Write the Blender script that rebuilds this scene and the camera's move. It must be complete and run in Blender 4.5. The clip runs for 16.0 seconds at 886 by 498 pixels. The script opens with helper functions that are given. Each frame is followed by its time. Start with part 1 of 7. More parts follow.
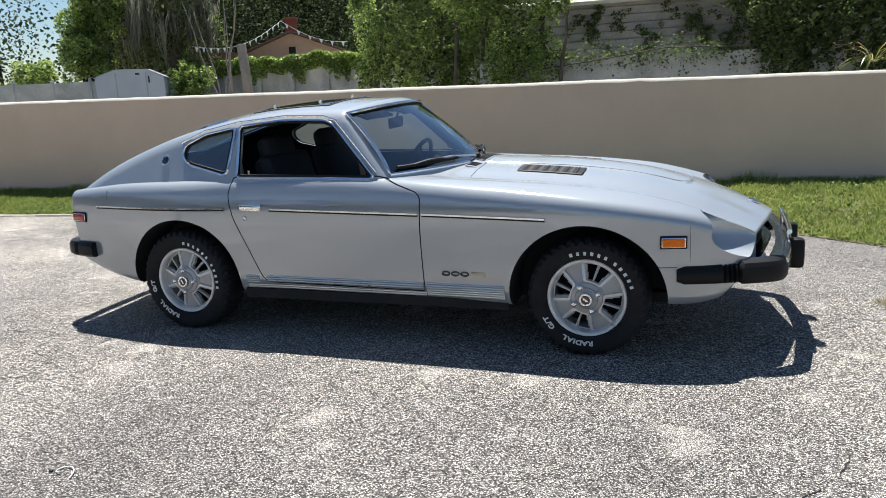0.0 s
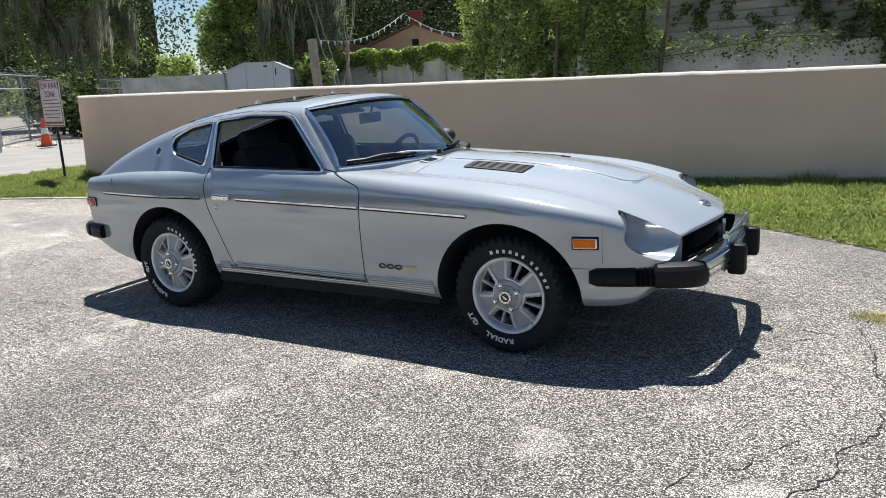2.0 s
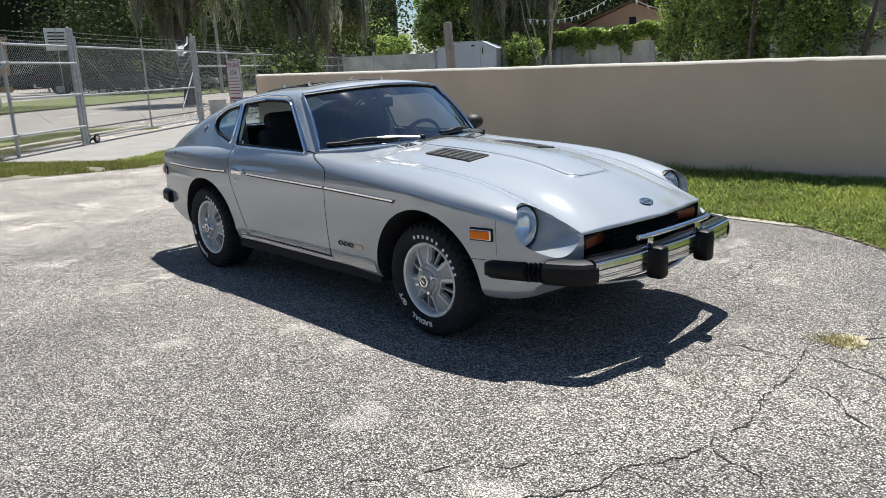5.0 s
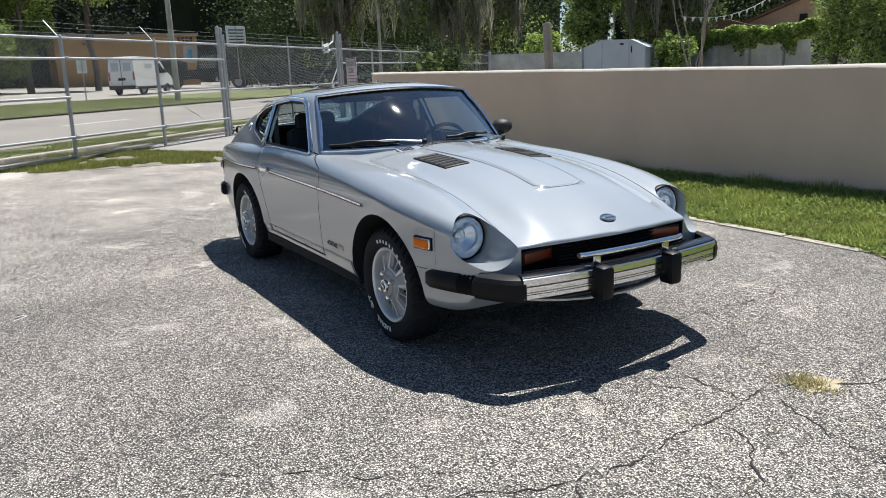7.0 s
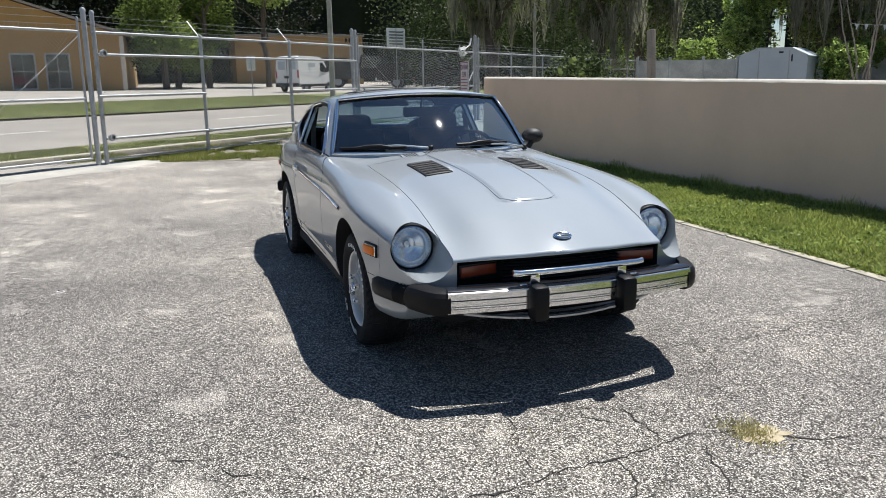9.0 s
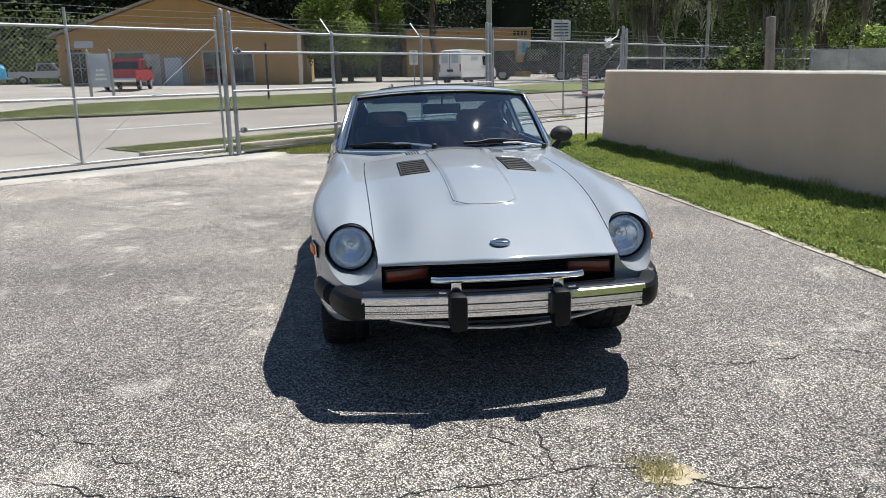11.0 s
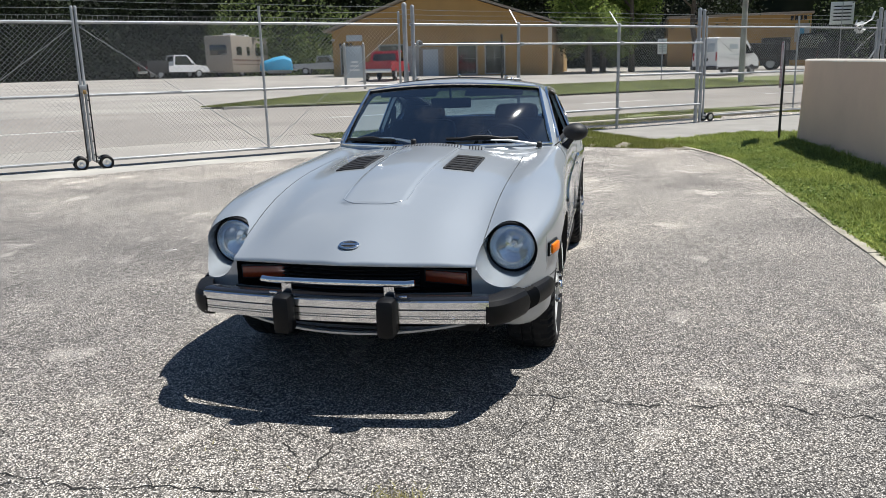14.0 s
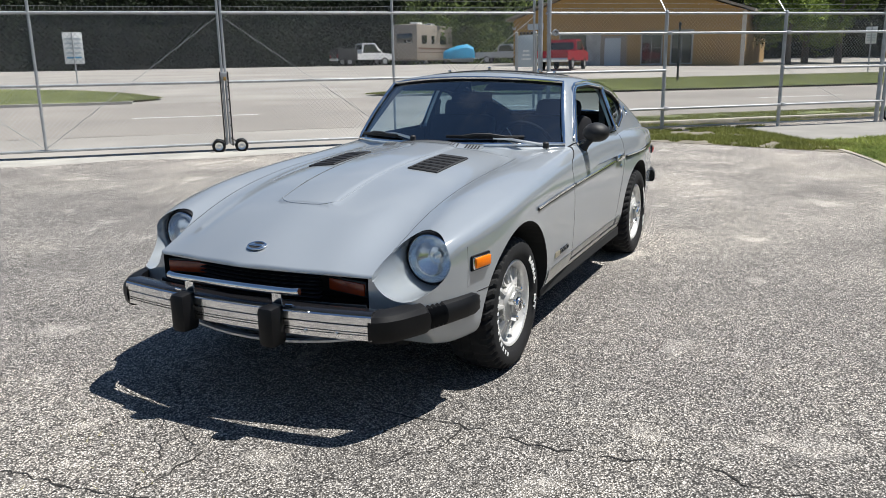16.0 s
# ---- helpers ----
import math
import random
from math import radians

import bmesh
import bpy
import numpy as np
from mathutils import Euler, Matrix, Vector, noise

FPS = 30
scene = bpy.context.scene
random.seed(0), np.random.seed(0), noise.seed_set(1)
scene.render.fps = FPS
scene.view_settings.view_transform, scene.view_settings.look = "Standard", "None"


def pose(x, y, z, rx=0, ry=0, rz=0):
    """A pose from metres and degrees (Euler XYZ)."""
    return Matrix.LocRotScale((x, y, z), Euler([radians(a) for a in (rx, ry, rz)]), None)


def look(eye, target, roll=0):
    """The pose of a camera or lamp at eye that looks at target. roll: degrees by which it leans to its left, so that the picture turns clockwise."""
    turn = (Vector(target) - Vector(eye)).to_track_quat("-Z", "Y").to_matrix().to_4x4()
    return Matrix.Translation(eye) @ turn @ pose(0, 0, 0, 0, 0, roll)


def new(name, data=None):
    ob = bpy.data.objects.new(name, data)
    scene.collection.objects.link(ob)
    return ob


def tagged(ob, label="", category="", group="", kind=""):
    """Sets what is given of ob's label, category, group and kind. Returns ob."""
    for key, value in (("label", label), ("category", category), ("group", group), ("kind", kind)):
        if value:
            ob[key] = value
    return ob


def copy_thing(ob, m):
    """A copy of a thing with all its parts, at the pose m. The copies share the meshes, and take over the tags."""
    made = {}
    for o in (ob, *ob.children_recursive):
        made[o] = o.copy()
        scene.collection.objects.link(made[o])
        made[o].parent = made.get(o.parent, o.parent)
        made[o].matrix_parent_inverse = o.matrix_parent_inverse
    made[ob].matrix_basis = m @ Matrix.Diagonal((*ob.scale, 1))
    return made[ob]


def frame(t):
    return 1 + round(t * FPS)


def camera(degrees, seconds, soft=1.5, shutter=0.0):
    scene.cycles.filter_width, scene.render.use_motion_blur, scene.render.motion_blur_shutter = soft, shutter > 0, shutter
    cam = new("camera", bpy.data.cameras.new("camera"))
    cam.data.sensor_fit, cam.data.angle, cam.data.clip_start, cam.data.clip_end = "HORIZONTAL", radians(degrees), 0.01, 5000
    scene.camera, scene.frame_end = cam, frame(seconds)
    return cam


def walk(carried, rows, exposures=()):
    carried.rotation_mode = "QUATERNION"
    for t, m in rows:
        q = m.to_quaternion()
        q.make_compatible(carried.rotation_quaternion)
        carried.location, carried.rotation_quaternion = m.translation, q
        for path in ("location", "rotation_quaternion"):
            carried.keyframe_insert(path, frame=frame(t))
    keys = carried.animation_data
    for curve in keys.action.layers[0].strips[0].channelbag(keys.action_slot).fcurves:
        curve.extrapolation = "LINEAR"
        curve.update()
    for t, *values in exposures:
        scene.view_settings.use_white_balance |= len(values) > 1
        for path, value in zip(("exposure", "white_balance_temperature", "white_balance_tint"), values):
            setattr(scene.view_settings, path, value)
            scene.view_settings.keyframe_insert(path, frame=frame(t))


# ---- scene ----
cam = camera(59.6, 16.0, soft=0.85)
METRES, EYE, TILT, TURN = 8.195, 1.354, 0.4, 19.97
ROWS = [
    (0.0, 0.0, 0.0, 0.0, -0.57, -12.53, 2.58),
    (0.5, 0.0307, 0.0003, -0.0003, 1.95, -12.55, 2.66),
    (1.0, 0.0645, -0.0103, -0.0, 4.48, -12.59, 2.73),
    (1.5, 0.0925, -0.0085, -0.0025, 7.01, -12.67, 2.77),
    (2.0, 0.1226, -0.0007, -0.0015, 9.54, -12.73, 2.76),
    (2.5, 0.1577, -0.004, -0.002, 12.1, -12.88, 2.69),
    (3.0, 0.1849, -0.0037, -0.0032, 14.78, -13.08, 2.59),
    (3.5, 0.2119, 0.011, -0.0022, 17.58, -13.22, 2.49),
    (4.0, 0.2378, 0.0211, -0.0031, 20.56, -13.34, 2.4),
    (6.5, 0.3783, 0.0794, -0.0013, 35.99, -13.35, 2.3),
    (7.0, 0.3948, 0.1024, -0.0013, 38.87, -13.24, 1.93),
    (7.5, 0.4125, 0.1228, -0.0015, 41.83, -13.13, 1.47),
    (8.0, 0.441, 0.1416, -0.0, 44.88, -12.96, 1.12),
    (8.5, 0.4587, 0.1613, -0.0013, 47.87, -12.81, 0.83),
    (11.0, 0.5253, 0.2924, -0.0005, 63.32, -13.06, 1.21),
    (11.5, 0.544, 0.3224, -0.0002, 67.38, -13.2, 1.48),
    (12.0, 0.5539, 0.352, -0.0021, 71.24, -13.23, 1.61),
    (12.5, 0.554, 0.3867, -0.0016, 74.65, -13.18, 1.66),
    (13.0, 0.5625, 0.4213, -0.0015, 77.53, -13.14, 1.67),
    (13.5, 0.5701, 0.4538, -0.0021, 80.06, -13.17, 1.58),
    (14.0, 0.5646, 0.4866, -0.003, 82.58, -13.3, 1.55),
    (14.5, 0.5629, 0.5174, -0.0041, 85.44, -13.49, 1.4),
    (15.0, 0.5668, 0.5538, -0.0032, 88.78, -13.59, 1.26),
    (15.5, 0.556, 0.582, -0.0046, 92.58, -13.73, 1.15),
    (16.0, 0.5356, 0.612, -0.0034, 96.32, -13.77, 1.17),
]
START = pose(0, 0, 0, 0, TILT, 0) @ pose(1.728, -4.303, EYE, 0, 0, TURN)
walk(cam, [(t, START @ pose(METRES * x, METRES * y, METRES * z, 90 + pitch, roll, yaw)) for t, x, y, z, yaw, pitch, roll in ROWS],
     [(0.0, 0.72, 6350, 7.5), (4.0, 0.58, 6350, 7.5), (7.0, 0.50, 6350, 7.5), (11.0, 0.41, 6350, 7.5), (16.0, 0.38, 6350, 7.5)])

# ---- light ----
world = bpy.data.worlds.new("sky")
scene.world = world
world.use_nodes = True
SUN = Vector((-0.21, 0.37, 1.0)).normalized()
sky = world.node_tree.nodes.new("ShaderNodeTexSky")
sky.sky_type, sky.sun_disc = "NISHITA", False
sky.sun_elevation = math.asin(SUN.z)
sky.sun_rotation = math.atan2(SUN.x, SUN.y)
sky.air_density, sky.dust_density, sky.ozone_density = 1.0, 0.08, 4.0
background = world.node_tree.nodes["Background"]
background.inputs["Strength"].default_value = 0.061
# broken fair-weather clouds
wn, wl = world.node_tree.nodes, world.node_tree.links
way, flat, puff, cover, veil = wn.new("ShaderNodeTexCoord"), wn.new("ShaderNodeMapping"), wn.new("ShaderNodeTexNoise"), wn.new("ShaderNodeValToRGB"), wn.new("ShaderNodeMix")
flat.inputs["Scale"].default_value = (1.0, 1.0, 2.2)
puff.inputs["Scale"].default_value, puff.inputs["Detail"].default_value, puff.inputs["Roughness"].default_value = 2.6, 7.0, 0.55
cover.color_ramp.elements[0].position, cover.color_ramp.elements[1].position = 0.56, 0.72
cover.color_ramp.elements[1].color = (0.28, 0.28, 0.28, 1)
veil.data_type = "RGBA"
veil.inputs[7].default_value = (8.5, 8.7, 9.0, 1)
wl.new(way.outputs["Generated"], flat.inputs[0]), wl.new(flat.outputs[0], puff.inputs["Vector"]), wl.new(puff.outputs["Fac"], cover.inputs[0])
wl.new(cover.outputs[0], veil.inputs[0]), wl.new(sky.outputs[0], veil.inputs[6]), wl.new(veil.outputs[2], background.inputs["Color"])
sun = new("sun", bpy.data.lights.new("sun", "SUN"))
sun.data.energy, sun.data.angle, sun.data.color = 5.1, radians(0.6), (1.0, 0.955, 0.90)
sun.matrix_world = look(SUN * 50, (0, 0, 0))

# ---- materials ----
def nodes_of(name):
    m = bpy.data.materials.new(name)
    m.use_nodes = True
    t = m.node_tree
    return m, t.nodes, t.links, t.nodes["Principled BSDF"]


def setin(bsdf, **k):
    for key, v in k.items():
        bsdf.inputs[key.replace("_", " ")].default_value = v


def noise_node(N, L, scale, detail=6.0, rough=0.6, src=None):
    n = N.new("ShaderNodeTexNoise")
    n.inputs["Scale"].default_value, n.inputs["Detail"].default_value, n.inputs["Roughness"].default_value = scale, detail, rough
    if src is None:
        src = N.new("ShaderNodeNewGeometry").outputs["Position"]
    L.new(src, n.inputs["Vector"])
    return n.outputs["Fac"]


def ramp(N, L, fac, *stops):
    r = N.new("ShaderNodeValToRGB")
    e = r.color_ramp.elements
    while len(e) < len(stops):
        e.new(0.5)
    for k, (p, c) in zip(e, stops):
        k.position = p
        k.color = (*c, 1) if len(c) == 3 else c
    L.new(fac, r.inputs[0])
    return r.outputs[0]


def mixc(N, L, a, b, fac, blend="MIX"):
    m = N.new("ShaderNodeMix")
    m.data_type, m.blend_type = "RGBA", blend
    for v, i in ((fac, 0), (a, 6), (b, 7)):
        if isinstance(v, (int, float)):
            m.inputs[i].default_value = v
        elif isinstance(v, tuple):
            m.inputs[i].default_value = (*v, 1)
        else:
            L.new(v, m.inputs[i])
    return m.outputs[2]


def bump(N, L, height, strength, dist, bsdf):
    b = N.new("ShaderNodeBump")
    b.inputs["Strength"].default_value, b.inputs["Distance"].default_value = strength, dist
    L.new(height, b.inputs["Height"])
    L.new(b.outputs[0], bsdf.inputs["Normal"])


def plain(name, col, rough=0.5, metal=0.0, var=0.12, scale=6.0, fine=90.0, bumps=0.15, bdist=0.002, coat=0.0, **k):
    """A surface with broad and fine variation of its colour and roughness, and a fine relief."""
    m, N, L, b = nodes_of(name)
    lo, hi = tuple(c * (1 - var) for c in col), tuple(min(1, c * (1 + var)) for c in col)
    broad = noise_node(N, L, scale, 5)
    grain = noise_node(N, L, fine, 3)
    c = ramp(N, L, broad, (0.3, lo), (0.7, hi))
    c = mixc(N, L, c, ramp(N, L, grain, (0.3, (0.8, 0.8, 0.8)), (0.7, (1.0, 1.0, 1.0))), min(1, var * 4), "MULTIPLY")
    L.new(c, b.inputs["Base Color"])
    r = N.new("ShaderNodeMapRange")
    r.inputs["To Min"].default_value, r.inputs["To Max"].default_value = max(0.02, rough - 0.08), min(1, rough + 0.08)
    L.new(broad, r.inputs["Value"])
    L.new(r.outputs[0], b.inputs["Roughness"])
    setin(b, Metallic=metal, Coat_Weight=coat, **k)
    if bumps:
        bump(N, L, grain, bumps, bdist, b)
    return m


def glass(name, tint=(0.75, 0.85, 0.85), rough=0.0, head_on=0.11, power=3.0, flutes=0.0):
    """Thin clear glass: straight through, with a gloss by Fresnel."""
    m = bpy.data.materials.new(name)
    m.use_nodes = True
    N, L = m.node_tree.nodes, m.node_tree.links
    N.clear()
    out = N.new("ShaderNodeOutputMaterial")
    mix, tr, gl, lw = N.new("ShaderNodeMixShader"), N.new("ShaderNodeBsdfTransparent"), N.new("ShaderNodeBsdfGlossy"), N.new("ShaderNodeLayerWeight")
    pw, fr = N.new("ShaderNodeMath"), N.new("ShaderNodeMath")
    pw.operation, fr.operation = "POWER", "MULTIPLY_ADD"
    pw.inputs[1].default_value, fr.inputs[1].default_value, fr.inputs[2].default_value = power, 0.88, head_on
    lw.inputs["Blend"].default_value = 0.5
    L.new(lw.outputs["Facing"], pw.inputs[0]), L.new(pw.outputs[0], fr.inputs[0])
    tr.inputs["Color"].default_value = (*tint, 1)
    gl.inputs["Roughness"].default_value = rough
    if flutes:
        w, b = N.new("ShaderNodeTexWave"), N.new("ShaderNodeBump")
        w.bands_direction, w.inputs["Scale"].default_value, w.inputs["Distortion"].default_value = "Y", flutes / 20, 0.6
        b.inputs["Strength"].default_value, b.inputs["Distance"].default_value = 0.35, 0.003
        L.new(N.new("ShaderNodeNewGeometry").outputs["Position"], w.inputs["Vector"])
        L.new(w.outputs["Fac"], b.inputs["Height"]), L.new(b.outputs[0], gl.inputs["Normal"])
        dif, mx = N.new("ShaderNodeBsdfDiffuse"), N.new("ShaderNodeMixShader")
        dif.inputs["Color"].default_value = (0.75, 0.8, 0.85, 1)
        L.new(b.outputs[0], dif.inputs["Normal"])
        mx.inputs[0].default_value = 0.05
    base = tr.outputs[0]
    if flutes:
        L.new(tr.outputs[0], mx.inputs[1]), L.new(dif.outputs[0], mx.inputs[2])
        base = mx.outputs[0]
    L.new(fr.outputs[0], mix.inputs[0]), L.new(base, mix.inputs[1]), L.new(gl.outputs[0], mix.inputs[2]), L.new(mix.outputs[0], out.inputs[0])
    return m


def asphalt_material():
    m, N, L, b = nodes_of("worn_asphalt")
    pos = N.new("ShaderNodeNewGeometry").outputs["Position"]
    v = N.new("ShaderNodeTexVoronoi")
    v.inputs["Scale"].default_value = 170.0
    L.new(pos, v.inputs["Vector"])
    sep = N.new("ShaderNodeSeparateColor")
    L.new(v.outputs["Color"], sep.inputs[0])
    stone = ramp(N, L, sep.outputs[0], (0.0, (0.04, 0.038, 0.036)), (0.3, (0.16, 0.152, 0.143)), (0.6, (0.42, 0.40, 0.375)), (1.0, (0.80, 0.76, 0.715)))
    # bare pale spots where the binder has gone
    patch = noise_node(N, L, 2.3, 3, 0.5, pos)
    stone = mixc(N, L, stone, (0.62, 0.59, 0.55), ramp(N, L, patch, (0.615, (0, 0, 0)), (0.665, (0.62, 0.62, 0.62))))
    gap = ramp(N, L, v.outputs["Distance"], (0.36, (1.15, 1.15, 1.15)), (0.64, (0.14, 0.135, 0.13)))
    c = mixc(N, L, stone, gap, 0.85, "MULTIPLY")
    pits = noise_node(N, L, 150, 2, 0.6, pos)
    c = mixc(N, L, c, ramp(N, L, pits, (0.36, (0.16, 0.155, 0.15)), (0.44, (1.06, 1.06, 1.06))), 0.9, "MULTIPLY")
    broad = noise_node(N, L, 0.55, 5, 0.6, pos)
    c = mixc(N, L, c, ramp(N, L, broad, (0.32, (0.72, 0.71, 0.71)), (0.5, (1.0, 0.985, 0.97)), (0.68, (1.30, 1.27, 1.22))), 1.0, "MULTIPLY")
    clot = noise_node(N, L, 64, 3, 0.65, pos)
    c = mixc(N, L, c, ramp(N, L, clot, (0.34, (0.76, 0.755, 0.75)), (0.5, (1.0, 1.0, 1.0)), (0.66, (1.18, 1.175, 1.16))), 1.0, "MULTIPLY")
    mid = noise_node(N, L, 14, 4, 0.6, pos)
    c = mixc(N, L, c, ramp(N, L, mid, (0.32, (0.74, 0.74, 0.75)), (0.5, (0.98, 0.975, 0.97)), (0.68, (1.16, 1.145, 1.12))), 1.0, "MULTIPLY")
    # the colour is multiplied unevenly to a paler one towards the gates
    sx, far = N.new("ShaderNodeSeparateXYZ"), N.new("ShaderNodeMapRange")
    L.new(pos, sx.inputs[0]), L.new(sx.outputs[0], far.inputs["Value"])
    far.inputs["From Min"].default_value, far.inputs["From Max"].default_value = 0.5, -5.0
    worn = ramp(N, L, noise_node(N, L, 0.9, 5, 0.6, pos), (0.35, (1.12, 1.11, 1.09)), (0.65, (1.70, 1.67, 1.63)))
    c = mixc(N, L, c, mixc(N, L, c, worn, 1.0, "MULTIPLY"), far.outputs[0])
    L.new(c, b.inputs["Base Color"])
    setin(b, Roughness=0.9)
    bump(N, L, v.outputs["Distance"], 0.9, 0.006, b)
    return m


M_ASPHALT = asphalt_material()
M_DIRT = plain("trodden_dirt", (0.23, 0.205, 0.155), 0.95, var=0.3, scale=4, fine=60, bumps=0.6, bdist=0.006)
M_SAND = plain("pale_sand", (0.48, 0.41, 0.28), 0.95, var=0.25, scale=30, fine=200, bumps=0.5, bdist=0.004)
M_LANES = plain("grey_road", (0.31, 0.282, 0.250), 0.9, var=0.18, scale=0.35, fine=60, bumps=0.2)
M_ROAD = plain("pale_road", (0.37, 0.342, 0.305), 0.9, var=0.2, scale=0.3, fine=60, bumps=0.2)
M_CONCRETE = plain("old_concrete", (0.43, 0.41, 0.37), 0.9, var=0.24, scale=1.3, fine=70, bumps=0.25)
M_DRIVE = plain("worn_drive", (0.29, 0.275, 0.25), 0.9, var=0.14, scale=1.3, fine=70, bumps=0.3)
M_KERB = plain("kerb_concrete", (0.46, 0.42, 0.34), 0.9, var=0.25, scale=5, fine=60, bumps=0.5, bdist=0.006)
M_STUCCO = plain("tan_stucco", (0.71, 0.545, 0.42), 0.92, var=0.07, scale=1.1, fine=120, bumps=0.35, bdist=0.003)
M_CAP = plain("pale_wall_cap", (0.60, 0.55, 0.48), 0.9, var=0.15, scale=4, fine=60, bumps=0.4, bdist=0.004)
M_SOIL = plain("grassy_soil", (0.19, 0.175, 0.085), 0.95, var=0.4, scale=3, fine=40, bumps=0.6, bdist=0.01)
M_LAWN = plain("far_lawn", (0.17, 0.19, 0.07), 0.95, var=0.4, scale=0.9, fine=25, bumps=0.6, bdist=0.02)
M_PAINT = plain("silver_paint", (0.305, 0.332, 0.358), 0.72, 0.30, var=0.03, scale=2, fine=1500, bumps=0.02, bdist=0.0003, coat=1.0, Coat_Roughness=0.085, Coat_IOR=2.75)
M_DARK = plain("black_underside", (0.012, 0.012, 0.013), 0.85, var=0.3)
M_TRIM = plain("black_vinyl", (0.011, 0.011, 0.0125), 0.6, var=0.25, scale=9, fine=200, bumps=0.2)
M_RUBBER = plain("black_rubber", (0.006, 0.006, 0.007), 0.48, var=0.25, scale=12, fine=150, bumps=0.15, Specular_IOR_Level=0.24)
M_TYRE = plain("tyre_rubber", (0.017, 0.017, 0.018), 0.8, var=0.3, scale=15, fine=140, bumps=0.3, Specular_IOR_Level=0.3)
M_CHROME = plain("chrome", (0.86, 0.87, 0.88), 0.09, 1.0, var=0.04, scale=9, fine=60, bumps=0.03)
M_BRIGHTCHROME = plain("dulled_chrome", (0.84, 0.84, 0.84), 0.15, 1.0, var=0.03, scale=3, fine=120, bumps=0.01)
M_REFLECTOR = plain("lamp_reflector", (0.92, 0.93, 0.95), 0.17, 0.95, var=0.06, scale=60, fine=300, bumps=0.05)
M_SHELF = plain("glossy_black_filler", (0.012, 0.012, 0.014), 0.22, var=0.2, scale=9, bumps=0.05, coat=0.5)
M_BRIGHT = plain("brushed_bright_metal", (0.72, 0.72, 0.72), 0.30, 1.0, var=0.08, scale=9, fine=200, bumps=0.05)
M_HUB = plain("cast_hub", (0.42, 0.42, 0.41), 0.45, 0.5, var=0.15, scale=30, fine=200, bumps=0.1)
M_ALLOY = plain("wheel_alloy", (0.76, 0.75, 0.73), 0.30, 0.35, var=0.1, scale=14, fine=150, bumps=0.08)
M_WHEELGREY = plain("satin_grey_wheel", (0.50, 0.49, 0.47), 0.45, 0.15, var=0.1, scale=14, fine=150, bumps=0.1)
M_WHITE = plain("white_lettering", (0.78, 0.78, 0.76), 0.6, var=0.08)
M_AMBER = plain("amber_lens", (1.0, 0.21, 0.004), 0.35, var=0.1, scale=60, fine=200, bumps=0.2, Specular_IOR_Level=0.3)
M_REDLENS = plain("red_lens", (0.45, 0.015, 0.02), 0.15, var=0.1, scale=60, fine=200, bumps=0.2, coat=1.0)
M_DULLAMBER = plain("dull_amber_lens", (0.27, 0.042, 0.012), 0.2, var=0.1, scale=60, fine=200, bumps=0.2, coat=0.6)
M_GLASS = glass("car_glass", (0.74, 0.91, 0.97), rough=0.02, head_on=0.21)
M_CABIN = plain("dull_black_cabin", (0.010, 0.010, 0.012), 0.85, var=0.25, scale=9, fine=200, bumps=0.2, Specular_IOR_Level=0.15)
M_DARKGLASS = plain("dark_glass", (0.012, 0.013, 0.015), 0.06, var=0.1, bumps=0.0, coat=1.0)
M_LENS = glass("lamp_glass", (0.93, 0.96, 0.98), 0.03, 0.06, flutes=420.0)
M_SEAT = plain("black_seat_vinyl", (0.022, 0.022, 0.026), 0.7, var=0.25, scale=9, fine=200, bumps=0.2, Specular_IOR_Level=0.25)
M_GALV = plain("galvanised_steel", (0.43, 0.44, 0.45), 0.5, 0.4, var=0.18, scale=8, fine=80, bumps=0.1)
M_WIRE = plain("fence_wire", (0.42, 0.43, 0.43), 0.55, 0.3, var=0.1, bumps=0.0)
M_OCHRE = plain("ochre_render", (0.37, 0.23, 0.085), 0.9, var=0.08, scale=0.7, fine=50, bumps=0.2)
M_FARWHITE = plain("white_vehicle_paint", (0.78, 0.78, 0.77), 0.35, var=0.05, coat=0.4)
M_REDPAINT = plain("red_vehicle_paint", (0.38, 0.012, 0.028), 0.35, var=0.1, coat=0.5)
M_BEIGE = plain("beige_vehicle_paint", (0.31, 0.27, 0.225), 0.45, var=0.08)
M_BLUETARP = plain("blue_tarpaulin", (0.04, 0.30, 0.52), 0.6, var=0.2, scale=3)
M_BARK = plain("bark", (0.12, 0.095, 0.075), 0.95, var=0.35, scale=6, fine=30, bumps=0.8, bdist=0.02)
M_BELT = plain("grey_webbing", (0.16, 0.155, 0.135), 0.95, var=0.3, scale=2)
M_WOOD = plain("grey_weathered_wood", (0.30, 0.26, 0.21), 0.9, var=0.2, scale=8, fine=50, bumps=0.4)
M_PALEWALL = plain("stained_block_wall", (0.52, 0.52, 0.47), 0.9, var=0.35, scale=0.9, fine=20, bumps=0.3)
M_SHED = plain("pale_grey_sheet", (0.44, 0.49, 0.53), 0.6, var=0.08, scale=0.8)
M_PEACH = plain("peach_render", (0.50, 0.36, 0.25), 0.9, var=0.08)
M_ROOF = plain("brown_shingle", (0.16, 0.10, 0.075), 0.9, var=0.25, scale=5)
M_BRICK = plain("red_brick", (0.28, 0.085, 0.055), 0.9, var=0.25, scale=9)
M_SIDING = plain("weathered_siding", (0.40, 0.40, 0.385), 0.85, var=0.25, scale=1.2, fine=20)
M_SIGN = plain("sign_white", (0.74, 0.70, 0.69), 0.6, var=0.08)
M_SIGNRED = plain("sign_red", (0.36, 0.05, 0.09), 0.6, var=0.1)
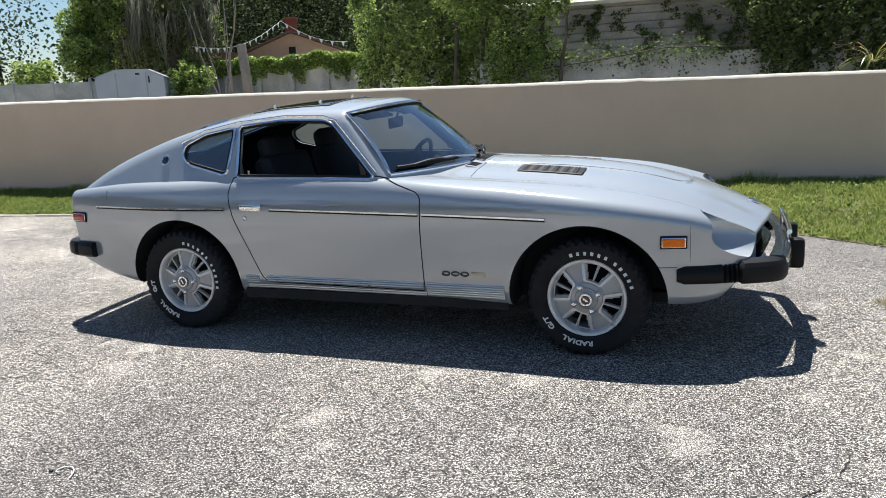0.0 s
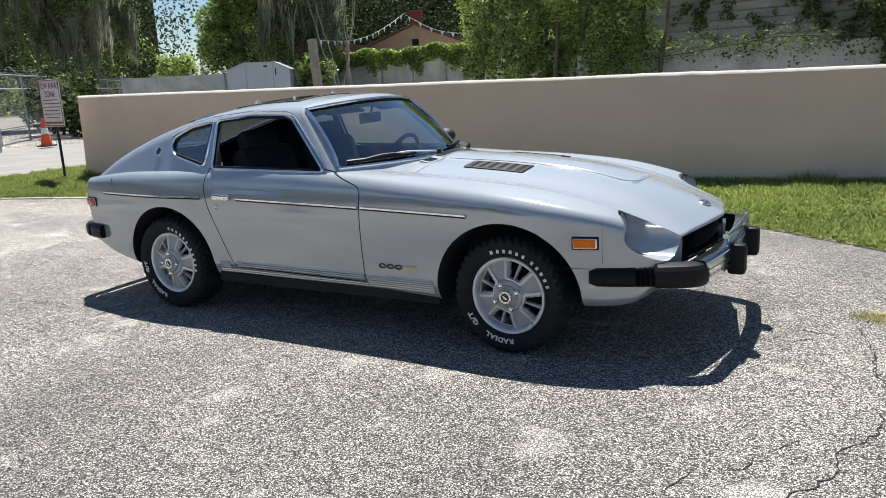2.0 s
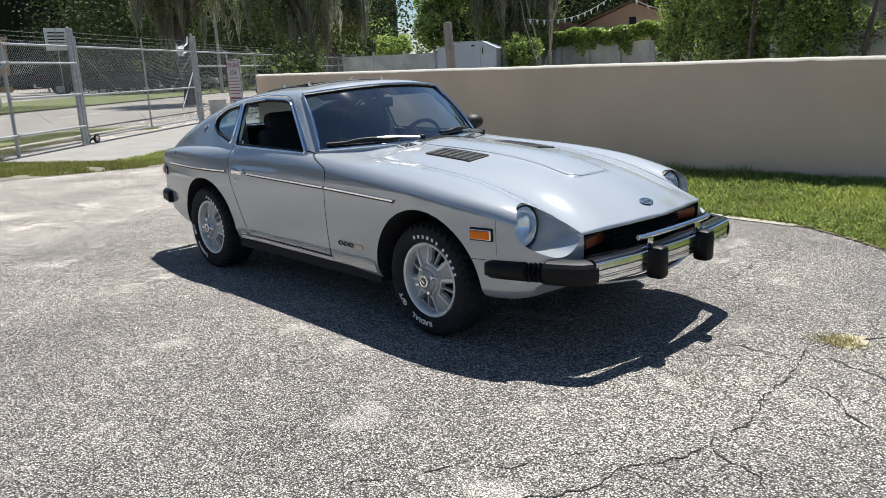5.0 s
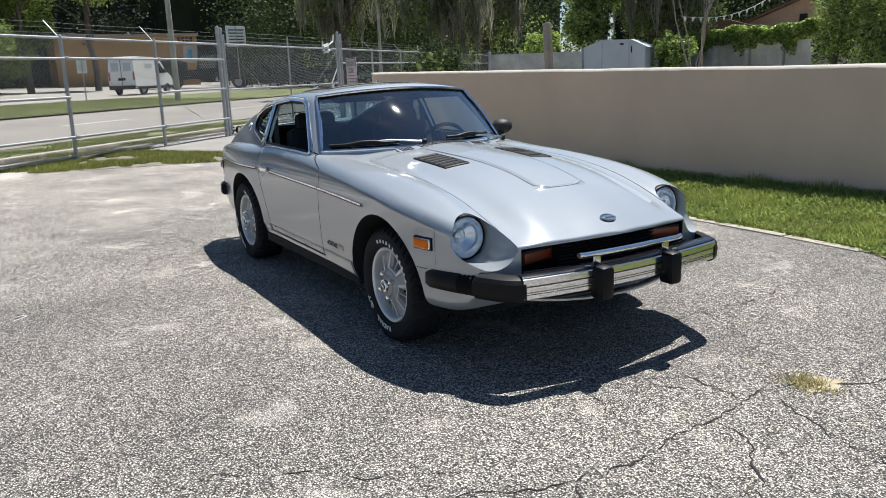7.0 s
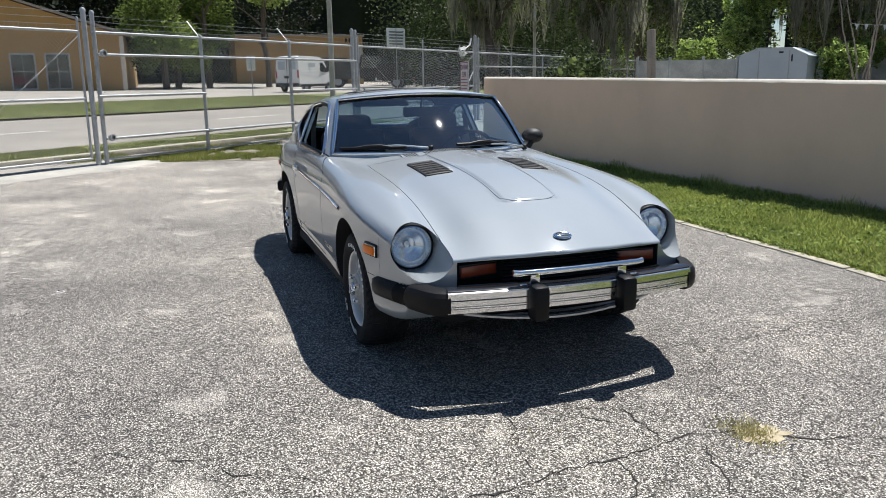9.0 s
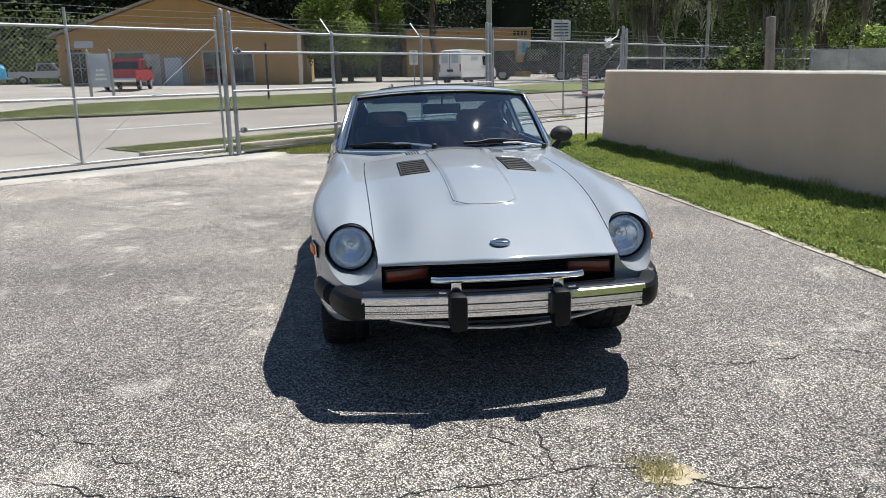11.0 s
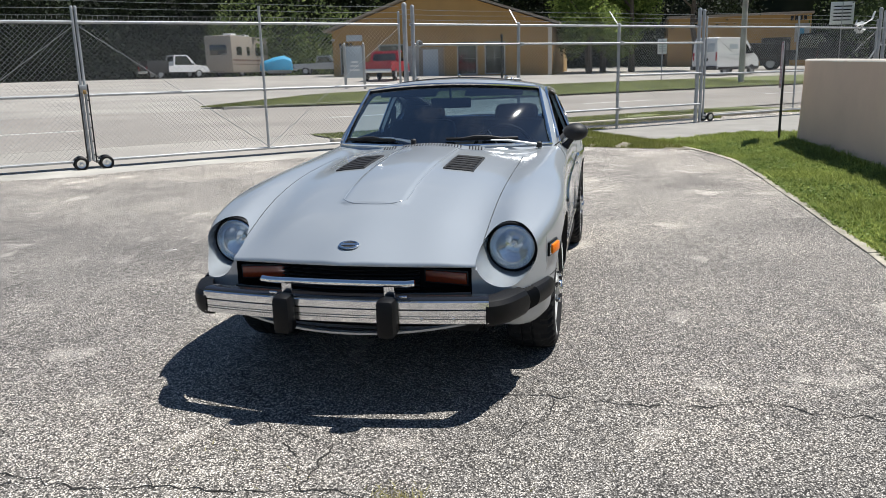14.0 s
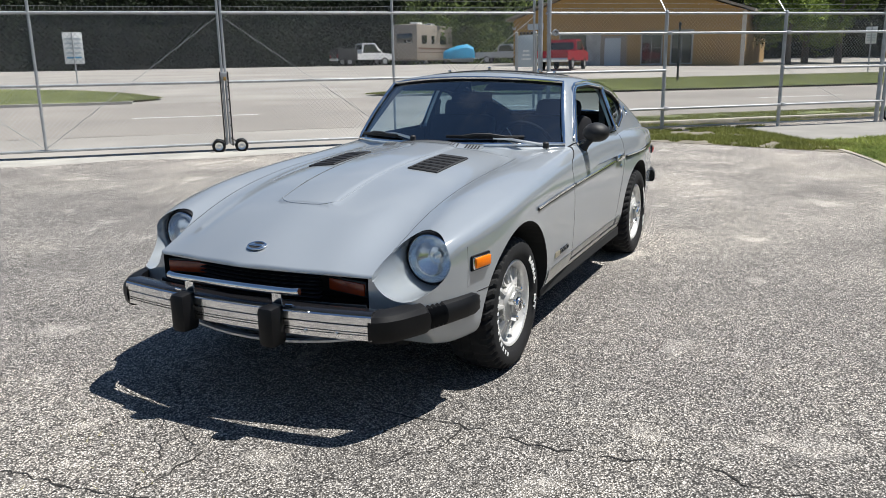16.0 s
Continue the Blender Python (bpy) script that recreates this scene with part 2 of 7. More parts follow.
M_ORANGE = plain("cone_orange", (0.80, 0.11, 0.025), 0.6, var=0.1)
M_BLACKPOST = plain("black_post", (0.02, 0.02, 0.02), 0.6, var=0.2)
M_CRACK = plain("crack_filler", (0.022, 0.020, 0.018), 0.95, var=0.3, scale=20)


def leaf_material(name, dark, light, back=0.35, gloss=0.6):
    m, N, L, b = nodes_of(name)
    isl = N.new("ShaderNodeNewGeometry").outputs["Random Per Island"]
    c = ramp(N, L, isl, (0.0, dark), (0.6, tuple((a + d) / 2 for a, d in zip(dark, light))), (1.0, light))
    broad = noise_node(N, L, 0.9, 3)
    c = mixc(N, L, c, ramp(N, L, broad, (0.3, (0.65, 0.7, 0.65)), (0.7, (1.15, 1.15, 1.0))), 1.0, "MULTIPLY")
    L.new(c, b.inputs["Base Color"])
    setin(b, Roughness=gloss, Specular_IOR_Level=0.8 if gloss < 0.5 else 0.2)
    tl, mix = N.new("ShaderNodeBsdfTranslucent"), N.new("ShaderNodeMixShader")
    L.new(c, tl.inputs["Color"])
    mix.inputs[0].default_value = back
    L.new(b.outputs[0], mix.inputs[1]), L.new(tl.outputs[0], mix.inputs[2])
    L.new(mix.outputs[0], N["Material Output"].inputs[0])
    return m


M_GRASS = leaf_material("grass_blades", (0.15, 0.195, 0.04), (0.54, 0.59, 0.21), 0.45)
M_ROUGHGRASS = leaf_material("rough_verge_grass", (0.13, 0.15, 0.035), (0.36, 0.36, 0.13), 0.4)
M_LEAF = leaf_material("green_leaves", (0.12, 0.19, 0.035), (0.58, 0.70, 0.22), 0.62, 0.34)
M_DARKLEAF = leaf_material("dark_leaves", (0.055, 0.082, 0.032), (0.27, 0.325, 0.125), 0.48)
# near black, with the woods' deep shade put into the leaf colour
M_FARLEAF = leaf_material("far_shade_leaves", (0.005, 0.008, 0.005), (0.024, 0.036, 0.014), 0.2)
M_CLOVER = leaf_material("broad_lawn_weeds", (0.10, 0.155, 0.035), (0.44, 0.53, 0.19), 0.45, 0.55)
M_MIDLEAF = leaf_material("roadside_tree_leaves", (0.075, 0.115, 0.028), (0.38, 0.46, 0.14), 0.55)
# a darker copy of the leaf colour, with the woods' shade in it
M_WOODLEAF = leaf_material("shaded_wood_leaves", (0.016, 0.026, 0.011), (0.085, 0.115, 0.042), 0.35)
M_MOSS = leaf_material("grey_hanging_moss", (0.21, 0.205, 0.175), (0.44, 0.425, 0.36), 0.55)
M_DRY = leaf_material("dry_weed", (0.34, 0.29, 0.13), (0.66, 0.58, 0.34))

# ---- mesh helpers ----
class Geo:
    """Vertices and faces, gathered and then turned into one mesh."""

    def __init__(self):
        self.v, self.f = [], []

    def add(self, vs, fs):
        n = len(self.v)
        self.v.extend(tuple(p) for p in vs)
        self.f.extend(tuple(i + n for i in q) for q in fs)
        return self

    def box(self, c, s, m=None, ch=0.0):
        x, y, z = (a / 2 for a in s)
        if not ch:
            vs = [(i * x, j * y, k * z) for i in (-1, 1) for j in (-1, 1) for k in (-1, 1)]
            fs = [(0, 1, 3, 2), (4, 6, 7, 5), (0, 4, 5, 1), (2, 3, 7, 6), (0, 2, 6, 4), (1, 5, 7, 3)]
        else:
            bm = bmesh.new()
            bmesh.ops.create_cube(bm, size=1, matrix=Matrix.Diagonal((2 * x, 2 * y, 2 * z, 1)))
            bmesh.ops.bevel(bm, geom=bm.edges[:], offset=ch, segments=2, profile=0.5, affect="EDGES", clamp_overlap=True)
            bm.verts.index_update()
            vs, fs = [v.co.copy() for v in bm.verts], [tuple(v.index for v in f.verts) for f in bm.faces]
            bm.free()
        t = Matrix.Translation(c) @ (m or Matrix())
        return self.add([t @ Vector(p) for p in vs], fs)

    def tube(self, pts, r, n=8, closed=False, flat=1.0, up=None, caps=True):
        """A pipe along points; r may be a list; flat squeezes it along its second axis."""
        pts = [Vector(p) for p in pts]
        k = len(pts)
        rs = r if isinstance(r, (list, tuple)) else [r] * k
        vs, ref = [], Vector(up) if up else None
        for i, p in enumerate(pts):
            a, b = pts[(i - 1) % k if closed else max(i - 1, 0)], pts[(i + 1) % k if closed else min(i + 1, k - 1)]
            d = (b - a).normalized()
            if ref is None:
                ref = Vector((0, 0, 1)) if abs(d.z) < 0.9 else Vector((1, 0, 0))
            s = d.cross(ref).normalized()
            u = s.cross(d).normalized()
            if not up:
                ref = u
            for j in range(n):
                w = 2 * math.pi * (j + 0.5) / n
                vs.append(p + s * (math.cos(w) * rs[i]) + u * (math.sin(w) * rs[i] * flat))
        fs = [(i * n + j, i * n + (j + 1) % n, (i + 1) % k * n + (j + 1) % n, (i + 1) % k * n + j) for i in range(k if closed else k - 1) for j in range(n)]
        if caps and not closed:
            fs += [tuple(range(n))[::-1], tuple(range((k - 1) * n, k * n))]
        return self.add(vs, fs)

    def lathe(self, prof, m=None, n=48, closed=False):
        """Turns (r, h) points round the local z axis."""
        m = m or Matrix()
        k = len(prof)
        vs = [m @ Vector((r * math.cos(2 * math.pi * j / n), r * math.sin(2 * math.pi * j / n), h)) for r, h in prof for j in range(n)]
        fs = [(i * n + j, i * n + (j + 1) % n, (i + 1) % k * n + (j + 1) % n, (i + 1) % k * n + j) for i in range(k if closed else k - 1) for j in range(n)]
        return self.add(vs, fs)

    def prism(self, poly, a, b, axis="y", m=None):
        """A polygon in the two other axes, from a to b along the axis."""
        put = {"x": lambda p, h: (h, p[0], p[1]), "y": lambda p, h: (p[0], h, p[1]), "z": lambda p, h: (p[0], p[1], h)}[axis]
        n = len(poly)
        vs = [put(p, h) for h in (a, b) for p in poly]
        if m:
            vs = [m @ Vector(v) for v in vs]
        return self.add(vs, [tuple(range(n)), tuple(range(2 * n - 1, n - 1, -1))] + [(i, i + n, (i + 1) % n + n, (i + 1) % n) for i in range(n)])

    def grid(self, rows):
        w = len(rows[0])
        return self.add([p for r in rows for p in r], [(i * w + j, i * w + j + 1, (i + 1) * w + j + 1, (i + 1) * w + j) for i in range(len(rows) - 1) for j in range(w - 1)])

    def slab(self, rows, thick):
        """A grid given thickness along the vector."""
        t = Vector(thick)
        h, w = len(rows), len(rows[0])
        top, low = [Vector(p) for r in rows for p in r], [Vector(p) + t for r in rows for p in r]
        n = h * w
        fs = []
        for i in range(h - 1):
            for j in range(w - 1):
                a, b, c, d = i * w + j, i * w + j + 1, (i + 1) * w + j + 1, (i + 1) * w + j
                fs += [(a, b, c, d), (d + n, c + n, b + n, a + n)]
        ring = list(range(w)) + [i * w + w - 1 for i in range(1, h)] + [(h - 1) * w + j for j in range(w - 2, -1, -1)] + [i * w for i in range(h - 2, 0, -1)]
        fs += [(b, a, a + n, b + n) for a, b in zip(ring, ring[1:] + ring[:1])]
        return self.add(top + low, fs)

    def mesh(self, name, fix=True, angle=38):
        me = bpy.data.meshes.new(name)
        me.from_pydata(self.v, [], self.f)
        if fix:
            bm = bmesh.new()
            bm.from_mesh(me)
            bmesh.ops.recalc_face_normals(bm, faces=bm.faces[:])
            bm.to_mesh(me)
            bm.free()
        if angle:
            me.polygons.foreach_set("use_smooth", [True] * len(me.polygons))
            me.set_sharp_from_angle(angle=radians(angle))
        me.update()
        return me


def thing(name, label, category, group="", kind="", at=None):
    ob = new(name)
    ob.empty_display_size = 0.2
    if at is not None:
        ob.matrix_world = at
    return tagged(ob, label, category, group, kind)


def part(name, geo, material, parent=None, label="", angle=38, fix=True):
    """One mesh object under a thing or a part, in the parent's own space."""
    me = geo if isinstance(geo, bpy.types.Mesh) else geo.mesh(name, fix, angle)
    if material is not None:
        me.materials.clear()
        me.materials.append(material)
    ob = new(name, me)
    ob.parent = parent
    return tagged(ob, label)


def structure(name, geo, material, label="", category="", angle=38):
    return tagged(part(name, geo, material, None, label, angle), "", category, "", "structure")


def spline_matrix(xs):
    """Values at knots to second derivatives of the natural cubic spline."""
    n, h = len(xs), np.diff(xs)
    a, b = np.eye(n), np.zeros((n, n))
    for i in range(1, n - 1):
        a[i, i - 1], a[i, i], a[i, i + 1] = h[i - 1], 2 * (h[i - 1] + h[i]), h[i]
        b[i, i - 1], b[i, i + 1] = 6 / h[i - 1], 6 / h[i]
        b[i, i] = -6 / h[i - 1] - 6 / h[i]
    return np.linalg.solve(a, b)


def spline_eval(xs, z0, z1, m0, m1, i, x):
    h = xs[i + 1] - xs[i]
    a, b = (xs[i + 1] - x) / h, (x - xs[i]) / h
    return a * z0 + b * z1 + ((a ** 3 - a) * m0 + (b ** 3 - b) * m1) * h * h / 6


def spline_of(keys):
    """A natural cubic spline through (x, value) keys."""
    xs, zs = np.array([k[0] for k in keys], float), np.array([k[1] for k in keys], float)
    ms = spline_matrix(xs) @ zs

    def f(x):
        x = np.clip(np.asarray(x, float), xs[0], xs[-1])
        i = np.clip(np.searchsorted(xs, x) - 1, 0, len(xs) - 2)
        return spline_eval(xs, zs[i], zs[i + 1], ms[i], ms[i + 1], i, x)
    return f


def curve_of(keys):
    """A smooth curve through (x, value) keys (monotone cubic)."""
    xs, ys = np.array([k[0] for k in keys], float), np.array([k[1] for k in keys], float)
    h, d = np.diff(xs), np.diff(ys) / np.diff(xs)
    m = np.zeros(len(xs))
    m[0], m[-1] = d[0], d[-1]
    for i in range(1, len(xs) - 1):
        if d[i - 1] * d[i] > 0:
            w1, w2 = 2 * h[i] + h[i - 1], h[i] + 2 * h[i - 1]
            m[i] = (w1 + w2) / (w1 / d[i - 1] + w2 / d[i])

    def f(x):
        x = np.clip(np.asarray(x, float), xs[0], xs[-1])
        i = np.clip(np.searchsorted(xs, x) - 1, 0, len(xs) - 2)
        t = (x - xs[i]) / h[i]
        return ys[i] * (1 + 2 * t) * (1 - t) ** 2 + m[i] * h[i] * t * (1 - t) ** 2 + ys[i + 1] * t * t * (3 - 2 * t) + m[i + 1] * h[i] * t * t * (t - 1)
    return f

# ---- the ground ----
# The fence runs straight; A is a post of it, ALONG its direction and OUT the way to the road.
A = Vector((-9.05, -2.72, 0))
ALONG = Vector((-0.674, 0.739, 0)).normalized()
OUT = Vector((-ALONG.y, ALONG.x, 0))


def fence_at(s, d=0.0, z=0.0):
    p = A + ALONG * s + OUT * d
    return Vector((p.x, p.y, z))


def rise(d):
    """Height of the ground d metres beyond the fence."""
    return 0.0225 * max(0.0, min(d, 60) - 3.0) + 0.03 * max(0.0, min(1.0, (d + 1) / 2))


def strip(name, d0, d1, s0, s1, lift, material, label, nd=8, ns=24, wobble=0.0):
    g = Geo()
    rows = []
    for i in range(nd + 1):
        row = []
        for j in range(ns + 1):
            s = s0 + (s1 - s0) * j / ns
            a, b = (float(d0(s)), float(d1(s))) if callable(d0) else (d0, d1)
            d = a + (b - a) * i / nd
            if wobble and i in (0, nd):
                d += wobble * noise.noise(Vector((s * 0.8, d, 3)))
            row.append(fence_at(s, d, rise(d) + lift))
        rows.append(row)
    g.grid(rows)
    return structure(name, g, material, label, "ground")


g = Geo()
rad = [0, 1, 2, 3, 4.5, 6, 8, 10, 12, 14, 17, 20, 24, 28, 34, 40, 48, 60, 80, 120, 200, 400, 900, 2500]
NA = 96
rows = []
for r in rad:
    row = []
    for j in range(NA + 1):
        w = 2 * math.pi * j / NA
        p = Vector((r * math.cos(w), r * math.sin(w), 0))
        row.append((p.x, p.y, rise((p - A).dot(OUT)) - 0.03 * max(0.0, min(1.0, ((p - A).dot(OUT) + 1) / 2))))
    rows.append(row)
g.grid(rows)
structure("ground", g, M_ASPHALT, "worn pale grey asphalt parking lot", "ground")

strip("road", 3.4, 13.2, -70, 70, 0.012, M_LANES, "pale sunlit two-lane road")
strip("lot_entrance", 13.2, 17.8, -70, 70, 0.012, M_ROAD, "pale paved strip before the far lot")
VERGE = [curve_of([(-0.6, 14.0), (0.5, 13.3), (3, 12.7), (7, 12.2), (12, 12.0), (70, 12.0)]), curve_of([(-0.6, 14.05), (0.5, 15.2), (3, 17.5), (7, 20.5), (12, 21.0), (70, 21.0)])]
FARVERGE = [curve_of([(-70, 13.6), (-9, 13.6), (-7.6, 14.0), (-7.2, 15.0)]), curve_of([(-70, 28.0), (-20, 27), (-12, 23), (-8.5, 18.5), (-7.2, 15.2)])]
strip("verge", VERGE[0], VERGE[1], -0.6, 70, 0.075, M_LAWN, "mown green grass verge", 8, 60, wobble=0.15)
strip("far_verge", FARVERGE[0], FARVERGE[1], -70, -7.2, 0.075, M_LAWN, "mown green grass verge", 8, 60, wobble=0.15)
strip("road_shoulder", 0.1, 3.4, -40, -0.6, 0.006, M_ROAD, "pale sunlit road shoulder", 6)
strip("far_lot", 17.8, 90, -70, 70, 0.012, M_ROAD, "pale far parking lot")
strip("near_verge", 1.5, 3.2, -0.7, 13, 0.03, M_LAWN, "thin green grass verge", wobble=0.3)
strip("apron", -0.7, 0.35, -40, 1.0, -0.002, M_CONCRETE, "pale concrete strip under the gate", 4, 160, wobble=0.3)
g = Geo()
for d in (13.25,):
    for s in range(-70, 70, 2):
        if -8.5 < s < 0 or s > 4:
            continue
        g.box(fence_at(s + 1, d, rise(d) + 0.04), (2, 0.25, 0.10), Matrix.Rotation(math.atan2(ALONG.y, ALONG.x), 4, "Z"))
structure("kerb_far", g, M_CONCRETE, "pale concrete kerb", "kerb", 0)
for s in range(-60, 60, 9):
    g = Geo().box(fence_at(s, 7.6, rise(7.6) + 0.014), (3.0, 0.12, 0.006), Matrix.Rotation(math.atan2(ALONG.y, ALONG.x), 4, "Z"))
    structure("lane_mark", g, M_WHITE, "white painted lane dash", "road marking")

# lawn between the kerb and the wall
KERB = curve_of([(-10.5, 1.2), (-9.2, 1.75), (-8.2, 2.15), (-7.0, 2.5), (-6.3, 2.62), (-3.3, 2.72), (-0.4, 2.76), (1.4, 2.72), (2.43, 2.16), (2.85, 1.86), (4.2, 1.1)])
WALL = lambda x: 3.73 + (x + 8.08) * 0.058


def lawn_z(x, y):
    t = max(0.0, min(1.0, (y - float(KERB(x))) / 1.6))
    return 0.005 + 0.13 * t * t * (3 - 2 * t)


g = Geo()
rows = []
for i in range(70):
    x = -9.6 + i * 0.22
    k = float(KERB(x))
    rows.append([(x, k + (WALL(x) + 0.6 - k) * j / 14, lawn_z(x, k + (WALL(x) + 0.6 - k) * j / 14) + 0.01 * min(1, j / 3) * noise.noise(Vector((x * 2, j * 0.3, 1)))) for j in range(15)])
g.grid(rows)
structure("lawn", g, M_SOIL, "sunlit green lawn along the tan wall", "lawn")

# garden wall
g = Geo()
rows_f, n = [], 60
for i in range(n + 1):
    x = -8.08 + i * 0.27
    y = WALL(x)
    top = 1.345 - 0.012 * (x + 8) + 0.006 * noise.noise(Vector((x * 0.9, 0, 0)))
    w = 0.004 * noise.noise(Vector((x * 1.3, 2, 0)))
    rows_f.append([(x, y - 0.05 + w, -0.05), (x, y - 0.02 + w, 0.5), (x, y + w, top - 0.028), (x, y + 0.2, top - 0.028), (x, y + 0.26, -0.05)])
m = len(rows_f[0])
g.grid(rows_f)
g.f += [tuple(range(m)), tuple(range(n * m, n * m + m))]
wall_ob = structure("wall_garden", g, M_STUCCO, "tan stucco garden wall with a pale sunlit top", "wall", 50)
rows_f = []
for i in range(n * 3 + 1):
    x = -8.09 + i * 0.09
    y = WALL(x)
    top = 1.345 - 0.012 * (x + 8) + 0.006 * noise.noise(Vector((x * 0.9, 0, 0))) + 0.005 * noise.noise(Vector((x * 6, 4, 0)))
    e = 0.006 * noise.noise(Vector((x * 5, 8, 0)))
    rows_f.append([(x, y - 0.006, top - 0.034 + e), (x, y + 0.002, top - 0.020 + e), (x, y + 0.030, top), (x, y + 0.20, top - 0.004), (x, y + 0.225, top - 0.03), (x, y + 0.225, top - 0.06), (x, y + 0.1, top - 0.05)])
g, m = Geo(), 7
g.add([p for r in rows_f for p in r], [(i * m + j, i * m + (j + 1) % m, (i + 1) * m + (j + 1) % m, (i + 1) * m + j) for i in range(n * 3) for j in range(m)])
g.f += [tuple(range(m)), tuple(range(n * 3 * m, n * 3 * m + m))]
part("wall_cap", g, M_CAP, wall_ob, "pale uneven mortar cap", 40)

# ---- the car: x ahead, y to its left, the axles at x = 1.153 and -1.14 ----
def smax(a, b, k):
    return np.maximum(a, b) + np.maximum(k - np.abs(a - b), 0) ** 2 / (4 * k)


def step(a, b, x):
    t = np.clip((x - a) / (b - a), 0, 1)
    return t * t * (3 - 2 * t)


COLS = [0.0, 0.2, 0.36, 0.515, 0.60, 0.70, 0.80]
TOPX = [-2.05, -1.9, -1.6, -1.2, -0.8, 0.0, 0.15, 0.3, 0.5, 0.9, 1.2, 1.4, 1.55, 1.65, 1.75, 1.9, 2.02]
TOPZ = [
    [0.785, 0.802, 0.835, 0.85, 0.862, 0.865, 0.88, 0.893, 0.887, 0.868, 0.840, 0.806, 0.766, 0.735, 0.700, 0.640, 0.580],
    [0.785, 0.802, 0.835, 0.85, 0.862, 0.865, 0.873, 0.880, 0.873, 0.853, 0.824, 0.790, 0.752, 0.722, 0.684, 0.618, 0.560],
    [0.785, 0.802, 0.835, 0.85, 0.862, 0.865, 0.867, 0.865, 0.858, 0.836, 0.806, 0.770, 0.732, 0.702, 0.664, 0.598, 0.538],
    [0.785, 0.802, 0.835, 0.85, 0.862, 0.864, 0.860, 0.852, 0.838, 0.813, 0.782, 0.746, 0.706, 0.672, 0.635, 0.573, 0.515],
    [0.785, 0.802, 0.835, 0.85, 0.862, 0.864, 0.858, 0.853, 0.842, 0.822, 0.795, 0.766, 0.730, 0.700, 0.658, 0.57, 0.50],
    [0.775, 0.795, 0.828, 0.848, 0.860, 0.862, 0.852, 0.840, 0.826, 0.805, 0.780, 0.750, 0.715, 0.685, 0.640, 0.55, 0.48],
    [0.745, 0.765, 0.80, 0.82, 0.83, 0.83, 0.815, 0.80, 0.785, 0.765, 0.745, 0.715, 0.685, 0.655, 0.60, 0.52, 0.45],
]
TOPF = [spline_of(list(zip(TOPX, z))) for z in TOPZ]
KNOTS = np.array([-c for c in COLS[:0:-1]] + COLS)
BEND = spline_matrix(KNOTS)
WIDE = spline_of([(-2.06, 0.655), (-1.916, 0.690), (-1.6, 0.738), (-1.15, 0.777), (-0.8, 0.758), (-0.3, 0.757), (0.3, 0.766), (0.8, 0.785), (1.15, 0.80), (1.4, 0.790), (1.55, 0.766), (1.65, 0.742), (1.75, 0.706), (1.86, 0.648), (1.95, 0.58), (2.05, 0.47)])
TUCK = curve_of([(0.18, -0.05), (0.25, -0.035), (0.33, -0.012), (0.45, -0.003), (0.58, 0.0), (0.70, -0.006), (0.78, -0.02), (0.84, -0.042), (0.88, -0.065), (0.95, -0.12)])
FLOOR = curve_of([(-2.06, 0.43), (-1.92, 0.365), (-1.6, 0.262), (-1.4, 0.235), (-0.9, 0.225), (0.8, 0.225), (1.36, 0.24), (1.46, 0.285), (1.54, 0.262), (1.64, 0.266), (1.8, 0.306), (1.92, 0.352), (2.03, 0.41)])


def hood_top(x, y):
    x, y = np.broadcast_arrays(np.asarray(x, float), np.abs(np.asarray(y, float)))
    z = [f(x) for f in TOPF]
    z = np.stack(z[:0:-1] + z)
    m = np.tensordot(BEND, z, 1)
    c = np.minimum(y, 0.80)
    i = np.clip(np.searchsorted(KNOTS, c) - 1, 6, len(KNOTS) - 2)
    pick = lambda a, k: np.take_along_axis(a, k[None], 0)[0]
    out = spline_eval(KNOTS, pick(z, i), pick(z, i + 1), pick(m, i), pick(m, i + 1), i, c)
    half = 0.165 - 0.02 * (x - 0.45)
    front = 1.60 - 3.0 * np.maximum(y - 0.06, 0) ** 2
    return out + 0.009 * step(0.012, -0.012, y - half) * step(0.012, -0.012, x - front) * step(0.40, 0.5, x)


def side_width(x, z):
    return WIDE(x) + TUCK(z)


def lower_body(x, y, z):
    f = smax(z - hood_top(x, y), np.abs(y) - side_width(x, z), 0.045)
    f = smax(f, FLOOR(x) - z, 0.05)
    f = smax(f, x - (2.0 - 0.06 * y * y - 0.17 * (np.sqrt(y * y + 0.0003) - 0.017) - 0.9 * np.maximum(0.42 - z, 0)), 0.010)
    return smax(f, -2.045 + 0.12 * y * y - x + 0.12 * np.maximum(0.70 - z, 0), 0.03)


ROOFZ = spline_of([(-2.1, 0.775), (-2.0, 0.825), (-1.8, 0.935), (-1.5, 1.06), (-1.28, 1.13), (-1.0, 1.195), (-0.85, 1.221), (-0.5, 1.251), (-0.25, 1.253), (0.0, 1.245), (0.5, 1.2)])
SIDEY = spline_of([(-2.1, 0.56), (-1.9, 0.60), (-1.6, 0.638), (-1.2, 0.672), (-0.8, 0.694), (-0.4, 0.70), (0.0, 0.692), (0.15, 0.678), (0.5, 0.66)])


def shield_x(y, z):
    t = (z - 0.868) / (1.235 - 0.868)
    y = np.abs(y) / 0.65
    return (0.452 - 0.325 * y * y) * (1 - t) + (-0.035 - 0.235 * y * y) * t


def greenhouse(x, y, z, inset=0.0):
    ay = np.abs(y)
    f = smax(z - (ROOFZ(x) - 0.17 * y * y), (ay - (SIDEY(x) - 0.42 * (z - 0.865))) * 0.92, 0.06)
    f = smax(f, (x - shield_x(y, z)) * 0.60, 0.02)
    f = np.maximum(f, -2.02 - x)
    return np.maximum(f, 0.72 - z) + inset


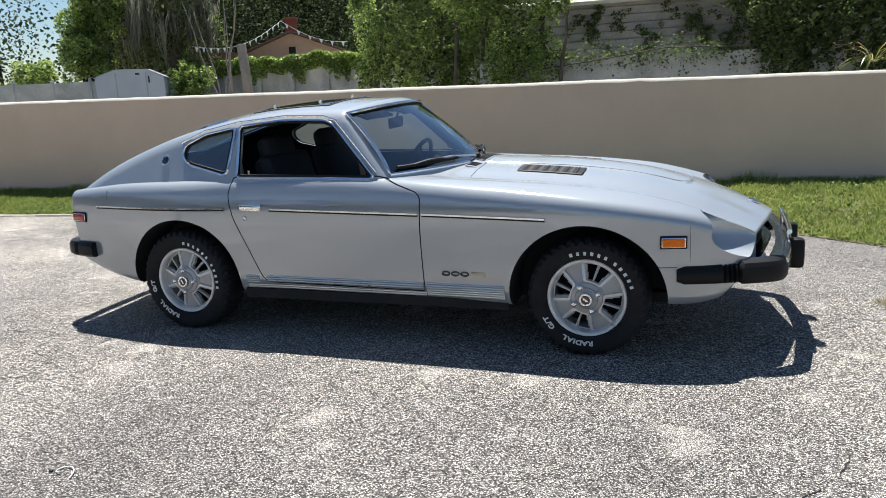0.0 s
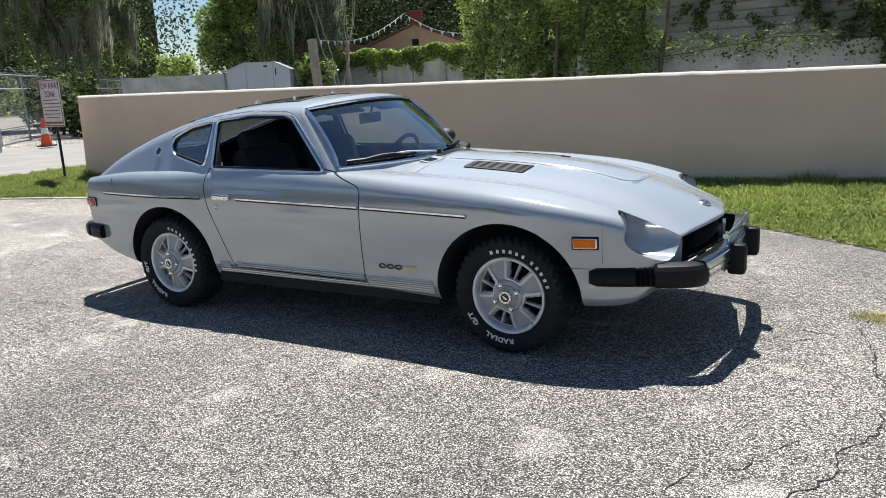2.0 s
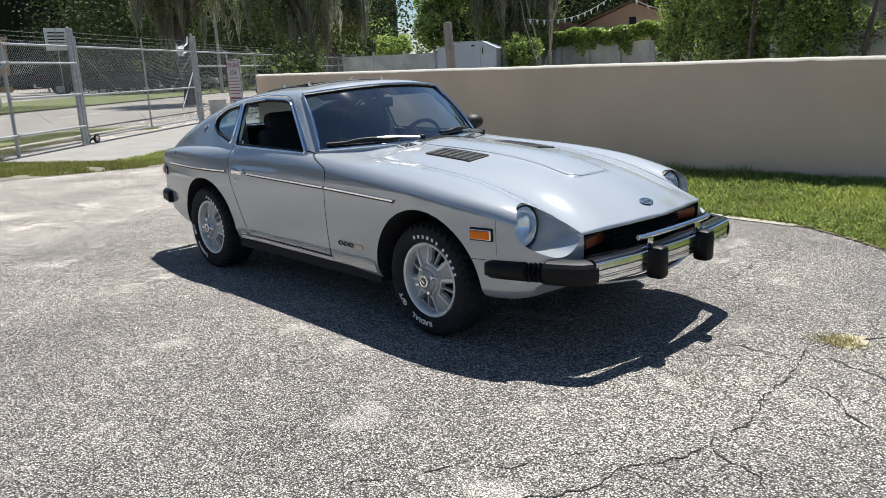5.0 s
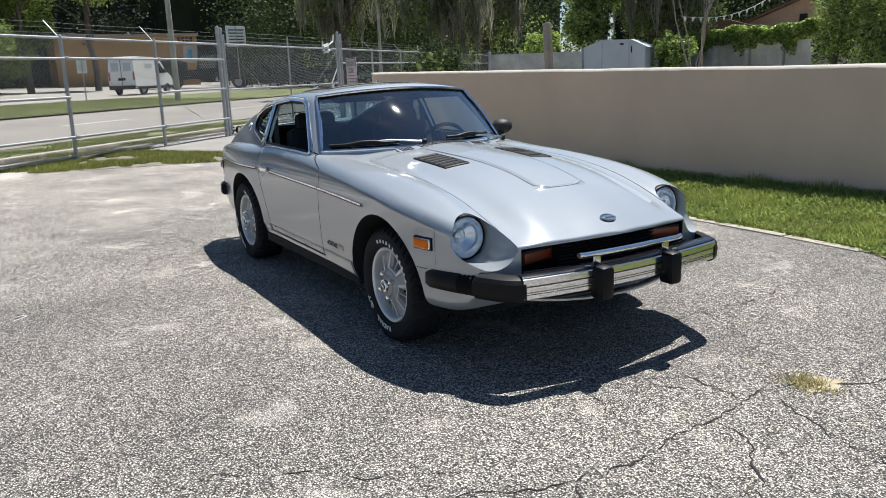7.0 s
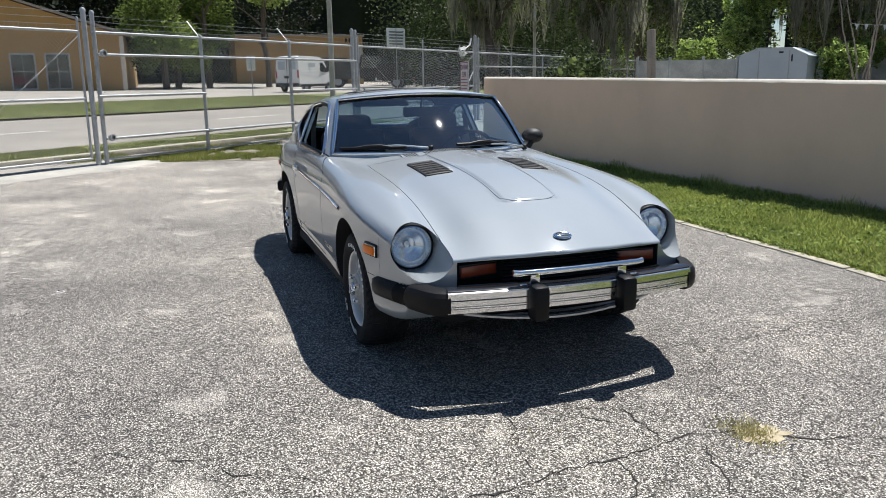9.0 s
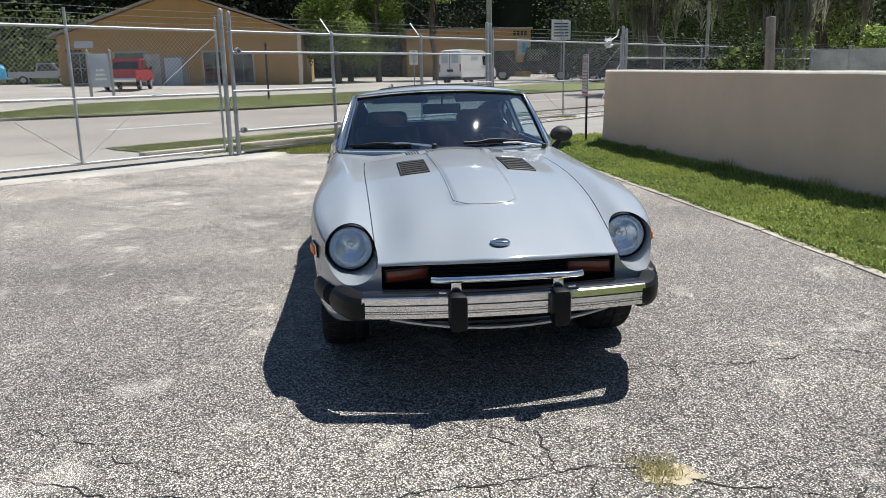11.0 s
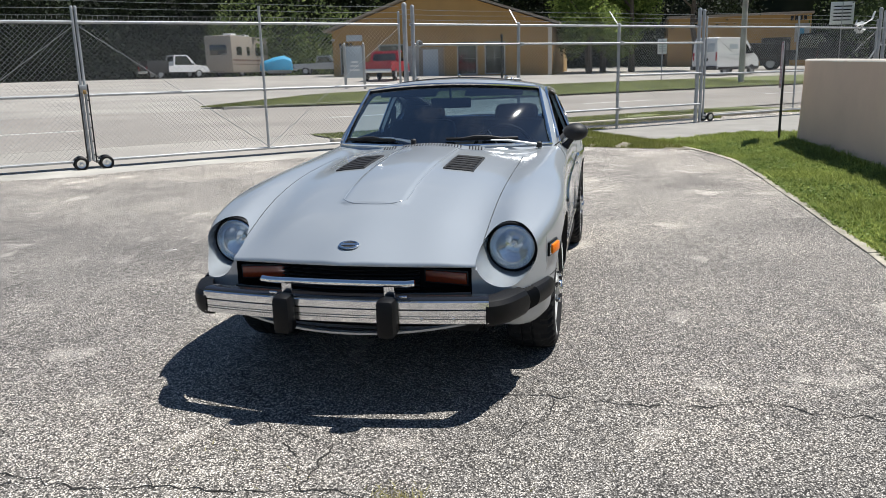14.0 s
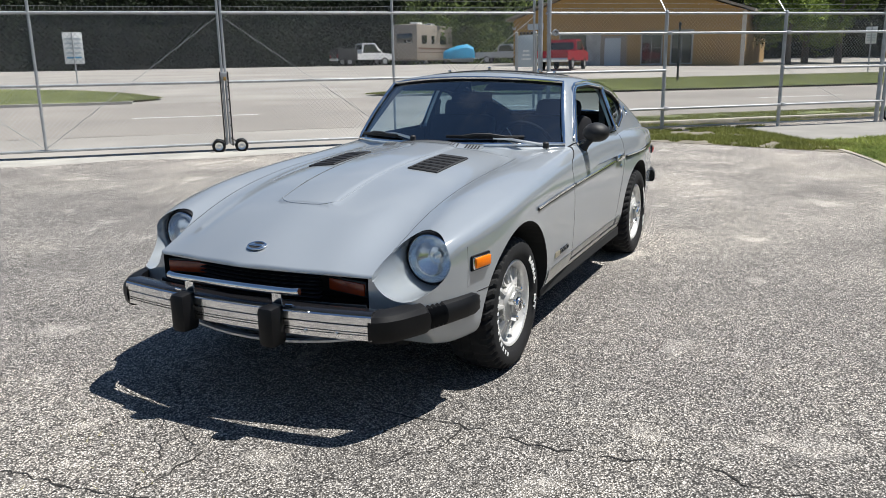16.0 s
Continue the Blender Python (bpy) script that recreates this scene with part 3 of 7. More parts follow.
def half_loft(F, xs, z0, n):
    """The half y >= 0 of the solid F < 0, found by rays from a spine at height z0."""
    xs = np.asarray(xs, float)
    th = np.linspace(0, math.pi, 361)
    X = np.repeat(xs[:, None], len(th), 1)
    lo, hi = np.zeros_like(X), np.full_like(X, 1.5)
    s, c = np.sin(th)[None], np.cos(th)[None]
    for _ in range(34):
        mid = (lo + hi) / 2
        inside = F(X, mid * s, z0 + mid * c) < 0
        lo, hi = np.where(inside, mid, lo), np.where(inside, hi, mid)
    Y, Z = lo * s, z0 + lo * c
    verts = np.zeros((len(xs), n, 3))
    for i in range(len(xs)):
        arc = np.r_[0, np.cumsum(np.hypot(np.diff(Y[i]), np.diff(Z[i])))]
        q = np.linspace(0, arc[-1], n)
        verts[i, :, 0], verts[i, :, 1], verts[i, :, 2] = xs[i], np.interp(q, arc, Y[i]), np.interp(q, arc, Z[i])
    verts[:, 0, 1] = verts[:, -1, 1] = 0
    g = Geo()
    w, h = n, len(xs)
    fs = [(i * w + j, i * w + j + 1, (i + 1) * w + j + 1, (i + 1) * w + j) for i in range(h - 1) for j in range(w - 1)]
    fs += [((i + 1) * w, (i + 1) * w + w - 1, i * w + w - 1, i * w) for i in range(h - 1)]
    fs += [tuple(range(w)), tuple(range((h - 1) * w, h * w))]
    g.add(verts.reshape(-1, 3), fs)
    return g


def xs_between(a, b, d, dense=()):
    out = list(np.arange(a, b, d)) + [b]
    for p, q, e in dense:
        out += list(np.arange(p, q, e))
    out = sorted(out)
    keep = [out[0]]
    for v in out[1:]:
        if v - keep[-1] > 0.003:
            keep.append(v)
    return keep


def boolean(me, cutter, how="DIFFERENCE"):
    a, b = bpy.data.objects.new("a", me), bpy.data.objects.new("b", cutter)
    scene.collection.objects.link(a), scene.collection.objects.link(b)
    m = a.modifiers.new("cut", "BOOLEAN")
    m.operation, m.object, m.solver, m.material_mode = how, b, "EXACT", "TRANSFER"
    bpy.context.view_layer.update()
    out = bpy.data.meshes.new_from_object(a.evaluated_get(bpy.context.evaluated_depsgraph_get()))
    bpy.data.objects.remove(a), bpy.data.objects.remove(b)
    return out


def solid(geo, material):
    me = geo.mesh("cutter", True, 0)
    me.materials.append(material)
    return me


def grow(poly, e):
    """Moves a convex-ish polygon's sides outwards by e."""
    n, out = len(poly), []
    area = sum(poly[i][0] * poly[(i + 1) % n][1] - poly[(i + 1) % n][0] * poly[i][1] for i in range(n))
    sg = 1 if area > 0 else -1
    for i in range(n):
        p, q, r = Vector(poly[i - 1]), Vector(poly[i]), Vector(poly[(i + 1) % n])
        a, b = (q - p).normalized(), (r - q).normalized()
        na, nb = Vector((a.y, -a.x)) * sg, Vector((b.y, -b.x)) * sg
        v = (na + nb)
        out.append(tuple(q + v * (e / max(0.35, v.dot(na)))))
    return out


def rounded(poly, r, n=4):
    """Rounds a polygon's corners."""
    out, k = [], len(poly)
    for i in range(k):
        p, q, s = Vector(poly[i - 1]), Vector(poly[i]), Vector(poly[(i + 1) % k])
        d = min(r, (p - q).length * 0.45, (s - q).length * 0.45)
        a, b = q + (p - q).normalized() * d, q + (s - q).normalized() * d
        for j in range(n + 1):
            t = j / n
            out.append(tuple(a * (1 - t) ** 2 + q * 2 * t * (1 - t) + b * t * t))
    return out


DOOR = rounded([(-0.786, 0.874), (-0.803, 0.775), (-0.777, 0.66), (-0.697, 0.487), (-0.628, 0.325), (-0.595, 0.298), (0.332, 0.288), (0.327, 0.628), (0.330, 0.770), (0.308, 0.796), (0.205, 0.829), (0.142, 0.852), (0.08, 0.872)], 0.02, 3)
DOOR_WINDOW = rounded([(-0.757, 0.878), (0.052, 0.866), (-0.205, 1.132), (-0.262, 1.153), (-0.51, 1.160), (-0.778, 1.136)], 0.02, 3)
QUARTER = rounded([(-0.838, 0.888), (-1.105, 0.948), (-1.148, 0.99), (-1.140, 1.04), (-1.01, 1.097), (-0.818, 1.130)], 0.03, 3)

lower = half_loft(lower_body, xs_between(-2.044, 1.999, 0.026, ((-2.044, -1.98, 0.008), (1.5, 1.88, 0.014), (1.88, 1.999, 0.0042))), 0.5, 100)
upper = half_loft(greenhouse, xs_between(-2.015, 0.47, 0.024), 0.77, 72)
cavity = half_loft(lambda x, y, z: np.maximum.reduce([greenhouse(x, y, np.maximum(z, 0.80), 0.028), np.abs(y) - 0.655, 0.30 - z + 0 * x, np.where(x < -0.75, 0.675 - z, -1.0), z - 0.80 - 1.0 * (x < 0.30), z - ROOFZ(x) + 0.04]), np.linspace(-1.88, 0.40, 70), 0.74, 56)
half = boolean(solid(lower, M_PAINT), solid(upper, M_PAINT), "UNION")
half = boolean(half, solid(cavity, M_CABIN))
for x0 in (-1.14, 1.153):
    rr = 0.352 if x0 < 0 else 0.356
    zc = 0.292
    ring = [(x0 + rr * math.cos(2 * math.pi * i / 64) * (1.03 if x0 < 0 else 1.05), zc + rr * math.sin(2 * math.pi * i / 64)) for i in range(64)]
    half = boolean(half, solid(Geo().prism(ring, 0.50, 1.0), M_DARK))
half = boolean(half, solid(Geo().prism(DOOR_WINDOW, 0.40, 1.0), M_PAINT))
half = boolean(half, solid(Geo().prism(QUARTER, 0.40, 1.0), M_PAINT))


def shield_point(y, t, off=0.0):
    """A point of the windscreen: t from its foot to its head."""
    z = 0.878 + (1.222 - 0.878) * t - (0.010 + 0.030 * t) * (y / 0.6) ** 2
    off += 0.014 * math.sin(math.pi * min(max(t, 0.0), 1.0))
    return Vector((float(shield_x(y, z)) + 0.7 * off, y, z + 0.7 * off))


def shield_edge(y, t):
    return y * (0.648 + (0.545 - 0.648) * t)


def shield_loop(inset=0.0, n=14, half_only=False):
    lo, hi = inset, 1 - inset
    k = 1 - inset * 0.6
    start = 0.0 if half_only else -1.0
    us = [start + (1 - start) * i / n for i in range(n + 1)]
    pts = [(u * k, lo) for u in us] + [(k, lo + (hi - lo) * i / 8) for i in range(1, 8)] + [(u * k, hi) for u in us[::-1]]
    if not half_only:
        pts += [(-k, hi + (lo - hi) * i / 8) for i in range(1, 8)]
    return [(shield_edge(u, t), t) for u, t in pts]


loop = shield_loop(0.02, 10, True)
n = len(loop)
g = Geo()
g.add([shield_point(y, t, o) for o in (-0.16, 0.16) for y, t in loop], [tuple(range(n)), tuple(range(2 * n - 1, n - 1, -1))] + [(i, i + n, (i + 1) % n + n, (i + 1) % n) for i in range(n)])
half = boolean(half, solid(g, M_TRIM))
REAR = rounded([(-1.79, -0.01), (-1.77, 0.41), (-1.05, 0.50), (-0.98, 0.46), (-0.98, -0.01)], 0.01, 2)
half = boolean(half, solid(Geo().prism(REAR, 0.855, 1.5, "z"), M_TRIM))
# headlamp scoop and grille mouth
lamp_axis = Matrix.Translation((1.625, 0.614, 0.594)) @ Matrix.Rotation(radians(90), 4, "Y")
half = boolean(half, solid(Geo().lathe([(0.0, -0.075), (0.098, -0.075), (0.1045, 0.0), (0.108, 0.08), (0.112, 0.25), (0.112, 0.7), (0.0, 0.7)], lamp_axis, 180), M_PAINT))
mouth = [(-0.01, 0.285), (0.36, 0.285), (0.40, 0.40), (0.49, 0.41), (0.49, 0.563), (-0.01, 0.580)]
half = boolean(half, solid(Geo().prism(mouth, 1.72, 2.3, "x"), M_DARK))
door = boolean(half.copy(), solid(Geo().prism(grow(DOOR, -0.0028), 0.60, 1.0), M_DARK), "INTERSECT")
half = boolean(half, solid(Geo().prism(grow(DOOR, 0.0028), 0.56, 1.0), M_DARK))
HOOD_EDGE = curve_of([(0.50, 0.45), (0.515, 0.47), (0.535, 0.522), (0.9, 0.528), (1.4, 0.521), (1.75, 0.512), (2.2, 0.495)])


def hood_layer(e, depth):
    """A block over the hood's outline whose underside lies depth below the surface."""
    xs = [0.515 - e, 0.522 - e, 0.535, 0.56] + list(np.linspace(0.6, 2.2, 60))
    low = []
    for x in xs:
        ed = float(HOOD_EDGE(x)) + e
        ys = np.linspace(-0.02, ed, 26)
        low.append([(x, y, z) for y, z in zip(ys, hood_top(np.full(26, min(x, 2.02)), ys) - depth)])
    w, h = 26, len(xs)
    g = Geo().grid(low)
    n = len(g.v)
    g.v += [(x, y, 1.1) for x, y, z in g.v[:n]]
    g.f += [tuple(i + n for i in f[::-1]) for f in g.f]
    ring = list(range(w)) + [i * w + w - 1 for i in range(1, h)] + [(h - 1) * w + j for j in range(w - 2, -1, -1)] + [i * w for i in range(h - 2, 0, -1)]
    g.f += [(a, b, b + n, a + n) for a, b in zip(ring, ring[1:] + ring[:1])]
    return g


hood = boolean(half.copy(), solid(hood_layer(-0.0022, 0.020), M_PAINT), "INTERSECT")
half = boolean(half, solid(hood_layer(0.0022, 0.0206), M_PAINT))


def finish(me, mirror):
    """Both halves of a panel, or the left one, with the true normals of the surface on the paint."""
    nv = len(me.vertices)
    co = np.zeros(nv * 3)
    me.vertices.foreach_get("co", co)
    co = co.reshape(-1, 3)
    faces = [tuple(p.vertices) for p in me.polygons]
    cen = np.array([p.center[:] for p in me.polygons])
    nor = np.array([p.normal[:] for p in me.polygons])
    mats = [p.material_index for p in me.polygons]
    flat = np.abs(co[:, 1]) < 1e-5
    keep = [i for i, f in enumerate(faces) if not all(flat[j] for j in f)]

    def grad(F, p):
        e, out = 1e-3, np.zeros_like(p)
        for a in range(3):
            d = np.zeros(3)
            d[a] = e
            hi, lo = p + d, p - d
            out[:, a] = F(*hi.T) - F(*lo.T)
        return out / np.maximum(np.linalg.norm(out, axis=1, keepdims=True), 1e-9)

    which = np.full(len(faces), -1)
    grads = []
    for k, F in enumerate((lower_body, greenhouse)):
        gc = grad(F, cen)
        ok = (np.abs(F(*cen.T)) < 0.004) & ((gc * nor).sum(1) > 0.94)
        which[ok & (which < 0)] = k
        grads.append(grad(F, co))
    V, FS, MI, NL = [], [], [], []
    for sgn in ((1, -1) if mirror is None else (mirror,)):
        base = len(V)
        V += [(x, sgn * y, z) for x, y, z in co]
        for i in keep:
            f = faces[i]
            ns = [grads[which[i]][j] if which[i] >= 0 else nor[i] for j in f]
            ns = [(a, sgn * b, c) for a, b, c in ns]
            if sgn < 0:
                f, ns = f[::-1], ns[::-1]
            FS.append(tuple(j + base for j in f))
            MI.append(mats[i])
            NL += ns
    out = bpy.data.meshes.new(me.name)
    out.from_pydata(V, [], FS)
    for m in me.materials:
        out.materials.append(m)
    out.polygons.foreach_set("material_index", MI)
    out.polygons.foreach_set("use_smooth", [True] * len(FS))
    out.normals_split_custom_set(NL)
    out.update()
    return out


car = thing("car", "silver two-door fastback sports coupe parked on asphalt", "car")
part("body", finish(half, None), None, car, "silver metallic painted body shell")
part("hood", finish(hood, None), None, car, "long silver hood with a raised centre")
doors = [part("door", finish(door, s), None, car, "silver door with its window lowered") for s in (1, -1)]


def on_hood(x, y, off=0.0):
    return Vector((x, y, float(hood_top(x, y)) + off))


def on_side(x, z, s, off=0.0):
    return Vector((x, s * (float(side_width(x, z)) + off), z))


def on_glasshouse(x, z, s, off=0.0):
    return Vector((x, s * (float(SIDEY(x)) - 0.42 * (z - 0.865) + off), z))


# windscreen, its bright frame and the other panes
rows = []
for i in range(13):
    t = 0.02 + 0.96 * i / 12
    rows.append([shield_point(shield_edge(-1 + 2 * j / 24, t), t, -0.006) for j in range(25)])
wind = part("windscreen", Geo().grid(rows), M_GLASS, car, "clear curved windscreen", 180)
wind.visible_shadow = False
edge = shield_loop(0.012, 20)
part("windscreen_trim", Geo().tube([shield_point(y, t, 0.004) for y, t in edge], 0.0105, 8, True), M_CHROME, car, "bright chrome windscreen frame")
edge = shield_loop(0.024, 20)
part("windscreen_seal", Geo().tube([shield_point(y, t, -0.001) for y, t in edge], 0.007, 6, True), M_RUBBER, car, "black rubber windscreen seal")
rows = [[(-1.78 + 0.81 * i / 10, y, float(ROOFZ(-1.78 + 0.81 * i / 10)) - 0.17 * y * y - 0.006) for y in [(-1 + 2 * j / 16) * (0.415 + 0.08 * i / 10) for j in range(17)]] for i in range(11)]
rear_pane = part("rear_window", Geo().grid(rows), M_GLASS, car, "sloping rear hatch glass", 180)
rear_pane.visible_shadow = False
rl = [(x, y) for x, y in REAR if y > 0.0]
loop = [(x, y) for x, y in rl] + [(x, -y) for x, y in rl[::-1]]
part("rear_window_trim", Geo().tube([(x, y, float(ROOFZ(x)) - 0.17 * y * y + 0.003) for x, y in loop], 0.008, 6, True), M_CHROME, car)
for s in (1, -1):
    q = part("quarter_window", Geo().add([on_glasshouse(x, z, s, -0.010) for x, z in grow(QUARTER, 0.004)], [tuple(range(len(QUARTER)))]), M_GLASS, car, "fixed quarter window")
    q.visible_shadow = False
    part("quarter_trim", Geo().tube([on_glasshouse(x, z, s, 0.002) for x, z in grow(QUARTER, 0.007)], 0.008, 6, True), M_CHROME, car, "chrome quarter window frame")
    part("quarter_seal", Geo().tube([on_glasshouse(x, z, s, -0.002) for x, z in grow(QUARTER, -0.004)], 0.008, 6, True), M_RUBBER, car)
    part("window_trim", Geo().tube([on_glasshouse(x, z, s, 0.003) for x, z in grow(DOOR_WINDOW, 0.007)], 0.008, 6, True), M_CHROME, car, "chrome side window frame")
    part("window_seal", Geo().tube([on_glasshouse(x, z, s, -0.003) for x, z in grow(DOOR_WINDOW, -0.003)], 0.008, 6, True), M_RUBBER, car)
    # drip rail above the side windows
    rail = [(0.07, 0.895), (-0.19, 1.158), (-0.26, 1.180), (-0.51, 1.188), (-0.80, 1.163), (-1.02, 1.122), (-1.17, 1.06)]
    part("drip_rail", Geo().tube([on_glasshouse(x, z, s, 0.004) for x, z in rail], 0.006, 6), M_CHROME, car)


def strip_along(pts, s, height, thick, lift=0.0):
    """A thin flat strip on the body side along (x, z) points."""
    g, rows = Geo(), []
    for x, z in pts:
        a = [on_side(x, z - height / 2, s, 0.001), on_side(x, z - height * 0.35, s, thick), on_side(x, z + height * 0.35, s, thick), on_side(x, z + height / 2, s, 0.001)]
        rows.append([p + Vector((0, 0, lift)) for p in a])
    return g.grid(rows)


def line(a, b, n=12):
    return [(a[0] + (b[0] - a[0]) * i / n, a[1] + (b[1] - a[1]) * i / n) for i in range(n + 1)]


for s, dr in zip((1, -1), doors):
    for a, b, par in (((-1.74, 0.704), (-0.825, 0.702), car), ((-0.545, 0.700), (0.318, 0.683), dr), ((0.342, 0.683), (0.968, 0.669), car)):
        part("side_trim", strip_along(line(a, b), s, 0.015, 0.007), M_RUBBER, par, "black and bright side moulding")
        part("side_trim_bright", strip_along(line((a[0], a[1] + 0.006), (b[0], b[1] + 0.006)), s, 0.012, 0.009), M_CHROME, par, "bright side moulding edge")
    part("handle", Geo().box(on_side(-0.652, 0.716, s, 0.014), (0.135, 0.024, 0.040), None, 0.011), M_CHROME, dr, "chrome door handle")
    lock = Matrix.Translation(on_side(-0.70, 0.655, s, -0.002)) @ Matrix.Rotation(radians(-90 * s), 4, "X")
    part("lock", Geo().lathe([(0.013, 0), (0.013, 0.006), (0.009, 0.009), (0.004, 0.007), (0, 0.006)], lock, 16), M_CHROME, dr)
    part("lock_pin", Geo().tube([(-0.70, s * 0.672, 0.86), (-0.70, s * 0.668, 0.905)], [0.004, 0.006], 8), M_BRIGHT, dr)
    # ribbed bright sill panel and black rocker
    for a, b, z0, z1, par in ((-0.60, 0.325, 0.298, 0.335, dr), (-0.735, -0.655, 0.288, 0.335, car), (0.342, 0.755, 0.262, 0.335, car), (-0.735, 0.338, 0.258, 0.282, car)):
        n = max(2, round((z1 - z0) / 0.012))
        rows = []
        for i in range(2 * n + 1):
            z = z0 + (z1 - z0) * i / (2 * n)
            rows.append([on_side(a + (b - a) * j / 10, z, s, 0.002 + 0.003 * (i % 2)) for j in range(11)])
        part("sill_trim", Geo().grid(rows), M_BRIGHT, par, "ribbed bright sill panel", 20)
    part("rocker", Geo().prism([(-0.75, 0.205), (0.765, 0.205), (0.765, 0.256), (-0.75, 0.256)], s * 0.60, s * 0.735), M_DARK, car, "black rocker panel")
    # plain raised model mark on the front wing
    mark = part("wing_badge", Geo().box(on_side(0.625, 0.389, s, 0.003), (0.075, 0.005, 0.026), None, 0.0015), plain("gold_plate" if s > 0 else "gold_badge", (0.52, 0.47, 0.36), 0.35, 0.7), car, "small plain gold and chrome badge")
    for k in range(3):
        c = on_side(0.455 + 0.05 * k, 0.390, s, 0.003)
        ring = [(c.x + 0.019 * math.cos(w * math.pi / 8), c.y, c.z + 0.010 * math.sin(w * math.pi / 8)) for w in range(16)]
        part("badge_shape", Geo().tube(ring, 0.0045, 6, True), M_DARKGLASS, mark)
    # round pillar badge
    m = Matrix.Translation(on_glasshouse(-1.277, 0.965, s, -0.002)) @ Matrix.Rotation(radians(-90 * s + 22 * s), 4, "X")
    part("pillar_badge", Geo().lathe([(0.033, 0), (0.031, 0.008), (0.024, 0.009), (0.022, 0.004)], m, 24), M_CHROME, car, "round chrome pillar badge")
    part("pillar_badge_face", Geo().lathe([(0.023, 0.004), (0.0, 0.006)], m, 24), M_DARKGLASS, car)
    # side markers
    for x0, z0, mat, tag in ((1.549, 0.572, M_AMBER, "amber front side marker"), (-1.906, 0.640, M_REDLENS, "red rear side marker")):
        tilt = math.atan2(s * (float(WIDE(x0 + 0.05)) - float(WIDE(x0 - 0.05))), 0.1)
        rot = Matrix.Rotation(tilt, 4, "Z")
        bez = part("side_marker", Geo().box(on_side(x0, z0, s, 0.004), (0.110, 0.016, 0.050), rot, 0.007), M_CHROME, car, tag)
        part("marker_seal", Geo().box(on_side(x0, z0, s, 0.002), (0.120, 0.012, 0.060), rot, 0.005), M_RUBBER, bez)
        part("lens", Geo().box(on_side(x0, z0, s, 0.012), (0.098, 0.016, 0.040), rot, 0.006), mat, bez, tag + " lens")


# panel seams on the front wing
for s in (1, -1):
    part("seam", Geo().tube([on_side(1.620, 0.640 - 0.160 * i / 8, s, -0.0012) for i in range(9)], 0.0018, 4), M_DARK, car)
    part("seam", Geo().tube([on_side(1.455 + 0.11 * i / 5, 0.455, s, 0.0) for i in range(6)], 0.0018, 4), M_DARK, car)
    part("seam", Geo().tube([on_side(-1.66, 0.80 - 0.05 * i / 5, s, 0.0) for i in range(6)], 0.0015, 4), M_DARK, car)


# front bumper
def bar_x(y):
    return 2.082 - 0.165 * y * y


def sweep(section, path, closed=True):
    """Sweeps (across, z) points along (x, y) points; across is to the right of the way."""
    rows = []
    k = len(path)
    for i, p in enumerate(path):
        a, b = Vector(path[max(i - 1, 0)]), Vector(path[min(i + 1, k - 1)])
        d = (b - a).normalized()
        out = Vector((d.y, -d.x))
        sec = section(i / (k - 1)) if callable(section) else section
        rows.append([(p[0] + out.x * u, p[1] + out.y * u, z) for u, z in sec])
    g = Geo()
    m = len(rows[0])
    g.add([q for r in rows for q in r], [(i * m + j, i * m + (j + 1) % m, (i + 1) * m + (j + 1) % m, (i + 1) * m + j) for i in range(k - 1) for j in range(m if closed else m - 1)])
    if closed:
        g.f += [tuple(range(m)), tuple(range((k - 1) * m, k * m))[::-1]]
    return g


front_path = [(bar_x(y), y) for y in [-0.575 + 1.15 * i / 28 for i in range(29)]]
bumper = part("front_bumper", sweep([(-0.070, 0.476), (-0.012, 0.482), (0.0, 0.476), (0.006, 0.446), (-0.002, 0.440), (-0.016, 0.430), (-0.016, 0.376), (-0.030, 0.372), (-0.030, 0.44), (-0.070, 0.468)], front_path), M_SHELF, car, "chrome-faced front bumper bar with a black top")
ribs = [(-0.02, 0.473), (0.0, 0.472), (0.007, 0.466), (0.009, 0.441), (0.005, 0.438)]
for z, h in ((0.436, 0.022), (0.412, 0.007), (0.403, 0.019)):
    ribs += [(-0.002, z), (0.008, z - 0.001), (0.008, z - h + 0.001), (-0.002, z - h)]
ribs += [(-0.02, 0.383)]
part("bumper_strip", sweep(ribs, front_path), M_BRIGHTCHROME, bumper, "chrome bumper face with two fine ribs")
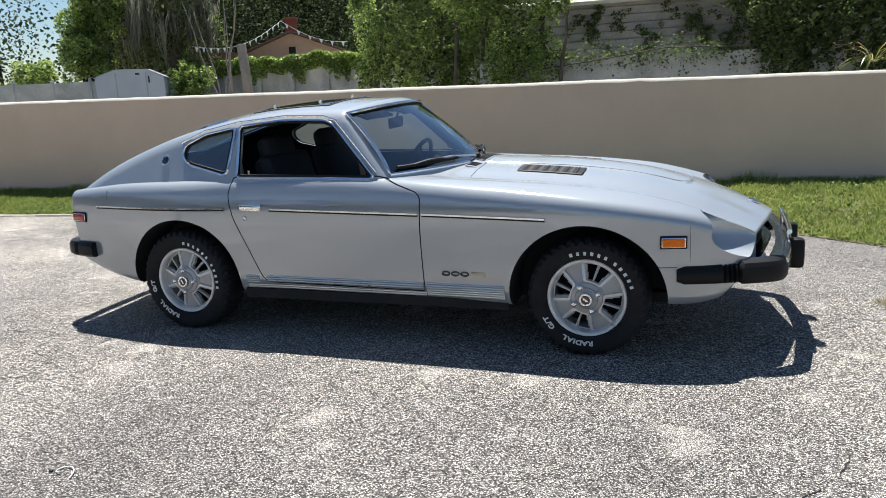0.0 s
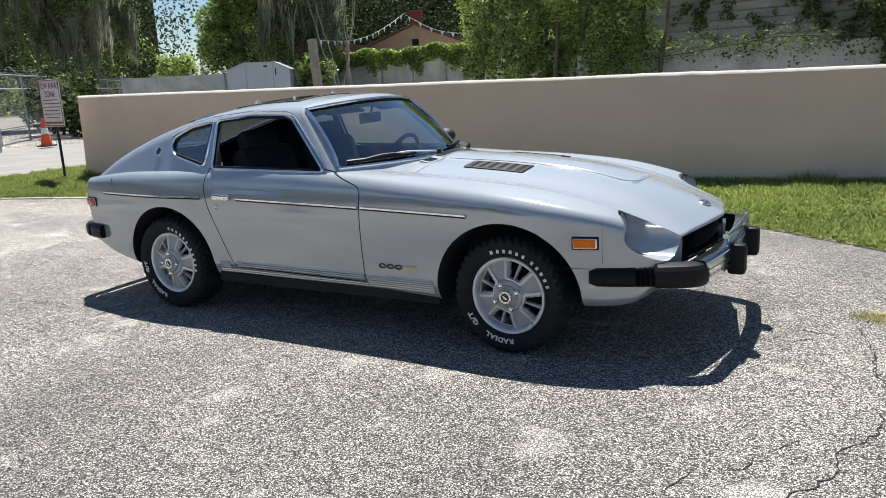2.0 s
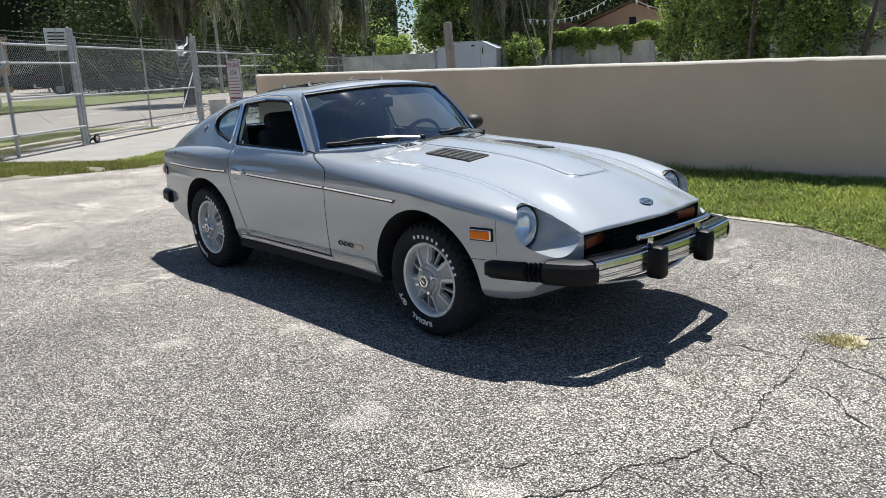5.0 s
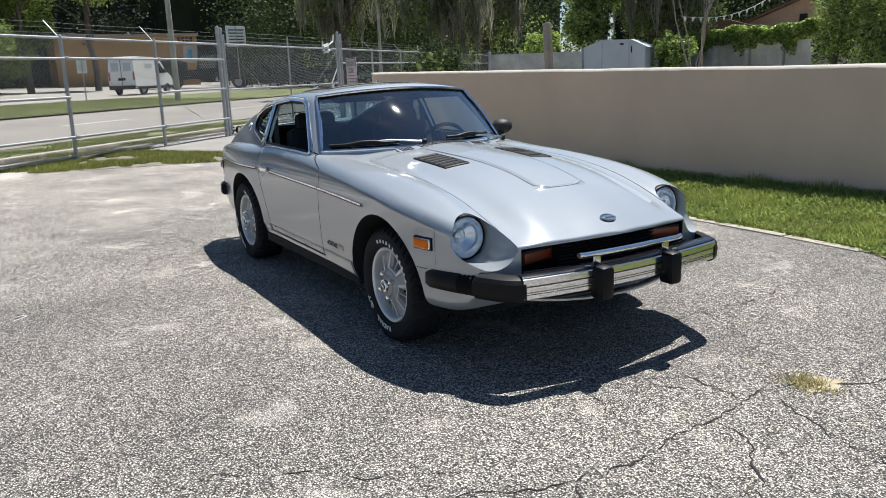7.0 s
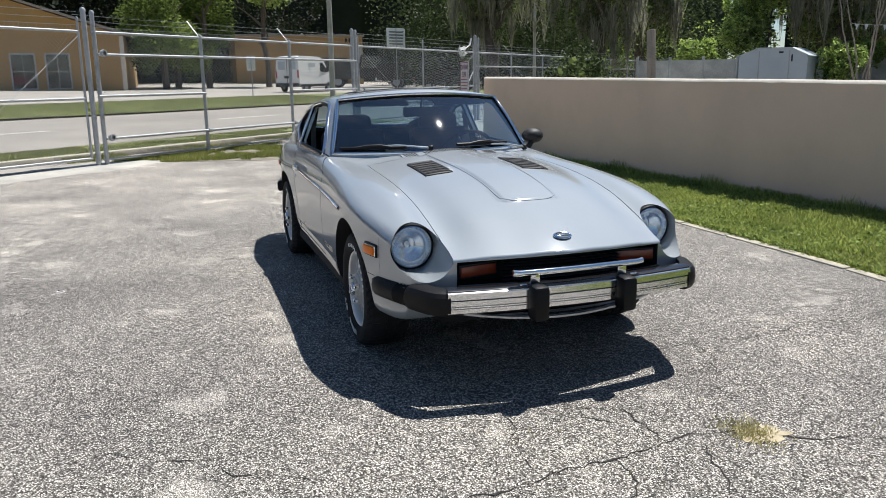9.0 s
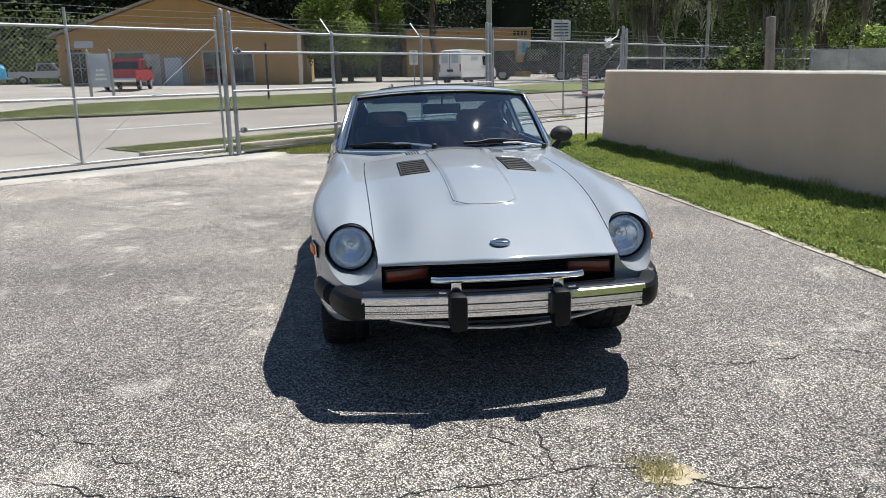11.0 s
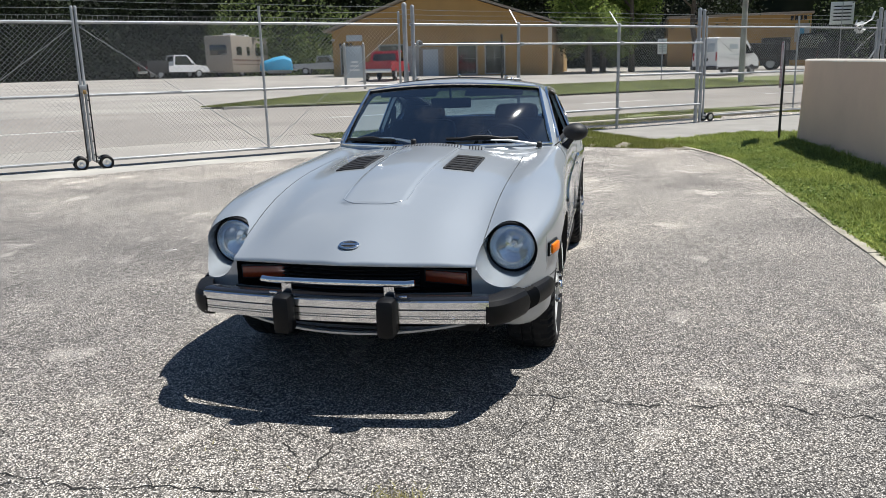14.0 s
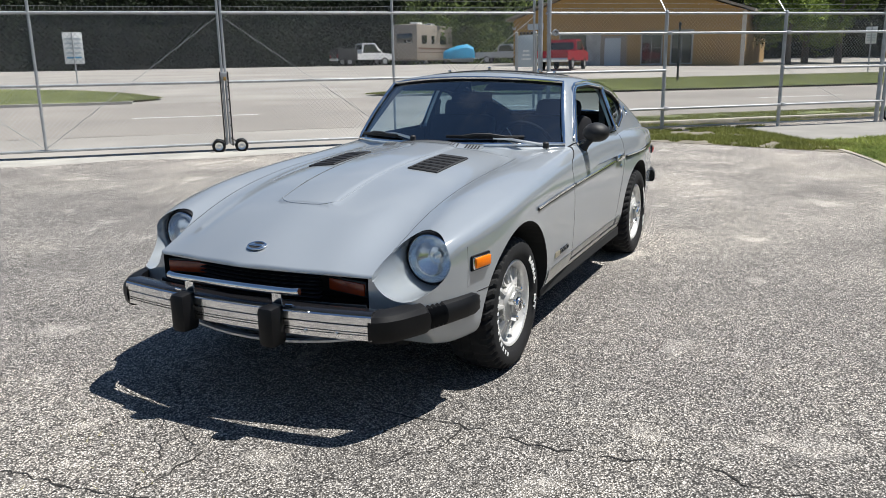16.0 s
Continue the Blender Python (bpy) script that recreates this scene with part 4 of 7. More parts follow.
for s in (1, -1):
    path = [(bar_x(0.562), 0.562), (2.020, 0.59), (1.998, 0.618), (1.960, 0.645), (1.90, 0.672), (1.85, 0.692)]
    path += [(1.84 - 0.01 * i, 0.696 + 0.0036 * i) for i in range(9)] + [(1.72, 0.738), (1.66, 0.757), (1.60, 0.770), (1.565, 0.774)]
    n = len(path)

    def block(t):
        i = round(t * (n - 1))
        fold = -0.017 * (i % 2) if 6 <= i <= 14 else 0.0
        end = 0.012 if i == n - 1 else 0.0
        lo, hi = (0.366, 0.474) if i < 6 else (0.374, 0.462)
        mid = (lo + hi) / 2
        return [(-0.06, lo + 0.006), (-0.022, lo + end), (0.0, lo + 0.006 + end), (0.010 + fold - end, lo + 0.022 + end), (0.014 + fold - end, mid), (0.010 + fold - end, hi - 0.024 - end), (-0.002 + fold, hi - 0.008 - end), (-0.022 + fold, hi - end + 0.4 * fold), (-0.06, hi + 0.002 + 0.6 * fold)]
    pts = [(x, s * y) for x, y in (path if s < 0 else path)]
    g = sweep(lambda t: [(s * u, z) for u, z in block(t)], pts)
    part("bumper_corner", g, M_RUBBER, bumper, "black rubber bumper corner with folds", 28)
    gd = part("bumper_guard", Geo().box((2.098, s * 0.205, 0.412), (0.085, 0.072, 0.150), None, 0.02), M_RUBBER, bumper, "black rubber bumper guard")
    part("bar_bracket", Geo().box((2.058, s * 0.205, 0.505), (0.012, 0.042, 0.065), None, 0.003), M_CHROME, bumper, "chrome bar bracket")
    part("bracket_bolt", Geo().tube([(2.062, s * 0.245, 0.482), (2.062, s * 0.275, 0.484)], 0.006, 8), M_CHROME, bumper)
    for b in (0.33, 0.45):
        if s > 0:
            part("bumper_bolt", Geo().tube([(bar_x(b) + 0.008, s * b, 0.402), (bar_x(b) + 0.014, s * b, 0.402)], 0.006, 8), M_BRIGHT, bumper)
part("nose_bar", Geo().tube([(2.07 - 0.10 * y * y, y, 0.533 + 0.004 * (abs(y) > 0.28)) for y in [-0.305 + 0.61 * i / 20 for i in range(21)]], 0.0125, 10), M_CHROME, bumper, "slim chrome nose bar")
part("bumper_filler", sweep([(-0.16, 0.440), (-0.10, 0.466), (0.0, 0.470), (0.004, 0.455), (-0.16, 0.41)], [(1.997 - 0.06 * y * y - 0.12 * abs(y), y) for y in [-0.49 + 0.98 * i / 20 for i in range(21)]]), M_SHELF, bumper, "glossy black filler behind the bumper")

# grille, turn signals, hood emblem
grille = part("grille", Geo().box((1.80, 0, 0.47), (0.01, 0.96, 0.22)), M_DARK, car, "black slatted grille")
for i in range(8):
    z = 0.552 - 0.0155 * i
    part("grille_slat", sweep([(0.0, z), (0.005, z - 0.003), (0.0, z - 0.006), (-0.03, z - 0.003)], [(1.945 - 0.40 * y * y, y) for y in [-0.285 + 0.57 * k / 16 for k in range(17)]]), M_SEAT, grille)
for i in range(2):
    z = 0.335 - 0.028 * i
    part("grille_slat", sweep([(0.0, z), (0.006, z - 0.005), (0.0, z - 0.01), (-0.03, z - 0.005)], [(1.88 - 0.3 * y * y, y) for y in [-0.36 + 0.72 * k / 12 for k in range(13)]]), M_TRIM, grille)
part("valance_lip", sweep(lambda t: [(u, z + 0.032 * (2 * t - 1) ** 2) for u, z in ((0.0, 0.314), (0.010, 0.309), (0.009, 0.300), (-0.05, 0.294), (-0.05, 0.300))], [(1.985 - 0.40 * y * y, y) for y in [-0.46 + 0.92 * k / 16 for k in range(17)]]), M_PAINT, car, "silver lip below the front bumper")
part("lower_bar", sweep([(0.0, 0.318), (0.007, 0.312), (0.0, 0.306), (-0.02, 0.312)], [(1.93 - 0.3 * y * y, y) for y in [-0.38 + 0.76 * k / 12 for k in range(13)]]), M_BRIGHT, grille)
for s in (1, -1):
    tilt = Matrix.Rotation(-s * 0.18, 4, "Z")
    sig = part("turn_signal", Geo().box((1.865, s * 0.385, 0.517), (0.03, 0.190, 0.060), tilt, 0.005), M_TRIM, car, "dull amber turn signal in the grille")
    part("lens", Geo().box((1.876, s * 0.385, 0.516), (0.022, 0.174, 0.046), tilt, 0.005), M_DULLAMBER, sig)
slope = Matrix.Rotation(radians(19), 4, "Y")
em = Matrix.Translation(on_hood(1.905, 0, 0.001)) @ slope @ Matrix.Diagonal((0.8, 1.15, 1, 1))
emblem = part("hood_emblem", Geo().lathe([(0.036, 0.0), (0.037, 0.004), (0.033, 0.007), (0.028, 0.006), (0.027, 0.002)], em, 28), M_CHROME, car, "oval chrome hood emblem")
part("emblem_face", Geo().lathe([(0.028, 0.003), (0.0, 0.004)], em, 28), M_TRIM, emblem)
part("emblem_band", Geo().box(on_hood(1.905, 0, 0.006), (0.014, 0.062, 0.004), slope, 0.001), M_CHROME, emblem)

# headlamps
for s in (1, -1):
    m = Matrix.Translation((1.652, s * 0.613, 0.592)) @ Matrix.Rotation(radians(90), 4, "Y")
    ring = part("headlamp", Geo().lathe([(0.104, -0.016), (0.104, 0.002), (0.101, 0.009), (0.097, 0.011), (0.094, 0.008), (0.093, -0.01)], m, 48), M_RUBBER, car, "round headlamp in a deep scoop")
    part("inner_ring", Geo().lathe([(0.0945, 0.000), (0.0925, 0.011), (0.089, 0.013), (0.087, 0.004)], m, 48), M_CHROME, ring)
    part("reflector", Geo().lathe([(0.089, 0.004), (0.084, -0.014), (0.074, -0.030), (0.060, -0.038), (0.046, -0.048), (0.037, -0.053), (0.035, -0.060), (0.020, -0.066), (0.0, -0.068)], m, 48), M_REFLECTOR, ring, "bright reflector bowl")
    part("bulb_shield", Geo().lathe([(0.013, -0.060), (0.013, -0.040), (0.009, -0.030), (0.0, -0.027)], m, 20), M_REFLECTOR, ring)
    g = Geo()
    rows = []
    for i in range(15):
        r = 0.089 * i / 14
        rows.append([m @ Vector((r * math.cos(2 * math.pi * j / 44), r * math.sin(2 * math.pi * j / 44), 0.024 * (1 - (r / 0.089) ** 2) + 0.008)) for j in range(45)])
    lens = part("lens", g.grid(rows), M_LENS, ring, "fluted clear glass lens", 180)
    lens.visible_shadow = False

# crease round the raised middle of the hood
def rim_y(x):
    return 0.165 - 0.02 * (x - 0.45)


crease = [(0.55 + 0.05 * i, rim_y(0.55 + 0.05 * i)) for i in range(20)] + [(1.545, 0.141), (1.566, 0.128), (1.583, 0.108), (1.595, 0.080), (1.600, 0.04), (1.601, 0.0)]
crease += [(x, -y) for x, y in crease[-2::-1]]
part("hood_crease", Geo().tube([on_hood(x, y, -0.0022) for x, y in crease], 0.0042, 8), M_PAINT, car, "", 180)

# hood vents, cowl slots
for s in (1, -1):
    vent = part("hood_vent", Geo().slab([[on_hood(0.735 + 0.335 * i / 8, s * (0.205 + 0.14 * j / 4 + 0.0 * i), 0.004) for j in range(5)] for i in range(9)], (0, 0, -0.012)), M_DARK, car, "black louvred hood vent")
    loop = [(0.735, 0.205), (1.07, 0.205), (1.07, 0.345), (0.735, 0.345)]
    pts = []
    for (a, b), (c, d) in zip(loop, loop[1:] + loop[:1]):
        pts += [on_hood(a + (c - a) * k / 5, s * (b + (d - b) * k / 5), 0.002) for k in range(5)]
    part("vent_frame", Geo().tube(pts, 0.006, 6, True), M_TRIM, vent)
    for i in range(6):
        x = 0.768 + 0.054 * i
        part("vent_slat", Geo().tube([on_hood(x, s * y, 0.004) for y in (0.21, 0.275, 0.34)], 0.0045, 6), M_SEAT, vent)
    for i in range(6):
        x = 0.741 + 0.054 * i
        part("vent_bar", Geo().tube([on_hood(x, s * y, 0.003) for y in (0.21, 0.275, 0.34)], 0.012, 6, flat=0.3), M_TRIM, vent)
cowl = part("cowl_grille", Geo().slab([[on_hood(0.452 + 0.032 * i - 0.25 * y * y, y, 0.001 + 0.010 * (1 - i / 2)) for y in [-0.30 + 0.6 * j / 16 for j in range(17)]] for i in range(3)], (0, 0, -0.006)), M_PAINT, car, "painted cowl panel with black slots")
for k in range(-17, 18):
    y = k * 0.0165
    if abs(y) > 0.17 and abs(y) < 0.21:
        continue
    x = 0.456 - 0.25 * y * y
    part("cowl_slot", Geo().tube([on_hood(x, y, 0.0115), on_hood(x + 0.052, y + 0.008, 0.0035)], 0.0046, 5, flat=0.5), M_DARK, cowl)

# wipers
for foot, tip, mid in (((0.445, -0.11), (-0.60, 0.10), 0.5), ((0.27, 0.585), (0.10, 0.085), 0.5)):
    p = Vector((foot[0], foot[1], float(hood_top(foot[0], foot[1])) + 0.022))
    q = shield_point(tip[0], tip[1], 0.022)
    arm = part("wiper_arm", Geo().tube([p - Vector((0, 0, 0.03)), p, p.lerp(q, 0.35) + Vector((0.0, 0, 0.014)), p.lerp(q, 0.55) + Vector((0, 0, 0.008))], [0.011, 0.009, 0.0065, 0.005], 8), M_BRIGHT, car, "bright wiper arm")
    y0, y1 = (tip[0] - 0.0, tip[0] + 0.36) if tip[0] < 0 else (tip[0] - 0.03, tip[0] + 0.36)
    blade = [shield_point(y, 0.085 if y < 0 else 0.095, 0.012) for y in [y0 + (y1 - y0) * k / 10 for k in range(11)]]
    part("wiper_blade", Geo().tube(blade, 0.0095, 6), M_RUBBER, arm, "black rubber wiper blade")
    part("blade_bridge", Geo().tube([blade[2], blade[4] + Vector((0.012, 0, 0.014)), blade[6] + Vector((0.012, 0, 0.014)), blade[8]], 0.0075, 6), M_TRIM, arm)
    part("wiper_cap", Geo().lathe([(0.016, -0.015), (0.016, 0.012), (0.010, 0.018), (0, 0.019)], Matrix.Translation(p), 14), M_TRIM, arm)

# sunroof panel
rows = [[(x, y, float(ROOFZ(x)) - 0.17 * y * y + 0.005) for y in [-0.36 + 0.72 * j / 12 for j in range(13)]] for x in [-0.80 + 0.46 * i / 8 for i in range(9)]]
sunroof = part("sunroof", Geo().slab(rows, (0, 0, -0.010)), M_DARKGLASS, car, "dark glass pop-up sunroof")
sl = [(-0.815, -0.375), (-0.325, -0.375), (-0.325, 0.375), (-0.815, 0.375)]
pts = []
for (a, b), (c, d) in zip(sl, sl[1:] + sl[:1]):
    pts += [(a + (c - a) * k / 8, b + (d - b) * k / 8, float(ROOFZ(a + (c - a) * k / 8)) - 0.17 * (b + (d - b) * k / 8) ** 2 + 0.001) for k in range(8)]
part("sunroof_frame", Geo().tube(pts, 0.006, 6, True), M_TRIM, sunroof)
for x, y in ((-0.72, -0.3), (-0.42, -0.3), (-0.72, 0.3), (-0.42, 0.3), (-0.36, 0.0)):
    part("sunroof_knob", Geo().lathe([(0.011, -0.012), (0.011, 0.006), (0.007, 0.010), (0, 0.011)], Matrix.Translation((x, y, float(ROOFZ(x)) - 0.17 * y * y + 0.014)), 12), M_CHROME, sunroof)

# door mirror on the driver's side
g = Geo().lathe([(0.0, -0.055), (0.035, -0.050), (0.062, -0.030), (0.074, 0.0), (0.078, 0.03), (0.076, 0.036), (0.070, 0.030), (0.0, 0.026)], Matrix.Translation((0.01, 0.775, 0.925)) @ Matrix.Rotation(radians(-90), 4, "Y") @ Matrix.Diagonal((0.68, 0.94, 0.95, 1)), 28)
mir = part("door_mirror", g, M_TRIM, doors[0], "black bullet door mirror")
part("mirror_foot", Geo().tube([(0.03, 0.715, 0.84), (0.03, 0.735, 0.865), (0.02, 0.765, 0.90)], [0.026, 0.018, 0.017], 10), M_TRIM, doors[0])

# rear bumper
rear_path = [(-2.115 + 0.10 * y * y, y) for y in [0.56 - 1.12 * i / 20 for i in range(21)]]
rb = part("rear_bumper", sweep([(-0.06, 0.480), (0.0, 0.478), (0.008, 0.44), (0.0, 0.405), (-0.06, 0.40)], rear_path), M_CHROME, car, "chrome rear bumper bar")
for s in (1, -1):
    path = [(-2.085, 0.555), (-2.07, 0.62), (-2.03, 0.665), (-1.985, 0.69), (-1.965, 0.696), (-1.955, 0.699), (-1.945, 0.702), (-1.935, 0.705), (-1.925, 0.708), (-1.85, 0.728), (-1.80, 0.732)]
    n = len(path)

    def rblock(t):
        i = round(t * (n - 1))
        fold = -0.008 * (i % 2) if 4 <= i <= 8 else 0.0
        return [(-0.05, 0.405), (0.0, 0.402), (0.014 + fold, 0.416), (0.014 + fold, 0.470), (0.0, 0.488), (-0.05, 0.490)]
    g = sweep(lambda t: [(-s * u, z) for u, z in rblock(t)], [(x, s * y) for x, y in path])
    part("bumper_corner", g, M_RUBBER, rb, "black rubber bumper corner with folds", 28)
    part("bumper_loop", Geo().tube([(-2.02, s * 0.50, 0.49), (-2.10, s * 0.50, 0.53), (-2.115, s * 0.50, 0.58), (-2.06, s * 0.50, 0.615), (-2.02, s * 0.50, 0.61)], 0.014, 8), M_CHROME, rb, "chrome rear overrider loop")
    part("tail_lamp", Geo().box((-2.02, s * 0.42, 0.655), (0.03, 0.30, 0.10), None, 0.008), M_REDLENS, car, "red tail lamp")


# wheels
def letters(word, r, start, size, y, widths=None):
    """A word round the tyre, clockwise from the angle start (degrees, as seen from outside)."""
    cu = bpy.data.curves.new("text", "FONT")
    g, ang = Geo(), start
    for ch in word:
        cu.body, cu.size, cu.align_x, cu.extrude, cu.offset = ch, size, "CENTER", 0.0012, 0.0014
        adv = size * (0.42 if ch in " I/" else 0.80)
        ang -= math.degrees(adv / 2 / r)
        if ch != " ":
            ob = bpy.data.objects.new("t", cu)
            scene.collection.objects.link(ob)
            bpy.context.view_layer.update()
            me = bpy.data.meshes.new_from_object(ob.evaluated_get(bpy.context.evaluated_depsgraph_get()))
            bpy.data.objects.remove(ob)
            w = radians(ang)
            out, right = Vector((-math.cos(w), 0, math.sin(w))), Vector((-math.sin(w), 0, -math.cos(w)))
            base = out * r + Vector((0, y, 0))
            g.add([base + right * v.co.x * 1.2 + out * v.co.y + Vector((0, v.co.z, 0)) for v in me.vertices], [tuple(p.vertices) for p in me.polygons])
            bpy.data.meshes.remove(me)
        ang -= math.degrees(adv / 2 / r)
    return g


def make_wheel():
    """A wheel about its own centre, its outer face towards +y."""
    R, n = 0.292, 120
    # disc with four slotted openings
    g = Geo()
    rr = [0.052, 0.072, 0.084, 0.100, 0.118, 0.136, 0.152, 0.160, 0.170]
    yy = [0.020, 0.014, -0.003, -0.010, -0.015, -0.020, -0.024, -0.027, -0.028]

    def hole(r, a):
        a = (a - 70 + 45) % 90 - 45
        return 0.090 <= r <= 0.157 and abs(a) < 21 + 70 * (r - 0.15) and abs(a) > 1.6
    segs = 144
    for depth in (0.0, -0.022):
        base = len(g.v)
        for r, y in zip(rr, yy):
            for j in range(segs):
                w = 2 * math.pi * j / segs
                g.v.append((-r * math.cos(w), y + depth, r * math.sin(w)))
        for i in range(len(rr) - 1):
            for j in range(segs):
                if not hole((rr[i] + rr[i + 1]) / 2, 360 * (j + 0.5) / segs):
                    a, b, c, d = base + i * segs + j, base + i * segs + (j + 1) % segs, base + (i + 1) * segs + (j + 1) % segs, base + (i + 1) * segs + j
                    g.f.append((a, b, c, d) if depth == 0.0 else (d, c, b, a))
    off = len(rr) * segs
    for i in range(len(rr) - 1):
        for j in range(segs):
            r, a = (rr[i] + rr[i + 1]) / 2, 360 * (j + 0.5) / segs
            if hole(r, a):
                c00, c01, c11, c10 = i * segs + j, i * segs + (j + 1) % segs, (i + 1) * segs + (j + 1) % segs, (i + 1) * segs + j
                for dr, da, e in ((-1, 0, (c00, c01)), (1, 0, (c10, c11)), (0, -1, (c00, c10)), (0, 1, (c01, c11))):
                    r2 = (rr[i + dr] + rr[i + dr + 1]) / 2 if 0 <= i + dr < len(rr) - 1 else 0
                    if not hole(r2 if dr else r, a + da * 360 / segs):
                        g.f.append((e[0], e[1], e[1] + off, e[0] + off))
    wheel = part("wheel", g, M_WHEELGREY, None, "slotted grey and polished alloy wheel", 30)
    for k in range(4):
        c = 70 + 90 * k
        pts = []
        for r, a in ((0.166, -27), (0.13, -27), (0.088, -27), (0.080, -20), (0.076, 0), (0.080, 20), (0.088, 27), (0.13, 27), (0.166, 27)):
            w = radians(c + a)
            pts.append((-r * math.cos(w), -0.001 - 0.27 * max(0, r - 0.086), r * math.sin(w)))
        part("slot_frame", Geo().tube(pts, 0.0095, 4, up=(0, 1, 0)), M_ALLOY, None, "polished slot surround").parent = wheel
    ax = Matrix.Rotation(radians(-90), 4, "X")
    part("rim", Geo().lathe([(0.166, -0.16), (0.166, -0.02), (0.170, 0.0), (0.173, 0.010), (0.178, 0.015), (0.186, 0.016), (0.190, 0.012), (0.190, -0.02), (0.185, -0.16)], ax, 72, True), M_ALLOY, wheel, "polished rim lip")
    part("hub", Geo().lathe([(0.0, -0.075), (0.12, -0.075), (0.164, -0.12)], ax, 32), M_DARK, wheel, "dark brake drum behind the slots")
    prof = [(0.188, -0.165), (0.215, -0.190), (0.252, -0.192), (0.276, -0.178), (0.287, -0.160), (0.2905, -0.125), (0.284, -0.121), (0.284, -0.115), (0.292, -0.111), (0.292, -0.078), (0.285, -0.074), (0.285, -0.068), (0.292, -0.064), (0.2905, -0.031), (0.287, 0.004), (0.276, 0.022), (0.262, 0.029), (0.245, 0.033), (0.222, 0.032), (0.204, 0.024), (0.193, 0.012)]
    g = Geo()
    k = len(prof)
    for i, (r, h) in enumerate(prof):
        for j in range(n):
            w = 2 * math.pi * (j + (0.9 if i in (4, 5, 13, 14) else 0.0)) / n
            cut = 0.0
            if i in (3, 4, 14, 15) and j % 3 == 0:
                cut = 0.013
            if i in (5, 8, 9, 12, 13) and (j + i) % 4 == 0:
                cut = 0.010
            g.v.append((-(r - cut) * math.cos(w), h, (r - cut) * math.sin(w)))
    g.f = [(i * n + j, i * n + (j + 1) % n, (i + 1) * n + (j + 1) % n, (i + 1) * n + j) for i in range(k - 1) for j in range(n)]
    tyre = part("tyre", g, M_TYRE, wheel, "black tyre with raised white lettering", 25)
    part("sidewall_bead", Geo().lathe([(0.189, 0.008), (0.194, 0.016), (0.199, 0.021), (0.204, 0.022)], ax, 72), M_TYRE, wheel)
    cap = part("centre_cap", Geo().lathe([(0.034, 0.02), (0.033, 0.040), (0.030, 0.046), (0.022, 0.047)], ax, 28), M_CHROME, wheel, "chrome centre cap")
    part("cap_face", Geo().lathe([(0.0225, 0.0465), (0.0, 0.048)], ax, 24), M_DARKGLASS, wheel)
    part("cap_mark", Geo().box((0, 0.049, 0), (0.026, 0.003, 0.008), Matrix.Rotation(radians(-35), 4, "Y")), M_CHROME, wheel)
    part("hub_plate", Geo().lathe([(0.056, 0.019), (0.052, 0.026), (0.042, 0.028), (0.036, 0.032), (0.028, 0.034)], ax, 32), M_HUB, wheel)
    for i in range(4):
        w = radians(25 + 90 * i)
        part("lug_nut", Geo().tube([(-0.062 * math.cos(w), 0.018, 0.062 * math.sin(w)), (-0.062 * math.cos(w), 0.040, 0.062 * math.sin(w)), (-0.062 * math.cos(w), 0.044, 0.062 * math.sin(w))], [0.0145, 0.0135, 0.008], 6), M_CHROME, wheel)
    ang = 108
    for j in range(12):
        if j != 6:
            w = radians(ang)
            m = Matrix.Translation((-0.222 * math.cos(w), 0.0320, 0.222 * math.sin(w))) @ Matrix.Rotation(w - math.pi / 2, 4, "Y")
            # plain blocks in the size of the sidewall writing
            g = Geo().box((0, 0, 0), (0.0135 if j % 3 else 0.0155, 0.003, 0.0175), None, 0.0012)
            for k, q in enumerate(g.v):
                g.v[k] = tuple(m @ Vector(q))
            part("sidewall_mark", g, M_WHITE, wheel, "", 0)
        ang -= 8.6 if j != 6 else 4.6
    for word, a0 in (("RADIAL", 279), ("G/T", 224)):
        part("lettering", letters(word, 0.209, a0, 0.034, 0.0335), M_WHITE, wheel, "raised white letters", 0)
    return wheel


wheel = make_wheel()
wheel.parent = car


def place(ob, x, y, s, spin, turn=0):
    ob.matrix_basis = pose(x, y, 0.2885, 0, 0, (0 if s > 0 else 180) + turn) @ Matrix.Rotation(radians(-spin), 4, "Y")


# spins, as seen from outside
for x, s, spin in ((1.153, 1, 132), (-1.14, 1, 120), (-1.14, -1, -25)):
    place(copy_thing(wheel, Matrix()), x, s * 0.736, s, -spin)
place(wheel, 1.153, -0.736, -1, 0)

# cabin
for s in (1, -1):
    seat = part("seat", Geo().box((-0.32, s * 0.33, 0.42), (0.52, 0.46, 0.16), Matrix.Rotation(radians(-8), 4, "Y"), 0.05), M_SEAT, car, "black vinyl bucket seat")
    part("backrest", Geo().box((-0.62, s * 0.33, 0.70), (0.14, 0.46, 0.55), Matrix.Rotation(radians(-16), 4, "Y"), 0.05), M_SEAT, seat)
    part("headrest", Geo().box((-0.715, s * 0.33, 0.985), (0.10, 0.30, 0.17), Matrix.Rotation(radians(-12), 4, "Y"), 0.045), M_SEAT, seat)
    part("sun_visor", Geo().box((-0.12, s * 0.27, 1.172), (0.12, 0.36, 0.015), Matrix.Rotation(radians(20), 4, "Y"), 0.005), M_CABIN, car)
    part("seat_belt", Geo().tube([(-0.82, s * 0.585, 1.06), (-0.78, s * 0.60, 0.80), (-0.72, s * 0.60, 0.45)], 0.022, 6, flat=0.1), M_BELT, car, "grey seat belt")
